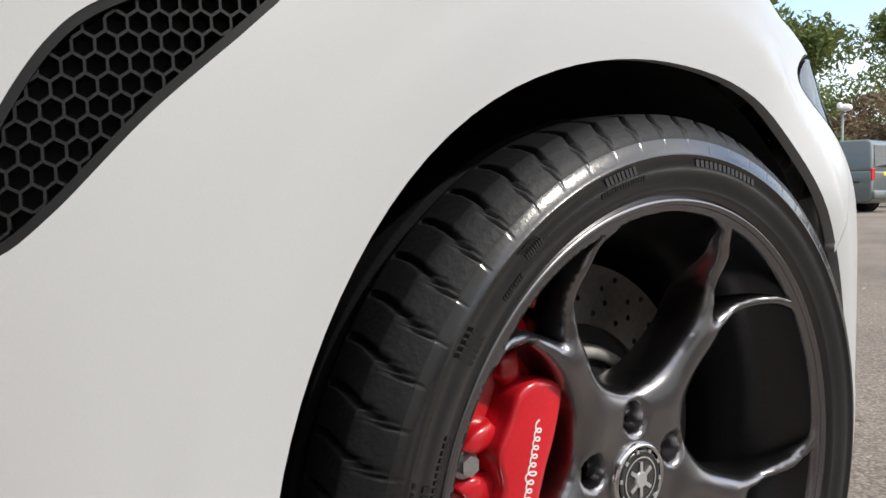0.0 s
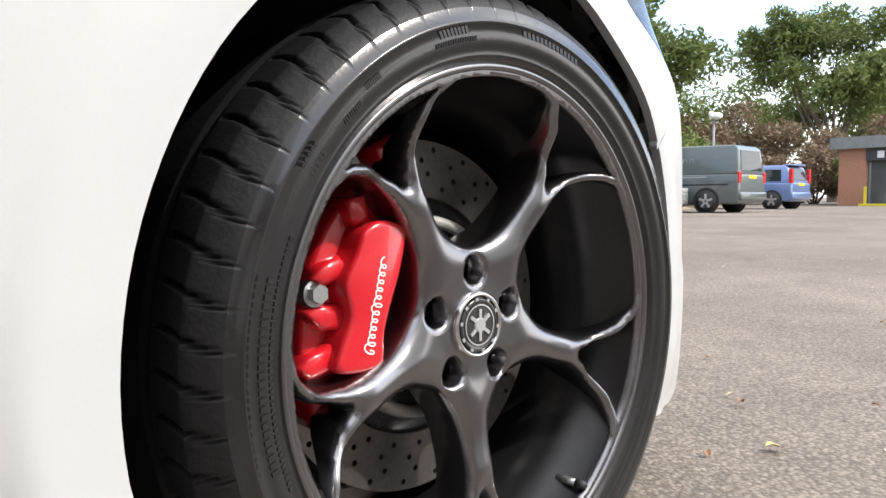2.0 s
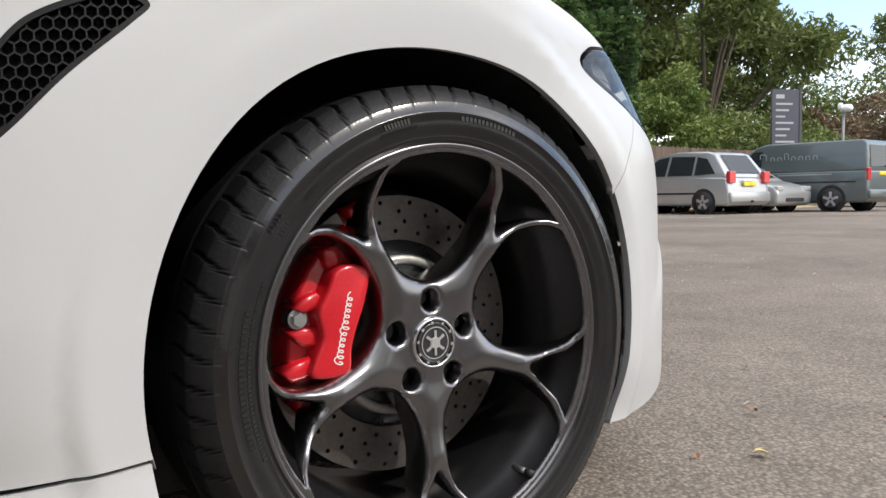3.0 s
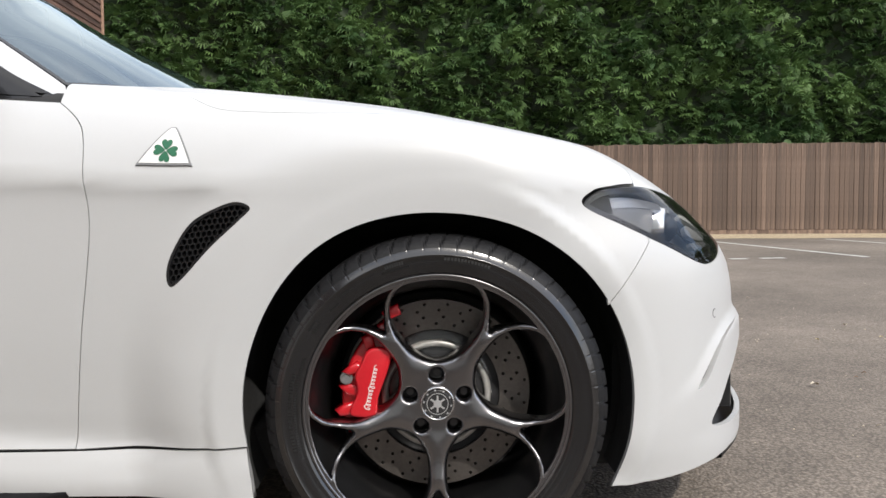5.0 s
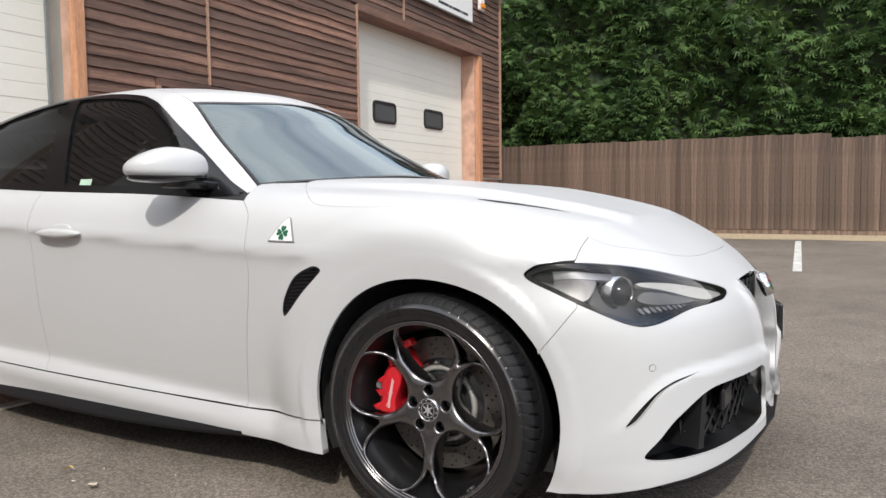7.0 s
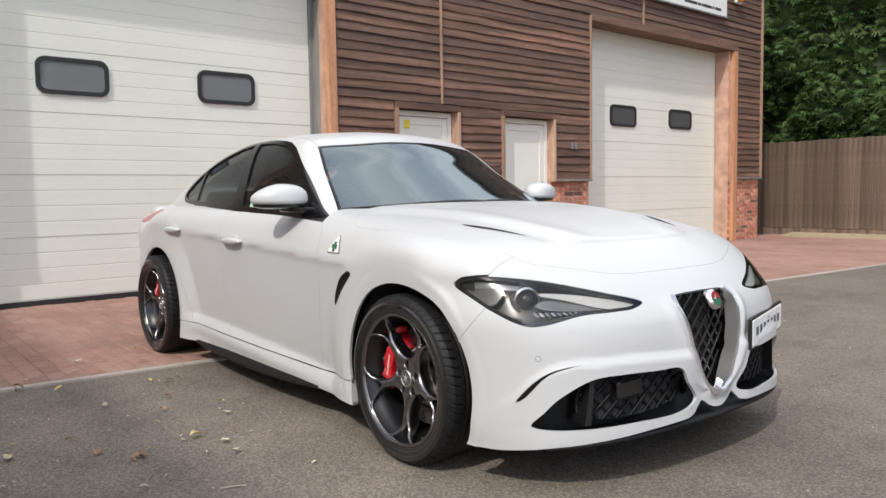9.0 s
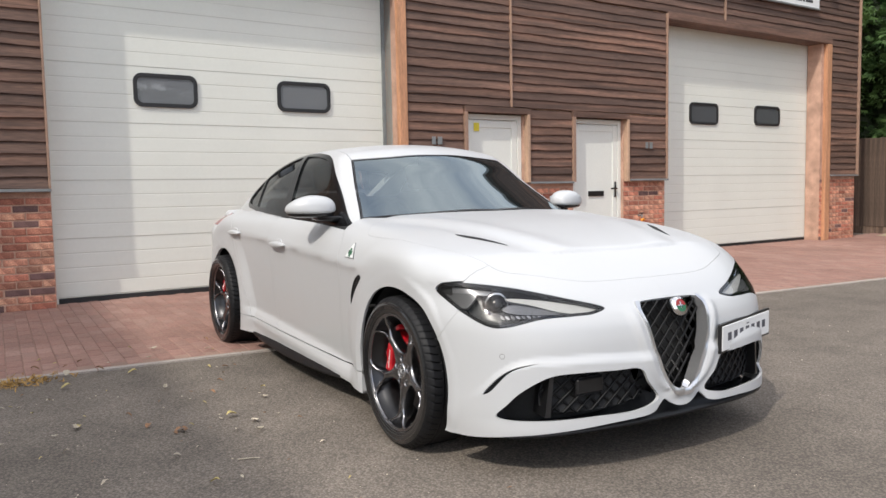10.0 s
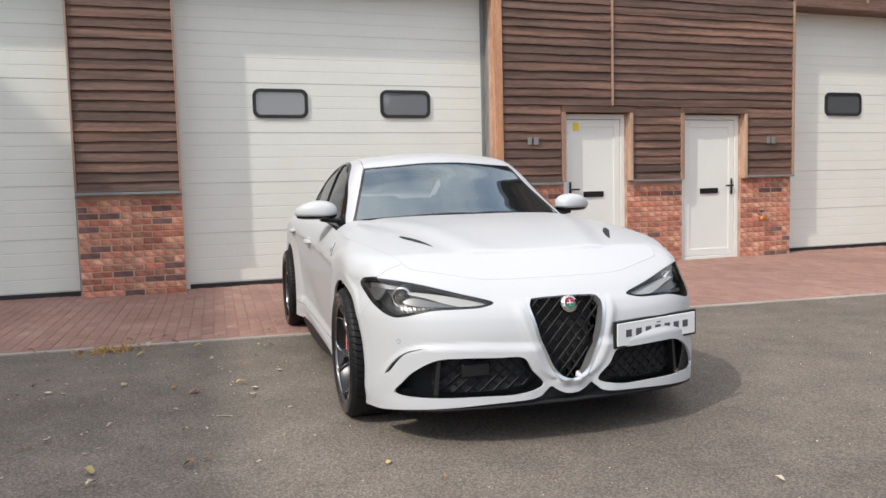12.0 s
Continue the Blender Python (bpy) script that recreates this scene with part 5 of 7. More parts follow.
M_MESH = mat("satin_black_mesh", (0.005, 0.005, 0.0055), 0.45, vary=0.1, scale=15, fine=100, spec=0.3)


def strands(poly, pitch, slope, xs, width, parent):
    """Crossing bars clipped to an outline in (y, z); xs gives the depth at y."""
    lo, hi = poly.min(0), poly.max(0)
    for sg in (1, -1):
        d = np.array((1, sg * slope))
        d /= np.linalg.norm(d)
        n_ = np.array((-d[1], d[0]))
        ext = np.linalg.norm(hi - lo)
        mid = (lo + hi) / 2
        for k in range(-int(ext / pitch), int(ext / pitch) + 1):
            t = np.linspace(-ext, ext, 500)
            p = mid + n_ * k * pitch + d * t[:, None]
            ok = inside(poly, p)
            if ok.sum() < 8:
                continue
            runs_ = np.split(np.where(ok)[0], np.where(np.diff(np.where(ok)[0]) > 1)[0] + 1)
            for rr in runs_:
                if len(rr) < 8:
                    continue
                q = p[rr[::max(1, len(rr) // 10)]]
                bm = bmesh.new()
                rows = []
                for c in q:
                    x = xs(c[0]) + (0.003 if sg > 0 else 0)
                    rows.append([bm.verts.new((x + dx, c[0] + n_[0] * w, c[1] + n_[1] * w)) for dx, w in ((0, -width), (0.0010, 0), (0, width), (-0.006, width), (-0.006, -width))])
                for a, b in zip(rows[:-1], rows[1:]):
                    for j in range(5):
                        bm.faces.new((a[j], b[j], b[(j + 1) % 5], a[(j + 1) % 5]))
                bmesh.ops.recalc_face_normals(bm, faces=bm.faces)
                part("mesh_bar", bm, M_MESH, parent)


gr = put("grille", mesh_of("grille", [(0.66, y, z) for y, z in vee_poly], [tuple(range(len(vee_poly)))], M_LINER, smooth=False), car, "black diamond mesh shield grille")
strands(vee_poly, 0.043, 1.15, lambda y: 0.736 - 0.5 * y * y, 0.0050, gr)
ring_o = run([(-.176, .656), (-.186, .648), (-.194, .620), (-.178, .55), (-.160, .48), (-.130, .407), (-.099, .343), (-.066, .297), (-.034, .273), (0.0, .268)], 0.008)
ring_i = run([(0.0, .284), (-.03, .288), (-.058, .307), (-.09, .348), (-.12, .41), (-.15, .48), (-.168, .55), (-.184, .62), (-.172, .648), (-.165, .655)], 0.008)
ring_i = ring_i * (0.965, 0.97) + (0, 0.5 * 0.03)
fr = np.concatenate([to_nose(from_front(lower, ring_o)), to_nose(from_front(lower, ring_i))])
panel("grille_frame", lower, lift_nose, fr, M_FRAME, car, step=0.008, gap=0, thick=0.055, off=0.006, label="satin chrome V-shaped grille frame")
# round nose badge
bx = Matrix.Translation((0.778, 0, 0.628)) @ Matrix.Rotation(radians(90 - 24), 4, "Y")
bm = bmesh.new()
bmesh.ops.create_cone(bm, cap_ends=True, segments=40, radius1=0.041, radius2=0.038, depth=0.030)
bmesh.ops.bevel(bm, geom=[e for e in bm.edges if e.calc_face_angle(0) > 0.5], offset=0.003, segments=2, affect="EDGES")
nb = part("nose_badge", bm, M_CHROME, car, "round chrome badge in red and green", m=bx)
for nm, mt_, r0, a0, a1 in (("badge_red", M_RED, 0.027, 90, 270), ("badge_green", M_GREEN, 0.027, -90, 90)):
    bm = bmesh.new()
    bm.faces.new([bm.verts.new((r0 * math.sin(radians(a)), r0 * math.cos(radians(a)), 0.0156)) for a in np.linspace(a0 + 90, a1 + 90, 20)])
    part(nm, bm, mt_, nb, smooth=False)
bm = bmesh.new()
box_mesh(bm, (-0.016, -0.003, 0.0152), (0.016, 0.003, 0.0170), 0.001)
box_mesh(bm, (-0.003, -0.016, 0.0152), (0.003, 0.016, 0.0169), 0.001)
part("badge_cross", bm, M_CHROME, nb)

# lower intakes
IY = np.linspace(0, 0.8, 17)
IX = from_front(lower, [(-y, 0.33) for y in IY])[:, 0]
for s in (-1, 1):
    iy = run([(-.60, .268), (-.585, .395), (-.50, .408), (-.35, .406), (-.24, .400), (-.20, .345), (-.155, .290), (-.26, .258), (-.43, .246)], 0.02, closed=True) * (-s, 1)
    a_ = from_front(lower, np.abs(iy) * (-1, 1))
    hold = put("lower_intake", mesh_of("lower_intake", [(p[0] - 0.075, y * 1.0, z) for p, (y, z) in zip(a_, iy)], [tuple(range(len(iy)))], M_LINER, smooth=False), car, "black lower air intake with diamond mesh")
    strands(iy, 0.040, 0.95, lambda y: np.interp(abs(y), IY, IX) - 0.066, 0.0046, hold)
    if s < 0:
        boxed("sensor_box", (np.interp(0.41, IY, IX) - 0.06, -0.500, 0.318), (np.interp(0.41, IY, IX) - 0.044, -0.360, 0.388), M_BLACK_GLOSS, hold, 0.010)
    bm = bmesh.new()
    q = [(-.62, .245), (-.60, .405), (-.585, .41), (-.60, .245)]
    f0 = [bm.verts.new((from_front(lower, [(a, b)])[0][0] - 0.02, s * abs(a), b)) for a, b in q]
    f1 = [bm.verts.new((from_front(lower, [(a, b)])[0][0] - 0.12, s * abs(a) - s * 0.02, b)) for a, b in q]
    bm.faces.new(f0)
    bm.faces.new(f1[::-1])
    for i in range(4):
        bm.faces.new((f0[i], f1[i], f1[(i + 1) % 4], f0[(i + 1) % 4]))
    bmesh.ops.recalc_face_normals(bm, faces=bm.faces)
    part("intake_vane", bm, M_BLACK_GLOSS, hold, smooth=False)

M_PRINT = mat("grey_print", (0.085, 0.085, 0.10), 0.6, vary=0.1)
# number plate with the dealer's show card
pm = Matrix.Translation((0.717, 0.486, 0.471)) @ Matrix.Rotation(radians(17.0), 4, "Z")
pl = boxed("number_plate", (0, -0.292, -0.064), (0.016, 0.280, 0.064), M_BLACK_GLOSS, car, 0.006, "white show plate with dark print in a black holder", pm, 2)
boxed("plate_face", (0.012, -0.280, -0.054), (0.0185, 0.268, 0.053), M_WHITE, pl, 0.003)
for k in range(7):
    y = -0.204 + k * 0.066
    boxed("print_bar", (0.018, y - 0.019, -0.015), (0.0195, y + 0.019, 0.019), M_PRINT, pl)
for k in range(4):
    boxed("print_line", (0.018, -0.13 + k * 0.068, -0.037), (0.0192, -0.075 + k * 0.068, -0.030), M_PRINT, pl)
boxed("print_mark", (0.018, -0.014, 0.029), (0.0192, 0.014, 0.034), M_PRINT, pl)

# headlights
lampF = inset(lamp_nose, 0.001)
panel("headlight", lower, lift_nose, inset(lamp_nose, -0.002), M_LAMP_DARK, car, step=0.02, gap=0, thick=0, off=-0.055, label="clear swept headlight with projector and light strip")
panel("headlight_rim", lower, lift_nose, lampF, M_TRIM, car, holes=[inset(lamp_nose, 0.013)], step=0.012, gap=0, thick=0.055, off=-0.001)
lens = panel("headlight_lens", lower, lift_nose, inset(lamp_nose, 0.002), M_LENS, car, step=0.02, gap=0, thick=0, off=0.0005, label="clear headlight lens")
for o in lens:
    o.visible_shadow = False


def lamp_strip(name, pts, mt, off, label="", thick=0.01):
    panel(name, lower, lift_nose, run(to_nose(np.array(pts)), 0.008, closed=True), mt, car, step=0.012, gap=0, thick=thick, off=off, label=label)


lamp_strip("daytime_light", [(0.522, -0.645, 0.690), (0.582, -0.546, 0.682), (0.655, -0.424, 0.661), (0.694, -0.353, 0.641), (0.697, -0.384, 0.632), (0.669, -0.456, 0.634), (0.642, -0.518, 0.645), (0.586, -0.602, 0.670), (0.525, -0.654, 0.681)], M_DRL, -0.014, "frosted daytime running light")
lamp_strip("lamp_wing", [(0.324, -0.831, 0.720), (0.398, -0.781, 0.728), (0.471, -0.694, 0.719), (0.480, -0.705, 0.706), (0.398, -0.798, 0.708), (0.328, -0.842, 0.707)], M_LAMP_GREY, -0.020)
lamp_strip("lamp_cover", [(0.319, -0.842, 0.709), (0.398, -0.804, 0.714), (0.444, -0.756, 0.709), (0.448, -0.787, 0.675), (0.430, -0.818, 0.657), (0.370, -0.835, 0.678)], M_LAMP_COVER, -0.022)
lamp_strip("lamp_bezel", [(0.554, -0.655, 0.672), (0.609, -0.577, 0.659), (0.655, -0.494, 0.641), (0.619, -0.590, 0.637), (0.573, -0.675, 0.643), (0.540, -0.697, 0.655)], M_LAMP_COVER, -0.020)
for k in range(9):
    t = k / 8
    lamp_strip("lamp_facet", [(.548 + .09 * t, -.718 + .138 * t, .634 + .004 * t), (.553 + .09 * t, -.710 + .138 * t, .635 + .004 * t), (.557 + .09 * t, -.697 + .133 * t, .617 + .014 * t), (.550 + .09 * t, -.705 + .133 * t, .616 + .014 * t)], M_LAMP_GREY if k % 2 else M_LAMP_COVER, -0.022)
for s in (-1, 1):
    c = Vector((0.490, s * 0.702, 0.664))
    d = Vector((0.90, s * 0.43, 0.0))
    m = Matrix.Translation(c) @ d.to_track_quat("Z", "Y").to_matrix().to_4x4()
    bm = bmesh.new()
    bmesh.ops.create_uvsphere(bm, u_segments=28, v_segments=16, radius=0.037)
    pj = part("projector_lens", bm, M_TRIM, car, "dark glass projector lens", m=m)
    bm = bmesh.new()
    n = 32
    vs = []
    for i in range(n):
        a = 2 * math.pi * i / n
        vs.append([bm.verts.new((r * math.cos(a), r * math.sin(a), z)) for r, z in ((0.034, -0.002), (0.0385, 0.017), (0.050, 0.015), (0.056, -0.03))])
    for i in range(n):
        a, b = vs[i], vs[(i + 1) % n]
        for k in range(3):
            bm.faces.new((a[k], b[k], b[k + 1], a[k + 1]))
    bmesh.ops.recalc_face_normals(bm, faces=bm.faces)
    part("projector_ring", bm, M_CHROME, pj, "bright projector ring")

# cabin fittings seen through the glass
boxed("dashboard", (-1.02, -0.64, 0.80), (-0.72, 0.64, 0.985), M_CABIN, car, 0.05, seg=3, smooth=True)
for y in (-0.36, 0.36):
    st = boxed("seat", (-1.75, y - 0.25, 0.42), (-1.25, y + 0.25, 0.60), M_CABIN, car, 0.06, seg=3, smooth=True)
    boxed("seat_back", (-0.06, -0.24, 0.0), (0.06, 0.24, 0.62), M_CABIN, st, 0.055, seg=3, smooth=True, m=Matrix.Translation((-1.76, y, 0.52)) @ Matrix.Rotation(radians(-18), 4, "Y"))
    boxed("head_rest", (-0.045, -0.13, 0.64), (0.045, 0.13, 0.82), M_CABIN, st, 0.04, seg=3, smooth=True, m=Matrix.Translation((-1.76, y, 0.52)) @ Matrix.Rotation(radians(-18), 4, "Y"))
boxed("rear_seat", (-2.75, -0.6, 0.45), (-2.45, 0.6, 1.08), M_CABIN, car, 0.06, seg=3, smooth=True)
bm = bmesh.new()
n, k = 36, 10
vs = [[bm.verts.new(((0.18 + 0.014 * math.cos(2 * math.pi * j / k)) * math.cos(2 * math.pi * i / n), (0.18 + 0.014 * math.cos(2 * math.pi * j / k)) * math.sin(2 * math.pi * i / n), 0.014 * math.sin(2 * math.pi * j / k))) for j in range(k)] for i in range(n)]
for i in range(n):
    for j in range(k):
        bm.faces.new((vs[i][j], vs[(i + 1) % n][j], vs[(i + 1) % n][(j + 1) % k], vs[i][(j + 1) % k]))
box_mesh(bm, (-0.17, -0.02, -0.01), (0.17, 0.02, 0.01), 0.004)
part("steering_wheel", bm, M_CABIN, car, m=Matrix.Translation((-1.14, -0.37, 0.90)) @ Matrix.Rotation(radians(-68), 4, "Y"))
boxed("rear_view_mirror", (-1.21, -0.11, 1.27), (-1.18, 0.11, 1.33), M_TRIM, car, 0.012, seg=2)
M_STICKER = mat("pale_green_sticker", (0.45, 0.62, 0.50), 0.6, vary=0.05)
st_uv = to_side(from_right(cabin, [(-1.67, 0.968), (-1.60, 0.968), (-1.60, 1.010), (-1.67, 1.010)]))
panel("window_sticker", cabin, lift_side, st_uv, M_STICKER, car, step=0.03, gap=0, thick=0, off=-0.003, both=False, label="pale green sticker on the glass")


# ---- wheels: local x forward, z up, outwards is -y ----
M_TYRE = mat("tyre_rubber", (0.009, 0.009, 0.010), 0.22, vary=0.25, scale=18, fine=260, bump=0.04, bump_scale=300, spec=0.8, coat=0.25)
M_TREAD = mat("tread_rubber", (0.009, 0.009, 0.010), 0.55, vary=0.25, scale=18, fine=260, bump=0.1, bump_scale=220, spec=0.28)
M_TYRE_MARK = mat("moulded_sidewall_print", (0.010, 0.010, 0.010), 0.50, vary=0.15, scale=40, fine=200, spec=0.4)
M_ALLOY = mat("dark_grey_alloy", (0.235, 0.230, 0.239), 0.26, 1.0, vary=0.05, scale=8, fine=500, coat=0.35)
M_BARREL = mat("dark_alloy_barrel", (0.040, 0.040, 0.042), 0.30, 0.8, vary=0.08, scale=9, fine=300)
M_DISC = mat("worn_steel_disc", (0.16, 0.145, 0.135), 0.40, 0.7, vary=0.12, scale=14, fine=140, stretch=(1, 1, 1))
M_BELL = mat("pale_alloy_bell", (0.48, 0.47, 0.45), 0.45, 0.5, vary=0.1, scale=14, fine=140)
M_CALIPER = mat("red_caliper_paint", (0.60, 0.012, 0.022), 0.22, vary=0.06, scale=20, fine=300, coat=0.8)
M_BOLT = mat("zinc_bolt", (0.55, 0.56, 0.57), 0.35, 0.9, vary=0.1, scale=60, fine=300)
M_CAP = mat("dark_cap_enamel", (0.03, 0.03, 0.032), 0.25, vary=0.1, scale=60, fine=300, coat=0.6)
M_SILVER = mat("silver_print", (0.62, 0.62, 0.63), 0.3, 0.6, vary=0.05, scale=90, fine=300)


def spin(profile, n, mt, name, parent, label="", radius=None, smooth=True):
    """A profile of (r, outward) turned about the axle; radius(angle, k) may change r."""
    k = len(profile)
    a = np.linspace(0, 2 * math.pi, n, endpoint=False)
    v = []
    for j, (r, u) in enumerate(profile):
        rr = r + (radius(a, j) if radius else 0)
        v.append(np.stack([rr * np.cos(a), np.full(n, -u), rr * np.sin(a)], 1))
    v = np.stack(v, 1).reshape(-1, 3)
    i = np.arange(n)
    f = []
    for j in range(k - 1):
        f.append(np.stack([i * k + j, i * k + j + 1, ((i + 1) % n) * k + j + 1, ((i + 1) % n) * k + j], 1))
    me = fast_mesh(name, v, np.concatenate(f), mt)
    me.polygons.foreach_set("use_smooth", [smooth] * len(me.polygons))
    return put(name, me, parent, label)


def polar(r, deg):
    return (r * math.cos(radians(deg)), r * math.sin(radians(deg)))


face_u = curve([0, 0.05, 0.075, 0.11, 0.16, 0.205, 0.2555], [0.082, 0.0835, 0.088, 0.094, 0.106, 0.1165, 0.1235])


def wheel_face():
    """The five-loop alloy face: round openings, small outer pockets, bolt holes, rounded arms."""
    tear = [(0, .082), (.026, .089), (.047, .101), (.066, .122), (.082, .146), (.0905, .170), (.0915, .190), (.0860, .2125), (.0715, .2335), (.044, .2425), (0, .2470), (-.044, .2425), (-.0715, .2335), (-.0860, .2125), (-.0915, .190), (-.0905, .170), (-.082, .146), (-.066, .122), (-.047, .101), (-.026, .089)]
    pocket = [(0, .176), (2.2, .186), (4.4, .197), (6.8, .212), (9.2, .226), (12.0, .236), (15.0, .2425), (15.4, .2450), (8.0, .2462), (0, .2464), (-8.0, .2462), (-15.4, .2450), (-15.0, .2425), (-12.0, .236), (-9.2, .226), (-6.8, .212), (-4.4, .197), (-2.2, .186)]
    holes, kinds = [], []
    for i in range(5):
        a = 90 + 72 * i
        c, s = math.cos(radians(a)), math.sin(radians(a))
        holes.append(run([(r * c - t * s, r * s + t * c) for t, r in tear], 0.0055, closed=True))
        kinds.append((0.0105, 0.010))
        holes.append(run([polar(r, a + 36 + d) for d, r in pocket], 0.0048, closed=True))
        kinds.append((0.0125, 0.015))
        lx, lz = polar(0.056, a)
        holes.append(np.array([(lx + 0.0145 * math.cos(t) * (1.0 + 0.12 * math.sin(t - radians(a))), lz + 0.0145 * math.sin(t)) for t in np.linspace(0, 2 * math.pi, 18, endpoint=False)]))
        kinds.append((0.006, 0.005))
    rim = np.array([polar(0.2558, t) for t in np.linspace(0, 360, 300, endpoint=False)])
    uv, fs = fill(rim, holes, 0.0036)
    r = np.hypot(*uv.T)
    h = face_u(r)
    for hole, (w, dr) in zip(holes, kinds):
        c = hole.mean(0)
        near_ = np.linalg.norm(uv - c, axis=1) < np.max(np.linalg.norm(hole - c, axis=1)) + 0.036
        q = uv[near_]
        d = np.full(len(q), 9.0)
        for a_, b_ in zip(hole, np.roll(hole, -1, 0)):
            e = b_ - a_
            t = np.clip(((q - a_) @ e) / (e @ e), 0, 1)
            d = np.minimum(d, np.linalg.norm(q - a_ - t[:, None] * e, axis=1))
        k = np.clip(1 - d / w, 0, 1)
        h[near_] -= dr * (1 - np.sqrt(np.clip(1 - k * k, 0, 1))) * (1 - sstep(0.230, 0.2445, r[near_]))
        if w > 0.01:
            k = np.clip(1 - d / 0.034, 0, 1)
            h[near_] -= 0.012 * k * k * (1 - sstep(0.19, 0.240, r[near_]))
    p = np.stack([uv[:, 0], -h, uv[:, 1]], 1)
    a = p[fs]
    if np.mean(np.cross(a[:, 1] - a[:, 0], a[:, 2] - a[:, 0])[:, 1]) > 0:
        fs = fs[:, ::-1]
    e = rims(fs)
    ids = sorted({i for x in e for i in x})
    to = {i: len(p) + j for j, i in enumerate(ids)}
    back = p[ids].copy()
    back[:, 1] += 0.042 - 0.034 * sstep(0.180, 0.240, np.hypot(back[:, 0], back[:, 2]))
    p = np.concatenate([p, back])
    faces = [tuple(t) for t in fs] + [(b, a_, to[a_], to[b]) for a_, b in e]
    return mesh_of("wheel_face", p, faces, M_ALLOY)


FACE = wheel_face()


def build_wheel(width):
    """A wheel with tyre, alloy, brake disc and caliper, outwards to -y, at the origin."""
    hw = width / 2
    ho = hw + 0.012
    w = put("wheel", FACE, car, "dark grey five-hole alloy wheel with drilled brake disc")
    spin([(.2512, .1200), (.2518, .1238), (.2532, .1254), (.2560, .1262), (.2582, .1254), (.2590, .1215), (.2560, .113), (.2520, .103), (.248, .092)], 160, M_ALLOY, "rim_lip", w)
    spin([(.2535, .113), (.2485, .096), (.2400, .080), (.229, .06), (.222, .03), (.219, -.06), (.219, -.105), (.236, -.115)], 72, M_BARREL, "rim_barrel", w, "dark inner rim barrel")
    # tyre: sidewall, shoulder with cross grooves, tread with ring grooves
    prof_ = [(.2535, ho - .016), (.257, ho - .0105), (.262, ho - .008), (.2635, ho - .0045), (.266, ho - .0055), (.272, ho - .002), (.283, ho + .0005), (.2925, ho - .001), (.2935, ho + .0012), (.296, ho + .0012), (.297, ho - .0015), (.308, ho - .004), (.3165, ho - .0095), (.3225, ho - .018)]
    n_side = len(prof_)
    tread = []
    NA = 62 * 28
    for u in list(np.linspace(ho - .026, ho - .085, 18)) + list(np.linspace(ho - .09, -hw + .026, 9)):
        tread.append((.3335 - 0.0055 * (abs(u) / hw) ** 4, u))
    prof_ += tread + [(.312, -hw + .012), (.295, -hw), (.2535, -hw + .016)]
    us = np.array([p_[1] for p_ in prof_])
    grooves = (0.055, 0.020, -0.018, -0.052)

    def cut(a, j):
        u = us[j]
        if j < n_side - 3 or j >= n_side + 27:
            return 0 * a
        d = 0 * a
        if any(abs(u - g_) < 0.005 for g_ in grooves):
            return d - 0.007
        s = (ho - u)
        if s < 0.066:
            ph = a * 62 / (2 * math.pi) + 0.62 * math.sin(s * 26)
            fr_ = np.abs((ph % 1) - 0.5)
            wdt = 0.040 + 0.045 * sstep(0.006, 0.034, s)
            d = d - 0.0080 * sstep(wdt, wdt * 0.6, fr_) * sstep(0.004, 0.012, s)
        return d
    ty = spin(prof_, NA, M_TYRE, "tyre", w, "black low-profile road tyre", radius=cut)
    ty.data.materials.append(M_TREAD)
    seg_ = np.repeat(np.arange(len(prof_) - 1), NA)
    ty.data.polygons.foreach_set("material_index", ((seg_ >= n_side - 3) & (seg_ < n_side + 27)).astype(np.int32))

    def mark(r0, r1, a0, a1, u=None):
        bm = bmesh.new()
        n = max(2, int((a1 - a0) / 0.5))
        rows = []
        for i in range(n + 1):
            t = a0 + (a1 - a0) * i / n
            rows.append([bm.verts.new((polar(r_, t)[0], -(u or np.interp(r_, [.266, .272, .283, .2925, .3045], [ho - .0055, ho - .002, ho + .0005, ho - .001, ho - .005])) - 0.0008, polar(r_, t)[1])) for r_ in (r0, r1)])
        for a, b in zip(rows[:-1], rows[1:]):
            bm.faces.new((a[0], b[0], b[1], a[1]))
        return bm
    k = 0
    for r0, r1, a0, a1, gaps in ((.2845, .2915, 103, 110.5, 8), (.2775, .2820, 101, 112, 17), (.274, .279, 132, 137, 9), (.281, .286, 126, 130, 8), (.276, .283, 165, 196, 24), (.268, .2725, 158, 200, 40), (.285, .291, 70, 88, 14), (.274, .288, 143, 148, 5)):
        bm = bmesh.new()
        for i in range(gaps):
            t0 = a0 + (a1 - a0) * i / gaps
            t1 = t0 + (a1 - a0) / gaps * 0.68
            b2 = mark(r0, r1, t0, t1)
            me = bpy.data.meshes.new("tmp")
            b2.to_mesh(me)
            b2.free()
            bm.from_mesh(me)
            bpy.data.meshes.remove(me)
        tagged(part("sidewall_print", bm, M_TYRE_MARK, w, "raised plain bars of moulded print"), kind="stuff")
    # centre cap
    spin([(.0, .0875), (.020, .0875), (.0235, .0870), (.0245, .0878), (.0262, .0878), (.0272, .0868)], 48, M_CAP, "centre_cap", w, "round dark cap with a silver emblem")
    spin([(.0295, .0862), (.0305, .0885), (.0325, .0885), (.0342, .0850), (.0345, .078)], 48, M_CHROME, "cap_ring", w)
    spin([(.0200, .0882), (.0208, .0884), (.0214, .0882)], 40, M_SILVER, "cap_line", w)
    bm = bmesh.new()
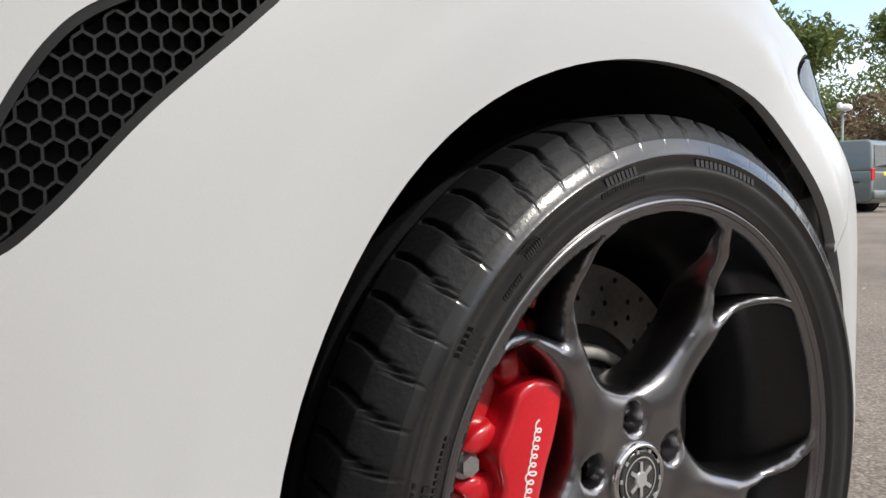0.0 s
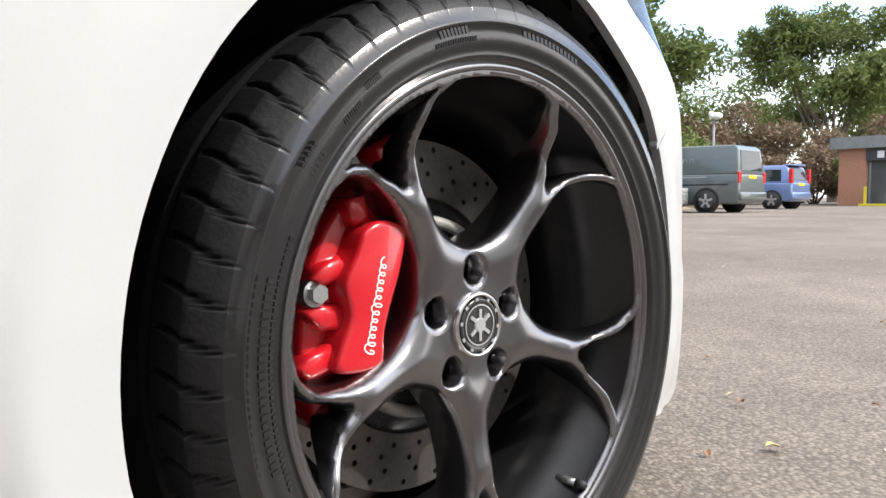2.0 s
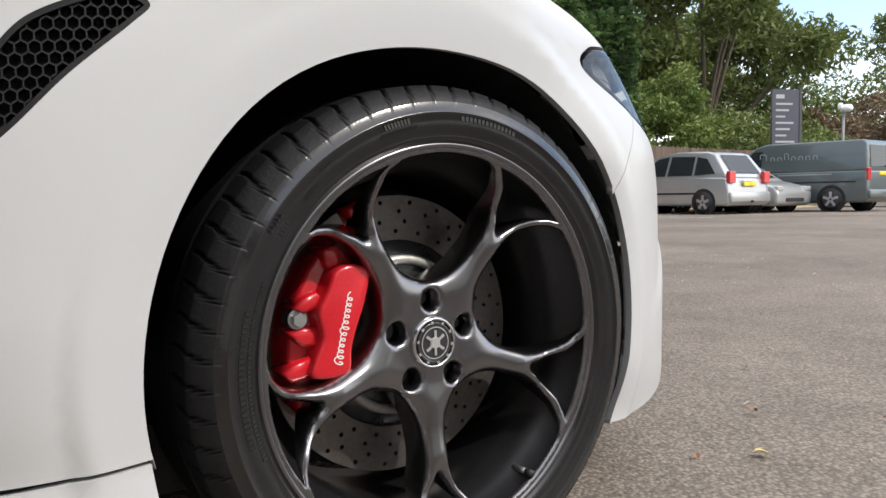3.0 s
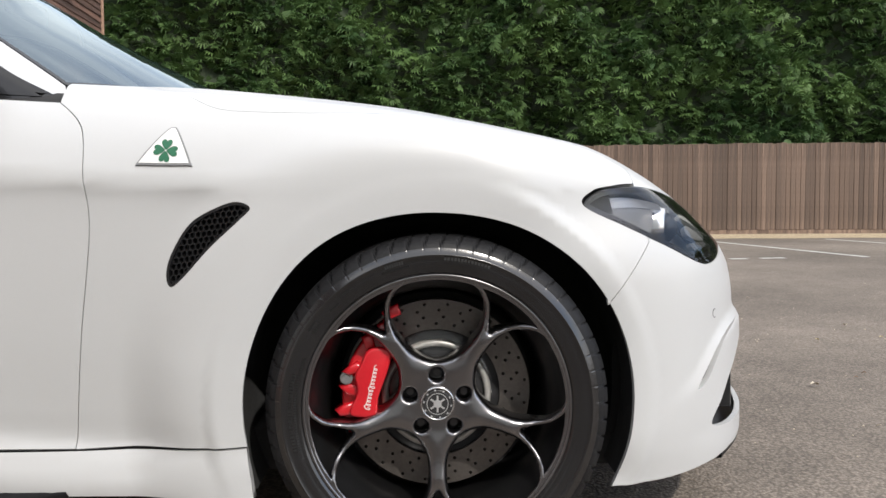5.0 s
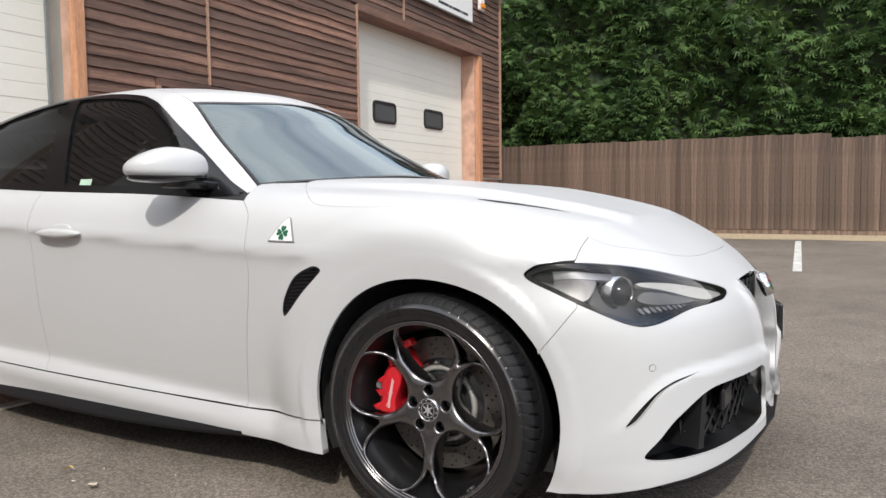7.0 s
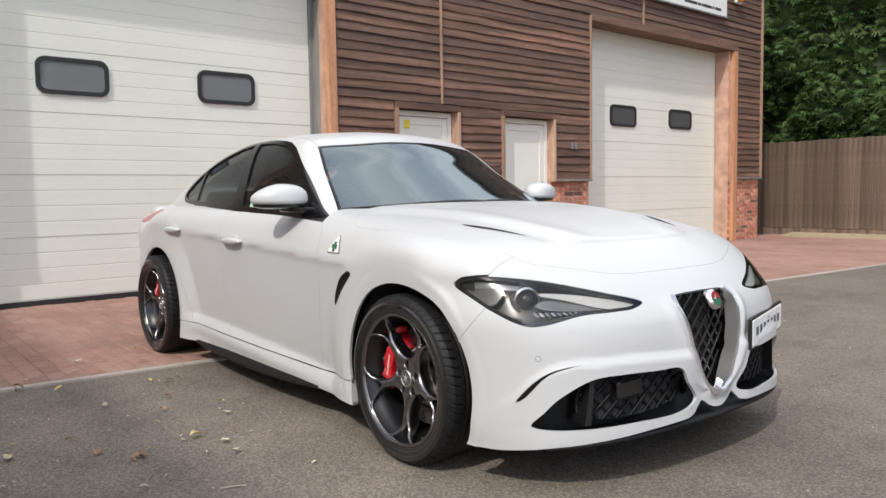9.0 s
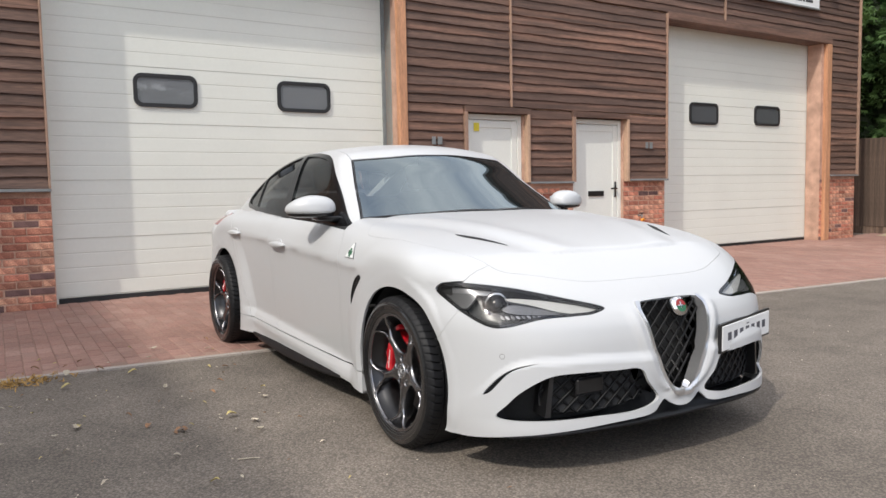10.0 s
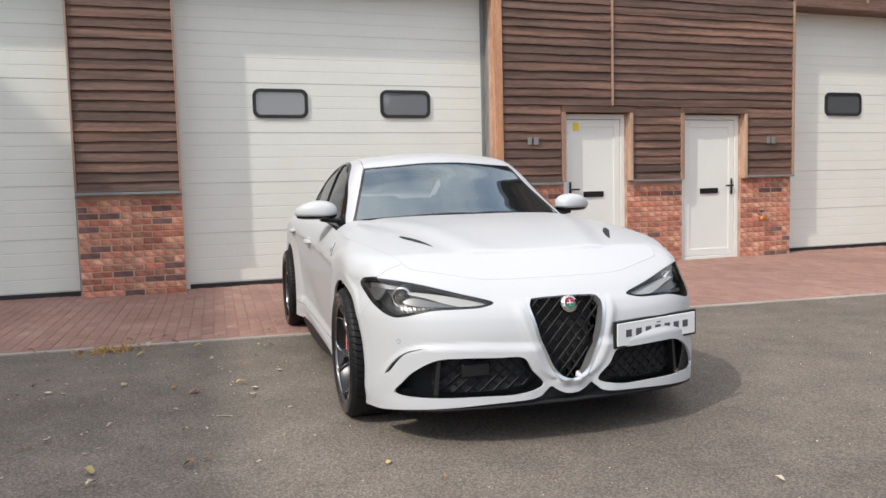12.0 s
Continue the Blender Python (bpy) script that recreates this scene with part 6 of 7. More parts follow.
    for a, b, t in (((-.0018, -.0165), (.0018, .0165), 0), ((-.0018, -.0165), (.0018, .0165), 55), ((-.0018, -.0165), (.0018, .0165), -55)):
        v = add_box(bm, (a[0], -.0890, a[1]), (b[0], -.0880, b[1]))
        bmesh.ops.rotate(bm, verts=v, cent=(0, 0, 0), matrix=Matrix.Rotation(radians(t), 3, "Y"))
    bmesh.ops.create_cone(bm, cap_ends=True, segments=20, radius1=.008, radius2=.007, depth=.0016, matrix=Matrix.Translation((0, -.0886, 0)) @ Matrix.Rotation(radians(90), 4, "X"))
    tagged(part("cap_emblem", bm, M_SILVER, w, "plain silver shapes of an emblem", smooth=False), kind="stuff")
    bm = bmesh.new()
    for i in range(10):
        t = 36 * i + 8
        v = add_box(bm, (.0255, -.0887, -.0018), (.0285, -.0878, .0018))
        bmesh.ops.rotate(bm, verts=v, cent=(0, 0, 0), matrix=Matrix.Rotation(radians(t), 3, "Y"))
    tagged(part("cap_print", bm, M_SILVER, w, smooth=False), kind="stuff")
    # bolts deep in their holes
    for i in range(5):
        x, z = polar(.056, 90 + 72 * i)
        bm = bmesh.new()
        bmesh.ops.create_cone(bm, cap_ends=True, segments=6, radius1=.0085, radius2=.008, depth=.014, matrix=Matrix.Translation((x, -.050, z)) @ Matrix.Rotation(radians(90), 4, "X"))
        part("wheel_bolt", bm, M_CAP, w, smooth=False)
    spin([(.0, .046), (.075, .046), (.080, .036), (.082, .01)], 40, M_CAP, "hub", w)
    # disc with drilled holes
    pts = []
    for i in range(24):
        for j, r in enumerate((.144, .158, .172, .185)):
            pts.append((r, 15 * i + 6.5 * j + (3 if j % 2 else 0)))
    outer = np.array([polar(.194, t) for t in np.linspace(0, 360, 110, endpoint=False)])
    hs = [np.array([polar(.132, t) for t in np.linspace(0, 360, 72, endpoint=False)])]
    hs += [np.array([(polar(r, t)[0] + .0034 * math.cos(q), polar(r, t)[1] + .0034 * math.sin(q)) for q in np.linspace(0, 2 * math.pi, 8, endpoint=False)]) for r, t in pts]
    uv, fs = fill(outer, hs, 0.014)
    p = np.stack([uv[:, 0], np.full(len(uv), 0.006), uv[:, 1]], 1)
    e = rims(fs)
    ids = sorted({i for x in e for i in x})
    to = {i: len(p) + j for j, i in enumerate(ids)}
    bk = p[ids].copy()
    bk[:, 1] = 0.036
    p = np.concatenate([p, bk])
    put("brake_disc", mesh_of("brake_disc", p, [tuple(t) for t in fs] + [(b, a_, to[a_], to[b]) for a_, b in e], M_DISC, smooth=False), w, "drilled brown-grey steel brake disc")
    spin([(.060, .004), (.098, .004), (.118, -.004), (.134, -.012)], 60, M_CAP, "disc_hat", w, "dark hat of the brake disc")
    spin([(.098, .006), (.100, .012), (.110, .012), (.113, .0)], 60, M_BELL, "disc_bell", w, "pale alloy disc bell")
    # back plate
    spin([(.0, -.07), (.205, -.07)], 40, M_LINER, "dust_shield", w)
    # caliper: rear of the disc
    def sector(r0, r1, a0, a1, n=14, wob=0.0):
        o = [polar(r1 + wob * math.sin(i * 1.3), a0 + (a1 - a0) * i / n) for i in range(n + 1)]
        return o + [polar(r0, a1 - (a1 - a0) * i / n) for i in range(n + 1)]
    solid("caliper", sector(.122, .190, 124, 206), -.048, .05, M_CALIPER, w, .006, "glossy red brake caliper")
    body = run([(-.090, .098), (-.104, .108), (-.122, .110), (-.139, .102), (-.149, .080), (-.162, .054), (-.157, .024), (-.168, -.004), (-.170, -.025), (-.123, -.026), (-.117, .006), (-.108, .034), (-.098, .060)], 0.010, closed=True)
    solid("caliper_bridge", body, -.080, -.03, M_CALIPER, w, .006, seg=3)
    for rib in ([(-.190, .060), (-.158, .080), (-.142, .062), (-.172, .052)], [(-.195, .032), (-.152, .036), (-.152, .010), (-.178, .012)], [(-.204, -.016), (-.165, .0), (-.165, -.026), (-.192, -.030)], [(-.150, .128), (-.128, .134), (-.122, .108), (-.140, .104)]):
        solid("caliper_rib", rib, -.066, -.02, M_CALIPER, w, .006)
    solid("caliper_end", sector(.186, .208, 112, 122, 4), -.060, -.02, M_CALIPER, w, .005)
    bm = bmesh.new()
    bx_, bz_ = -.180, .046
    bmesh.ops.create_cone(bm, cap_ends=True, segments=24, radius1=.0125, radius2=.0125, depth=.020, matrix=Matrix.Translation((bx_, -.048, bz_)) @ Matrix.Rotation(radians(90), 4, "X"))
    bmesh.ops.create_cone(bm, cap_ends=True, segments=6, radius1=.0095, radius2=.0090, depth=.010, matrix=Matrix.Translation((bx_, -.061, bz_)) @ Matrix.Rotation(radians(90), 4, "X"))
    part("caliper_bolt", bm, M_BOLT, w, "zinc-plated caliper bolt", smooth=False)
    # white flourish in place of a script
    t_ = np.linspace(0, 1, 240)
    up_ = 0.0045 + 0.0034 * np.sin(t_ * 12.0 * 2 * math.pi) * (1 + 0.9 * np.exp(-((t_ - 0.06) / 0.06) ** 2) + 0.8 * np.exp(-((t_ - 0.5) / 0.05) ** 2))
    al_ = 0.086 * t_ + 0.0032 * np.cos(t_ * 12.0 * 2 * math.pi)
    bm = bmesh.new()
    q_ = np.stack([up_, al_], 1)
    dq = np.gradient(q_, axis=0)
    nq = np.stack([-dq[:, 1], dq[:, 0]], 1) / np.linalg.norm(dq, axis=1)[:, None] * 0.0007
    rows = [[bm.verts.new((*(p0 + e0 * k0),)[:1] + (yy,) + (*(p0 + e0 * k0),)[1:]) for k0, yy in ((-1, -.0797), (-1, -.0806), (1, -.0806), (1, -.0797))] for p0, e0 in zip(q_, nq)]
    for r0_, r1_ in zip(rows[:-1], rows[1:]):
        for k in range(3):
            bm.faces.new((r0_[k], r1_[k], r1_[k + 1], r0_[k + 1]))
    me_m = Matrix.Translation((-.1425, 0, -.010)) @ Matrix.Rotation(radians(12.5), 4, "Y")
    for q in bm.verts:
        q.co = me_m @ q.co
    bmesh.ops.recalc_face_normals(bm, faces=bm.faces)
    tagged(part("caliper_flourish", bm, M_WHITE, w, "white flowing line of paint", smooth=False), kind="stuff")
    # valve
    bm = bmesh.new()
    vx, vz = .140, -.198
    bmesh.ops.create_cone(bm, cap_ends=True, segments=16, radius1=.0045, radius2=.0045, depth=.030, matrix=Matrix.Translation((vx, -.096, vz)) @ Matrix.Rotation(radians(90), 4, "X"))
    part("valve", bm, M_BOLT, w, "tyre valve with black cap")
    bm = bmesh.new()
    bmesh.ops.create_cone(bm, cap_ends=True, segments=16, radius1=.0055, radius2=.005, depth=.012, matrix=Matrix.Translation((vx, -.114, vz)) @ Matrix.Rotation(radians(90), 4, "X"))
    tagged(part("valve_cap", bm, M_BLACK, w), "black valve cap")
    return w


front = build_wheel(0.245)
front.matrix_basis = pose(0, -0.788, HUB)
copy_thing(front, pose(0, 0.788, HUB, 0, 0, 180))
rear = build_wheel(0.270)
rear.matrix_basis = pose(AXLE, -0.805, HUB, 0, 30, 0)
copy_thing(rear, pose(AXLE, 0.805, HUB, 0, 30, 180))


# ---- parked vehicles along the fence ----
M_V_SILVER = mat("silver_car_paint", (0.46, 0.47, 0.47), 0.3, 0.55, vary=0.03, scale=3, fine=300, coat=0.8)
M_V_GREY = mat("grey_green_van_paint", (0.105, 0.125, 0.125), 0.35, 0.3, vary=0.04, scale=3, fine=300, coat=0.7)
M_V_BLUE = mat("blue_car_paint", (0.16, 0.23, 0.42), 0.3, 0.4, vary=0.04, scale=3, fine=300, coat=0.8)
M_V_GLASS = glass("car_glass", (0.03, 0.035, 0.038), 0.08)
M_V_RED = mat("tail_lamp_red", (0.50, 0.02, 0.02), 0.25, vary=0.05, scale=10, fine=90, coat=0.5)
M_PLATE = mat("yellow_rear_plate", (0.75, 0.56, 0.03), 0.5, vary=0.05, scale=10, fine=90)
M_V_LAMP = mat("clear_head_lamp", (0.6, 0.6, 0.6), 0.15, 0.4, vary=0.08, scale=10, fine=90)


def hull(name, outline, half_w, mt, parent, tuck=None, bevel=0.05, label=""):
    """A body from its (x, z) outline; tuck(z) narrows it with height."""
    bm = bmesh.new()
    n = len(outline)
    rows = []
    for k in (-1, -0.86, 0, 0.86, 1):
        rows.append([bm.verts.new((x * (1 - 0.025 * (abs(k) > 0.9)), k * half_w * (tuck(z) if tuck else 1), z)) for x, z in outline])
    for a, b in zip(rows[:-1], rows[1:]):
        for i in range(n):
            bm.faces.new((a[i], b[i], b[(i + 1) % n], a[(i + 1) % n]))
    bm.faces.new(rows[0])
    bm.faces.new(rows[-1][::-1])
    bmesh.ops.recalc_face_normals(bm, faces=bm.faces)
    es = [e for e in bm.edges if e.calc_face_angle(0) > 0.7]
    if bevel:
        bmesh.ops.bevel(bm, geom=es, offset=bevel, segments=3, affect="EDGES", profile=0.5)
    return part(name, bm, mt, parent, label)


def pane_quad(name, pts, mt, parent, label=""):
    """A thin pane through corner points."""
    bm = bmesh.new()
    p = [Vector(q) for q in pts]
    n = (p[1] - p[0]).cross(p[2] - p[0]).normalized() * 0.006
    a = [bm.verts.new(q - n) for q in p]
    b = [bm.verts.new(q + n) for q in p]
    bm.faces.new(a)
    bm.faces.new(b[::-1])
    k = len(p)
    for i in range(k):
        bm.faces.new((a[i], b[i], b[(i + 1) % k], a[(i + 1) % k]))
    bmesh.ops.recalc_face_normals(bm, faces=bm.faces)
    return part(name, bm, mt, parent, label, smooth=False)


def road_wheel(parent, x, y, r, w=0.2):
    bm = bmesh.new()
    m = Matrix.Translation((x, y, r)) @ Matrix.Rotation(radians(90), 4, "X")
    bmesh.ops.create_cone(bm, cap_ends=True, segments=32, radius1=r, radius2=r, depth=w, matrix=m)
    bmesh.ops.bevel(bm, geom=[e for e in bm.edges if e.calc_face_angle(0) > 0.7], offset=0.03, segments=2, affect="EDGES")
    wh = part("wheel", bm, M_BLACK, parent, "black tyre with silver wheel")
    s = 1 if y > 0 else -1
    bm = bmesh.new()
    bmesh.ops.create_cone(bm, cap_ends=True, segments=28, radius1=r * 0.64, radius2=r * 0.64, depth=0.012, matrix=Matrix.Translation((x, y + s * w / 2, r)) @ Matrix.Rotation(radians(90), 4, "X"))
    part("rim", bm, M_LAMP_DARK, wh, smooth=False)
    for i in range(5):
        bm = bmesh.new()
        v = add_box(bm, (-0.035, -0.012, 0.03), (0.035, 0.012, r * 0.62))
        bmesh.ops.rotate(bm, verts=v, cent=(0, 0, 0), matrix=Matrix.Rotation(radians(72 * i), 3, "Y"))
        bmesh.ops.translate(bm, verts=v, vec=(x, y + s * (w / 2 + 0.004), r))
        part("spoke", bm, M_V_SILVER, wh, smooth=False)


def vehicle(name, label, category, L, W, H, belt, lower_o, upper_o, paint, m, wheels, r, side_panes, tail, nose=False):
    v = empty(name, label, category, m)
    hull("body", lower_o, W / 2, paint, v, bevel=0.06)
    top = lambda z: 1 - 0.17 * max(0, (z - belt) / (H - belt))
    hull("cabin_shell", upper_o, W / 2 * 0.985, paint, v, top, 0.05)

    def at(x, z, s, out=0.012):
        return (x, s * (W / 2 * 0.985 * top(z) + out), z)
    for s in (-1, 1):
        for q in side_panes:
            pane_quad("side_window", [at(x, z, s) for x, z in q], M_V_GLASS, v)
        for x in wheels:
            bm = bmesh.new()
            bmesh.ops.create_cone(bm, cap_ends=True, segments=36, radius1=r * 1.16, radius2=r * 1.16, depth=0.02, matrix=Matrix.Translation((x, s * (W / 2 + 0.004), r)) @ Matrix.Rotation(radians(90), 4, "X"))
            part("wheel_arch", bm, M_LINER, v, smooth=False)
            road_wheel(v, x, s * (W / 2 - 0.07), r)
    for y0, y1, z0, z1, x0, x1, mt_, nm in tail:
        for s in (-1, 1):
            boxed(nm, (x0, min(s * y0, s * y1), z0), (x1, max(s * y0, s * y1), z1), mt_, v, 0.015)
    return v


# silver people carrier, tail towards the yard
lo_ = [(0.0, 0.28), (0.02, 0.62), (0.08, 0.95), (1.2, 0.98), (2.9, 0.98), (3.75, 0.90), (4.2, 0.68), (4.27, 0.35), (4.1, 0.22), (0.1, 0.22)]
up_ = [(0.06, 0.93), (0.16, 1.10), (0.52, 1.56), (0.75, 1.63), (1.7, 1.66), (2.35, 1.58), (3.35, 1.02), (3.5, 0.93)]
panes = [[(0.42, 1.05), (0.72, 1.44), (1.02, 1.50), (1.06, 1.02)], [(1.14, 1.02), (1.10, 1.51), (1.85, 1.54), (1.93, 1.02)], [(2.02, 1.02), (1.94, 1.54), (2.3, 1.49), (3.0, 1.06), (3.02, 1.02)]]
MV = Matrix.Translation((17.26, 9.78, 0)) @ Matrix.Rotation(radians(88.8), 4, "Z")
mpv = vehicle("people_carrier", "silver people carrier parked against the fence", "car", 4.27, 1.75, 1.65, 0.95, lo_, up_, M_V_SILVER, MV, (0.75, 3.45), 0.31, panes,
              [(0.60, 0.86, 0.80, 1.10, -0.02, 0.10, M_V_RED, "tail_light"), (-0.26, 0.0, 0.72, 0.83, -0.025, 0.02, M_PLATE, "plate_half")])
pane_quad("rear_window", [(0.115, -0.62, 1.06), (0.115, 0.62, 1.06), (0.49, 0.55, 1.54), (0.49, -0.55, 1.54)], M_V_GLASS, mpv)
boxed("rear_bumper", (-0.07, -0.85, 0.30), (0.12, 0.85, 0.58), M_V_SILVER, mpv, 0.05, seg=2, smooth=True)
boxed("tow_bar", (-0.12, -0.03, 0.30), (-0.02, 0.03, 0.36), M_BLACK, mpv, 0.01)
boxed("boot_trim", (-0.012, -0.30, 0.85), (0.03, 0.30, 0.885), M_CHROME, mpv, 0.01)
for s in (-1, 1):
    boxed("side_strip", (1.0, s * 0.875 - 0.012, 0.52), (3.0, s * 0.875 + 0.012, 0.57), M_V_GLASS, mpv, 0.005)
    boxed("door_handle", (1.75, s * 0.875 - 0.015, 0.86), (1.92, s * 0.875 + 0.018, 0.89), M_V_SILVER, mpv, 0.006)
# small silver hatchback, nose towards the yard
lo_ = [(0.0, 0.25), (-0.02, 0.55), (0.10, 0.70), (0.9, 0.90), (3.6, 0.98), (3.85, 0.9), (3.9, 0.3), (3.7, 0.2), (0.15, 0.18)]
up_ = [(0.80, 0.86), (1.7, 1.38), (2.2, 1.44), (3.2, 1.38), (3.75, 0.95), (3.6, 0.9)]
panes = [[(1.3, 0.97), (1.82, 1.32), (2.3, 1.36), (2.35, 0.97)], [(2.45, 0.97), (2.4, 1.36), (3.05, 1.30), (3.35, 0.99)]]
MV = Matrix.Translation((19.24, 9.70, 0)) @ Matrix.Rotation(radians(88.8), 4, "Z")
hb = vehicle("hatchback", "small silver hatchback parked nose out", "car", 3.9, 1.66, 1.44, 0.92, lo_, up_, M_V_SILVER, MV, (0.75, 3.1), 0.29, panes,
             [(0.52, 0.80, 0.60, 0.72, -0.01, 0.22, M_V_LAMP, "head_light")])
boxed("lower_grille", (-0.03, -0.42, 0.30), (0.05, 0.42, 0.40), M_BLACK, hb, 0.01)
pane_quad("windscreen", [(0.95, -0.66, 0.94), (0.95, 0.66, 0.94), (1.66, 0.56, 1.37), (1.66, -0.56, 1.37)], M_V_GLASS, hb)
# grey panel van, tail towards the yard
lo_ = [(0.0, 0.32), (0.0, 1.12), (3.6, 1.12), (4.45, 1.02), (4.85, 0.80), (4.9, 0.4), (4.75, 0.25), (0.15, 0.25)]
up_ = [(0.01, 1.10), (0.10, 1.86), (0.22, 1.95), (3.0, 1.97), (3.35, 1.88), (4.25, 1.12)]
panes = [[(3.05, 1.18), (3.05, 1.76), (3.32, 1.76), (3.95, 1.20), (3.95, 1.18)]]
MV = Matrix.Translation((21.32, 8.36, 0)) @ Matrix.Rotation(radians(91.8), 4, "Z")
van = vehicle("panel_van", "dark grey panel van with pale lettering", "van", 4.9, 1.90, 1.97, 1.1, lo_, up_, M_V_GREY, MV, (0.95, 3.95), 0.34, panes,
              [(0.78, 0.94, 0.86, 1.18, -0.02, 0.06, M_V_RED, "tail_light"), (-0.26, 0.0, 0.98, 1.09, -0.02, 0.02, M_PLATE, "plate_half")])
pane_quad("rear_window", [(0.02, -0.72, 1.22), (0.02, 0.72, 1.22), (0.085, 0.66, 1.80), (0.085, -0.66, 1.80)], M_V_GLASS, van)
boxed("rear_bumper", (-0.08, -0.92, 0.36), (0.12, 0.92, 0.60), M_V_GREY, van, 0.05, seg=2, smooth=True)
M_PALE = mat("pale_vinyl_print", (0.34, 0.36, 0.36), 0.5, vary=0.05)
x = 3.0
for k in range(8):
    w_ = 0.16 if k else 0.24
    z1 = 1.68 if k in (0, 3) else 1.58
    bm = bmesh.new()
    for s in (1, -1):
        yy = 0.95 * 0.985 * 0.90
        ring_prism(bm, [(px, pz) for px, pz in rounded_rect(w_ * 0.86, z1 - 1.42, 0.05, 3)], [(px, pz) for px, pz in rounded_rect(w_ * 0.86 - 0.05, z1 - 1.42 - 0.05, 0.03, 3)], -0.004, 0.004)
        break
    part("van_print", bm, M_PALE, van, "pale plain shape of vinyl print", smooth=False, m=Matrix.Translation((x, 0.872, (1.42 + z1) / 2)) @ Matrix.Rotation(radians(-10), 4, "X") @ Matrix.Rotation(radians(90), 4, "Z"))
    x -= w_ + 0.05
boxed("body_strip", (0.3, 0.945, 0.80), (3.8, 0.965, 0.84), M_BLACK, van, 0.005)
boxed("small_print", (0.95, 0.945, 1.02), (2.5, 0.957, 1.05), M_PALE, van)
# blue estate, tail towards the yard
lo_ = [(0.0, 0.38), (0.0, 0.98), (3.0, 1.0), (3.9, 0.95), (4.1, 0.75), (4.12, 0.4), (3.95, 0.28), (0.12, 0.28)]
up_ = [(0.02, 0.95), (0.22, 1.55), (0.4, 1.62), (2.0, 1.63), (2.35, 1.55), (3.2, 0.98)]
panes = [[(0.40, 1.04), (0.45, 1.46), (1.05, 1.48), (1.05, 1.04)], [(1.12, 1.04), (1.12, 1.48), (1.75, 1.48), (1.75, 1.04)], [(1.82, 1.04), (1.82, 1.48), (2.28, 1.46), (2.85, 1.06)]]
MV = Matrix.Translation((28.71, 9.80, 0)) @ Matrix.Rotation(radians(88.8), 4, "Z")
suv = vehicle("estate_car", "pale blue estate car parked by the far trees", "car", 4.1, 1.70, 1.63, 0.98, lo_, up_, M_V_BLUE, MV, (0.72, 3.2), 0.33, panes,
              [(0.70, 0.85, 0.95, 1.48, -0.015, 0.12, M_V_RED, "tail_light"), (-0.26, 0.0, 0.85, 0.96, -0.02, 0.02, M_PLATE, "plate_half")])
pane_quad("rear_window", [(0.045, -0.62, 1.08), (0.045, 0.62, 1.08), (0.20, 0.55, 1.5), (0.20, -0.55, 1.5)], M_V_GLASS, suv)
boxed("rear_bumper", (-0.06, -0.84, 0.36), (0.12, 0.84, 0.62), M_V_BLUE, suv, 0.05, seg=2, smooth=True)
boxed("roof_spoiler", (0.10, -0.6, 1.60), (0.45, 0.6, 1.66), M_V_BLUE, suv, 0.02)

# ---- shop at the far side, sign, lamp ----
shop = empty("shop_building", "low brick shop with dark glazing and fascia", "building", Matrix.Translation((40.70, 12.58, 0)) @ Matrix.Rotation(radians(-98.2), 4, "Z") @ Matrix.Diagonal((1, -1, 0.94, 1)))
boxed("wall", (0, -6, 0), (1.35, 0, 3.0), mat("shop_brick", (0.40, 0.20, 0.13), 0.85, vary=0.2, scale=5, fine=14, bump=0.2, stretch=(2, 2, 6)), shop)
boxed("shop_front", (1.35, -6, 0), (14, -0.25, 3.0), M_WINDOW_DARK, shop, label="dark glazed shop front")
boxed("back_wall", (1.35, -6.3, 0), (14, -5.9, 3.0), M_BRICK, shop)
boxed("fascia", (-0.3, -6.2, 3.0), (14, 0.35, 3.62), M_GREY_METAL, shop, label="dark grey roof fascia")
sg = boxed("name_board", (1.35, 0.0, 2.35), (14, 0.08, 2.98), M_INK, shop, label="black name board with white print")
for k in range(9):
    boxed("print_bar", (1.9 + 0.48 * k, 0.08, 2.48), (2.22 + 0.48 * k, 0.095, 2.84), M_WHITE, sg)
for k in range(3):
    boxed("yellow_post", (1.45 + 2.2 * k, 0.3, 0), (1.57 + 2.2 * k, 0.42, 1.0), M_YELLOW, shop, 0.02)
for k in range(4):
    boxed("mullion", (1.4 + 2.4 * k, -0.25, 0), (1.48 + 2.4 * k, -0.18, 2.4), M_GREY_METAL, shop)
boxed("yellow_kerb", (1.4, 0.6, 0), (14, 0.8, 0.12), M_YELLOW, shop)

sgn = empty("sign_tower", "tall dark business park sign with pale print", "sign", Matrix.Translation((27.28, 14.74, 0)) @ Matrix.Rotation(radians(-25), 4, "Z"))
boxed("sign_panel", (-0.6, -0.05, 0.4), (0.55, 0.05, 4.5), mat("dark_blue_sign", (0.05, 0.055, 0.075), 0.5, vary=0.06), sgn)
boxed("sign_post", (0.55, -0.07, 0), (0.65, 0.07, 4.55), M_INK, sgn)
for k in range(12):
    boxed("print_line", (-0.45, -0.06, 4.15 - 0.24 * k), (-0.45 + 0.35 + 0.5 * ((k * 37) % 10) / 10, -0.05, 4.22 - 0.24 * k + (0.08 if k == 0 else 0)), M_PALE, sgn)
lamp = empty("camera_post", "grey post with a white security camera head", "post", Matrix.Translation((31.16, 14.51, 0)))
bm = bmesh.new()
bmesh.ops.create_cone(bm, cap_ends=True, segments=16, radius1=0.07, radius2=0.05, depth=3.9, matrix=Matrix.Translation((0, 0, 1.95)))
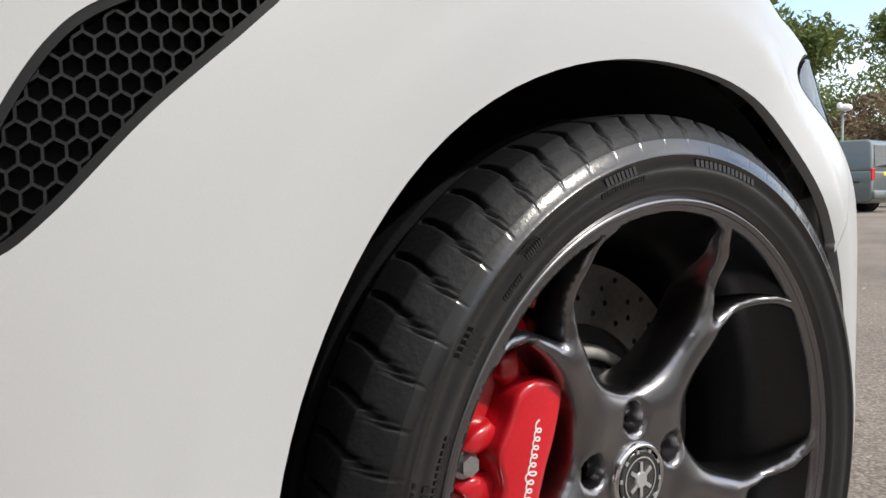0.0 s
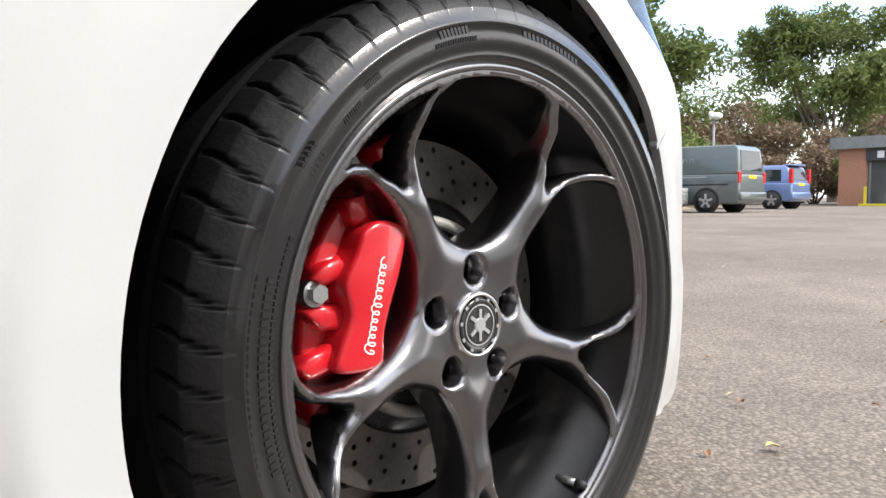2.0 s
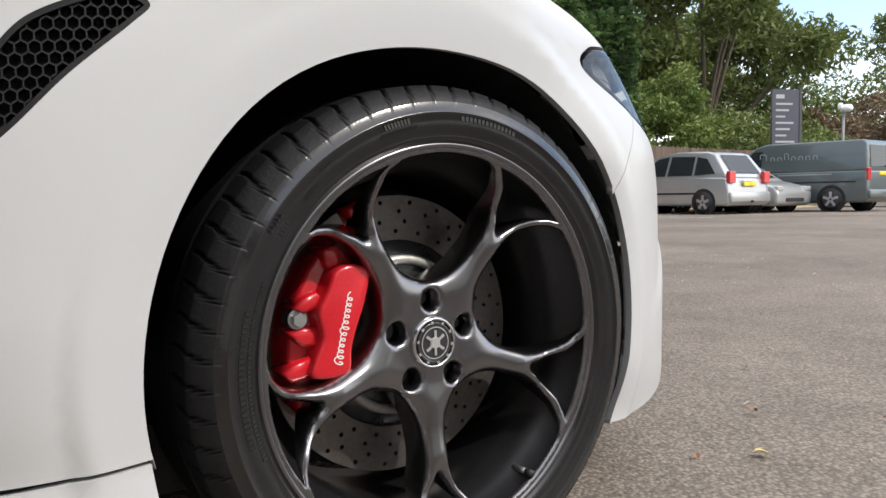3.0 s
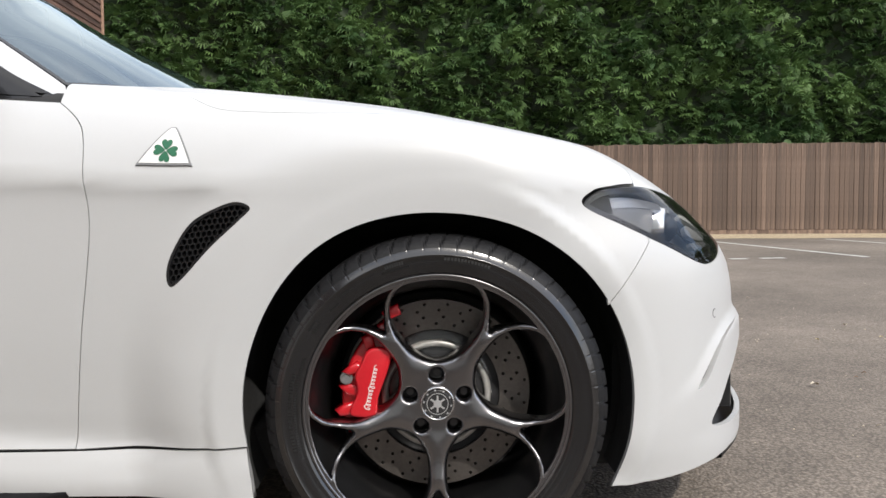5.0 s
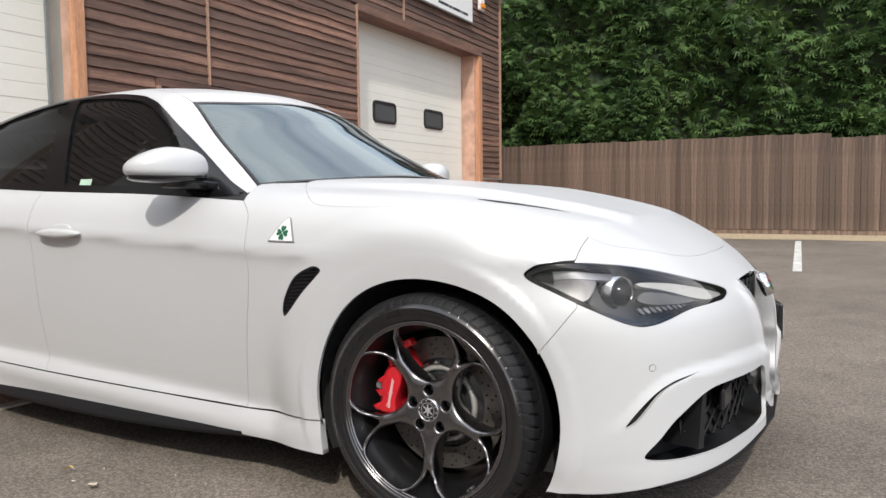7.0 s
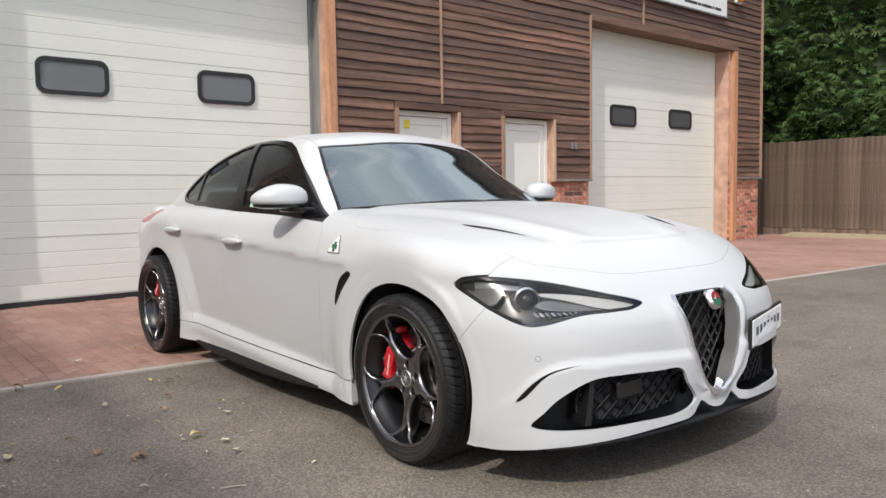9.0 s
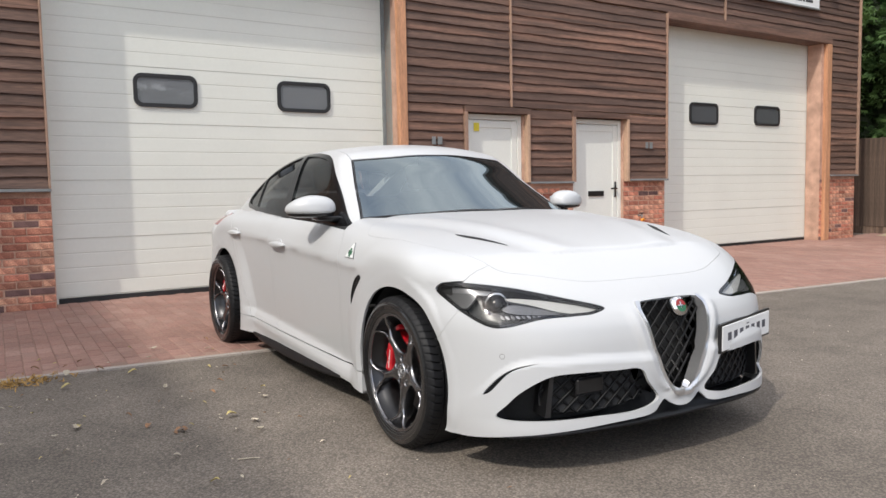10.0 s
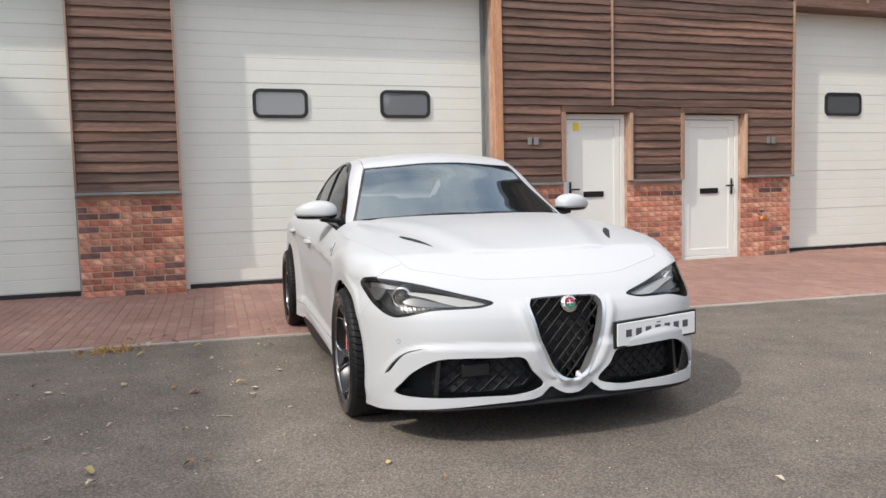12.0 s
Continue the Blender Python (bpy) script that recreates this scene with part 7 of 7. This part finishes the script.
part("post", bm, M_GREY_METAL, lamp)
blob("camera_head", M_WHITE, lamp, (0.0, -0.12, 3.98), (0.24, 0.24, 0.15), 2.4, "white dome camera head")
blob("camera_arm", M_WHITE, lamp, (-0.25, 0, 4.05), (0.12, 0.10, 0.14), 2.4)


# ---- trees and shrubs ----
def leaf_cloud(centres, radii, count, size, rng, flat=0.35):
    """Small bent leaves strewn near the surfaces of many clumps."""
    k = rng.integers(0, len(centres), count)
    d = rng.normal(0, 1, (count, 3))
    d /= np.linalg.norm(d, axis=1)[:, None]
    p = centres[k] + d * radii[k][:, None] * rng.uniform(0.45, 1.08, (count, 1)) * (1, 1, 0.8)
    a = rng.normal(0, 1, (count, 3)) + d * 0.5
    a /= np.linalg.norm(a, axis=1)[:, None]
    b = np.cross(a, rng.normal(0, 1, (count, 3)))
    b /= np.linalg.norm(b, axis=1)[:, None]
    s = size * rng.uniform(0.6, 1.5, (count, 1))
    v = np.stack([p - a * s, p + b * s * flat, p + a * s, p - b * s * flat], 1).reshape(-1, 3)
    return v, (np.arange(count)[:, None] * 4 + np.arange(4))


def limb(bm, p0, p1, r0, r1, bend, n=6, k=8):
    p0, p1, bend = Vector(p0), Vector(p1), Vector(bend)
    rows = []
    for i in range(n + 1):
        t = i / n
        c = p0.lerp(p1, t) + bend * math.sin(math.pi * t)
        d = (p1 - p0).normalized()
        u = d.orthogonal().normalized()
        w = d.cross(u)
        r = r0 + (r1 - r0) * t
        rows.append([bm.verts.new(c + (u * math.cos(2 * math.pi * j / k) + w * math.sin(2 * math.pi * j / k)) * r) for j in range(k)])
    for a, b in zip(rows[:-1], rows[1:]):
        for j in range(k):
            bm.faces.new((a[j], a[(j + 1) % k], b[(j + 1) % k], b[j]))


def tree(name, label, x, y, h, spread, leaf, seed, leaves=9000, size=0.16, base=0.35, dense=1.0, squash=0.8):
    rng = np.random.default_rng(seed)
    t = empty(name, label, "tree", Matrix.Translation((x, y, 0)))
    bm = bmesh.new()
    fork = h * base
    limb(bm, (0, 0, -0.1), (rng.normal(0, 0.2), rng.normal(0, 0.2), fork * 1.25), 0.028 * h, 0.016 * h, (0.15, 0.1, 0))
    cs, rs = [], []
    for i in range(int(11 * dense)):
        a = 2 * math.pi * (i * 0.382 + rng.uniform(-0.05, 0.05))
        lift_ = rng.uniform(0.15, 1.0)
        out = spread * math.sqrt(max(0.06, 1 - (lift_ - 0.35) ** 2 * 1.5)) * rng.uniform(0.45, 0.95)
        end = (out * math.cos(a), out * math.sin(a), fork + (h - fork) * lift_ * 0.93)
        limb(bm, (0, 0, fork * rng.uniform(0.8, 1.25)), end, 0.011 * h, 0.003 * h, (rng.normal(0, 0.3), rng.normal(0, 0.3), -0.2))
        for j in range(4):
            cs.append(np.array(end) + rng.normal(0, spread * 0.20, 3) * (1, 1, 0.6))
            rs.append(spread * rng.uniform(0.16, 0.30))
    part("trunk", bm, M_BARK, t)
    v, f = leaf_cloud(np.array(cs), np.array(rs), leaves, size, rng)
    put("crown", fast_mesh("crown", v, f, leaf), t)
    return t


def shrub(name, label, x, y, h, spread, leaf, seed, leaves=7000, size=0.12, depth=None):
    rng = np.random.default_rng(seed)
    t = empty(name, label, "shrub", Matrix.Translation((x, y, 0)))
    cs, rs = [], []
    bm = bmesh.new()
    for i in range(26):
        a = rng.uniform(0, 2 * math.pi)
        q = math.sqrt(rng.uniform(0, 1))
        z = h * rng.uniform(0.12, 0.86) * (1 - 0.35 * q ** 2)
        c = np.array((spread * 0.78 * q * math.cos(a), (depth or spread) * 0.78 * q * math.sin(a), z))
        cs.append(c)
        rs.append(min(spread, h) * rng.uniform(0.18, 0.30))
        if i < 9:
            limb(bm, (0.2 * math.cos(a), 0.2 * math.sin(a), 0), tuple(c), 0.05, 0.015, (0, 0, 0.1), 4, 6)
    part("stems", bm, M_BARK, t)
    v, f = leaf_cloud(np.array(cs), np.array(rs), leaves, size, rng)
    v[:, 2] = np.maximum(v[:, 2], 0.05)
    put("foliage", fast_mesh("foliage", v, f, leaf), t)
    return t


shrub("shrub", "bright green leafy shrub behind the parked cars", 22.19, 16.23, 5.6, 2.9, M_BUSH, 21, 13000, 0.10)
shrub("shrub", "bright green leafy shrub behind the parked cars", 19.02, 16.61, 5.2, 2.4, M_BUSH, 22, 9000, 0.10)
shrub("shrub", "dark green shrub below tall trees", 26.02, 18.41, 4.5, 3.0, M_OAK, 23, 8000, 0.13)
shrub("shrub", "dark green shrub below tall trees", 31.67, 19.31, 5.2, 4.0, M_OAK, 24, 9000, 0.14)
shrub("shrub", "dark green shrub below tall trees", 36.81, 20.23, 5.0, 3.5, M_OAK, 32, 8000, 0.14)
shrub("browning_bush", "large brown-leaved bush behind the car park", 44.49, 20.07, 7.0, 4.2, M_RUST, 25, 12000, 0.15)
shrub("browning_bush", "large brown-leaved bush behind the car park", 49.03, 16.80, 6.6, 4.2, M_RUST, 26, 12000, 0.15)
shrub("browning_bush", "large brown-leaved bush behind the car park", 40.95, 22.19, 6.0, 3.6, M_RUST, 27, 10000, 0.15)
shrub("browning_bush", "large brown-leaved bush behind the car park", 51.72, 13.05, 6.2, 4.0, M_RUST, 29, 11000, 0.15)
shrub("shrub", "green shrub beside a shop", 45.87, 12.56, 3.9, 2.2, M_OAK, 28, 9000, 0.15)
tree("oak_tree", "tall spreading green oak behind the car park", 34.84, 23.85, 14.0, 5.2, M_OAK, 31, 24000, 0.20, base=0.22, dense=1.5)
tree("oak_tree", "tall spreading green oak behind the car park", 27.70, 25.03, 13.0, 5.0, M_OAK, 33, 24000, 0.20, base=0.22, dense=1.5)
tree("oak_tree", "tall spreading green oak behind the car park", 41.57, 27.30, 13.5, 5.2, M_OAK, 34, 20000, 0.20, base=0.22, dense=1.4)
tree("oak_tree", "tall open-crowned oak above brown bushes", 63.45, 20.69, 15.0, 6.6, M_OAK, 35, 24000, 0.23, base=0.22, dense=1.4)
tree("oak_tree", "distant green tree beyond the shop", 80.34, 20.34, 11.5, 6.0, M_OAK, 36, 9000, 0.24)
tree("oak_tree", "distant green tree beyond the shop", 86.28, 10.49, 12.0, 6.5, M_OAK, 37, 9000, 0.24)
tree("oak_tree", "distant green tree beyond the shop", 72.40, 32.29, 12.5, 6.5, M_OAK, 38, 9000, 0.24)


# ---- fallen leaves and dry weeds ----
M_LEAF_Y = mat("dry_yellow_leaf", (0.50, 0.40, 0.16), 0.7, vary=0.2, scale=30, fine=200, rnd=0.2)
M_LEAF_B = mat("dry_brown_leaf", (0.26, 0.14, 0.075), 0.8, vary=0.25, scale=30, fine=200, rnd=0.25)
M_LEAF_P = mat("pale_dry_leaf", (0.52, 0.45, 0.35), 0.8, vary=0.2, scale=30, fine=200, rnd=0.2)
M_STRAW = mat("dry_weed", (0.42, 0.25, 0.08), 0.85, vary=0.25, scale=20, fine=120)


def leaf_mesh(mt, seed):
    rng_ = random.Random(seed)
    bm = bmesh.new()
    n = 8
    top = []
    for i in range(n + 1):
        t = i / n
        w = 0.017 * math.sin(math.pi * t ** 0.8) * (1 + 0.3 * rng_.uniform(-1, 1))
        z = 0.004 + 0.010 * math.sin(2.2 * t + seed) ** 2
        top.append([bm.verts.new((0.05 * (t - 0.5), -w, z + 0.006 * abs(w) / 0.017)), bm.verts.new((0.05 * (t - 0.5), 0, z)), bm.verts.new((0.05 * (t - 0.5), w, z + 0.006 * abs(w) / 0.017))])
    for a, b in zip(top[:-1], top[1:]):
        for k in range(2):
            bm.faces.new((a[k], b[k], b[k + 1], a[k + 1]))
    me = bpy.data.meshes.new("fallen_leaf")
    bm.to_mesh(me)
    bm.free()
    me.materials.append(mt)
    return me


kinds = [leaf_mesh(m_, k) for k, m_ in enumerate((M_LEAF_Y, M_LEAF_B, M_LEAF_P, M_LEAF_P, M_LEAF_B))]
names = ["dry yellow fallen leaf on asphalt", "curled brown fallen leaf on asphalt", "pale dry fallen leaf on asphalt", "pale dry fallen leaf on asphalt", "curled brown fallen leaf on asphalt"]
rl = random.Random(5)
LEAVES = ((-1.07, -2.07, 0, 0.8), (-2.66, -2.07, 0, 0.6), (-0.69, -1.32, 2, 1.1), (-0.89, -1.78, 1, 0.9), (0.79, -0.84, 0, 0.7), (0.68, -0.77, 1, 0.4), (1.44, -0.38, 1, 0.4), (-1.03, -2.49, 2, 1.0),
          (-0.74, -1.67, 1, 0.9), (-0.72, -1.65, 4, 0.8), (-0.75, -1.64, 1, 0.7), (-0.71, -1.69, 4, 0.6))
TWIG = (-0.18, -1.5)
for i in range(150):
    if i < 90:
        x, y = rl.uniform(-3.0, 0.7), rl.uniform(-3.0, -1.02)
    elif i < 120:
        x = rl.uniform(-2.6, 1.6)
        y = -1.1 - abs(rl.gauss(0, 1.0)) if x < 0.9 else rl.uniform(-2.8, 0.2)
    else:
        x, y = rl.uniform(1.0, 4.5), rl.uniform(-0.9, 4.5)
    k = rl.randrange(5)
    s = rl.choice((0.35, 0.45, 0.55, 0.7, 0.9, 1.25))
    ob = put("fallen_leaf", kinds[k], None, names[k], pose(x, y, 0.004 if x > -2.2 else 0.014, rl.uniform(-8, 8), rl.uniform(-8, 8), rl.uniform(0, 360)) @ Matrix.Diagonal((s, s * rl.uniform(0.45, 0.9), s * 1.3, 1)))
    tagged(ob, category="leaf", group="fallen leaves on the yard")
for x, y, k, s in LEAVES:
    ob = put("fallen_leaf", kinds[k], None, names[k], pose(x, y, 0.004 if x > -2.2 else 0.014, 5, 3, rl.uniform(0, 360)) @ Matrix.Diagonal((s, s, s, 1)))
    tagged(ob, category="leaf", group="fallen leaves on the yard")
twig = new("twig")
tagged(twig, "short pale broken twig lying on asphalt", "twig")
bm = bmesh.new()
limb(bm, (-0.045, 0, 0.004), (0.045, 0.008, 0.004), 0.0035, 0.0025, (0, 0.004, 0), 5, 7)
part("stem", bm, M_LEAF_P, twig)
twig.matrix_basis = pose(TWIG[0], TWIG[1], 0, 0, 0, 66)
for x, y, s in ((-2.2, -2.3, 0.5),):
    rng = np.random.default_rng(int(10 * s))
    n = int(260 * s)
    c = np.stack([rng.normal(x, 0.07, n), rng.normal(y, 0.16 * s + 0.03, n), np.abs(rng.normal(0.012, 0.012, n)) + 0.006], 1)
    v, f = leaf_cloud(c, np.full(n, 0.02), n * 2, 0.022, rng, 0.2)
    v[:, 2] = np.maximum(v[:, 2], 0.003)
    tagged(put("dry_weeds", fast_mesh("dry_weeds", v, f, M_STRAW)), "clump of dry orange-brown weeds at the paving edge", "weeds", kind="stuff")
# loose stone chips
rng = np.random.default_rng(8)
n = 900
c = np.stack([rng.uniform(-2.2, 5.5, n), rng.uniform(-3.2, 3.5, n), np.full(n, 0.0015)], 1)
keep = ~((c[:, 0] < 0.9) & (np.abs(c[:, 1]) < 0.9))
c = c[keep]
n = len(c)
octa = np.array([(1, 0, 0), (0, 1, 0), (-1, 0, 0), (0, -1, 0), (0, 0, 1), (0, 0, -1)], float)
sz = rng.uniform(0.0015, 0.005, (n, 1, 1)) * (rng.random((n, 1, 1)) ** 2 + 0.6)
v = (c[:, None] + octa[None] * sz * rng.uniform(0.6, 1.3, (n, 6, 1)) * (1, 1, 0.7)).reshape(-1, 3)
tri_ = np.array([(0, 1, 4), (1, 2, 4), (2, 3, 4), (3, 0, 4), (1, 0, 5), (2, 1, 5), (3, 2, 5), (0, 3, 5)])
f = (np.arange(n)[:, None, None] * 6 + tri_[None]).reshape(-1, 3)
tagged(put("stone_chips", fast_mesh("stone_chips", v, f, M_LEAF_P)), "scattered pale loose stone chips on asphalt", "gravel", kind="stuff")
# garden tap with an orange hose union on the brick plinth
tap = empty("wall_tap", "outdoor tap with an orange hose union on brickwork", "tap", MF)
bm = bmesh.new()
bmesh.ops.create_cone(bm, cap_ends=True, segments=14, radius1=0.012, radius2=0.012, depth=0.09, matrix=Matrix.Translation((0.035, 6.44, 0.66)) @ Matrix.Rotation(radians(90), 4, "Y"))
bmesh.ops.create_cone(bm, cap_ends=True, segments=14, radius1=0.014, radius2=0.011, depth=0.06, matrix=Matrix.Translation((0.070, 6.44, 0.64)))
part("spout", bm, M_GREY_METAL, tap, "dull metal tap body")
bm = bmesh.new()
box_mesh(bm, (0.055, 6.395, 0.69), (0.085, 6.485, 0.705), 0.005)
bmesh.ops.create_cone(bm, cap_ends=True, segments=12, radius1=0.008, radius2=0.008, depth=0.05, matrix=Matrix.Translation((0.070, 6.44, 0.675)))
part("lever", bm, M_BLACK, tap)
bm = bmesh.new()
bmesh.ops.create_cone(bm, cap_ends=True, segments=18, radius1=0.020, radius2=0.024, depth=0.055, matrix=Matrix.Translation((0.070, 6.44, 0.585)))
bmesh.ops.create_cone(bm, cap_ends=True, segments=18, radius1=0.016, radius2=0.016, depth=0.07, matrix=Matrix.Translation((0.070, 6.47, 0.60)) @ Matrix.Rotation(radians(60), 4, "X"))
part("hose_union", bm, M_ORANGE, tap, "orange plastic hose union")


# ---- brick plinths, piece by piece ----
for (w, a, b), h in zip(WALLS, (1.17, 1.165, 1.18, 1.205, 1.245)):
    brickwork(w, a + 0.005, b - 0.005, 0.0, h)
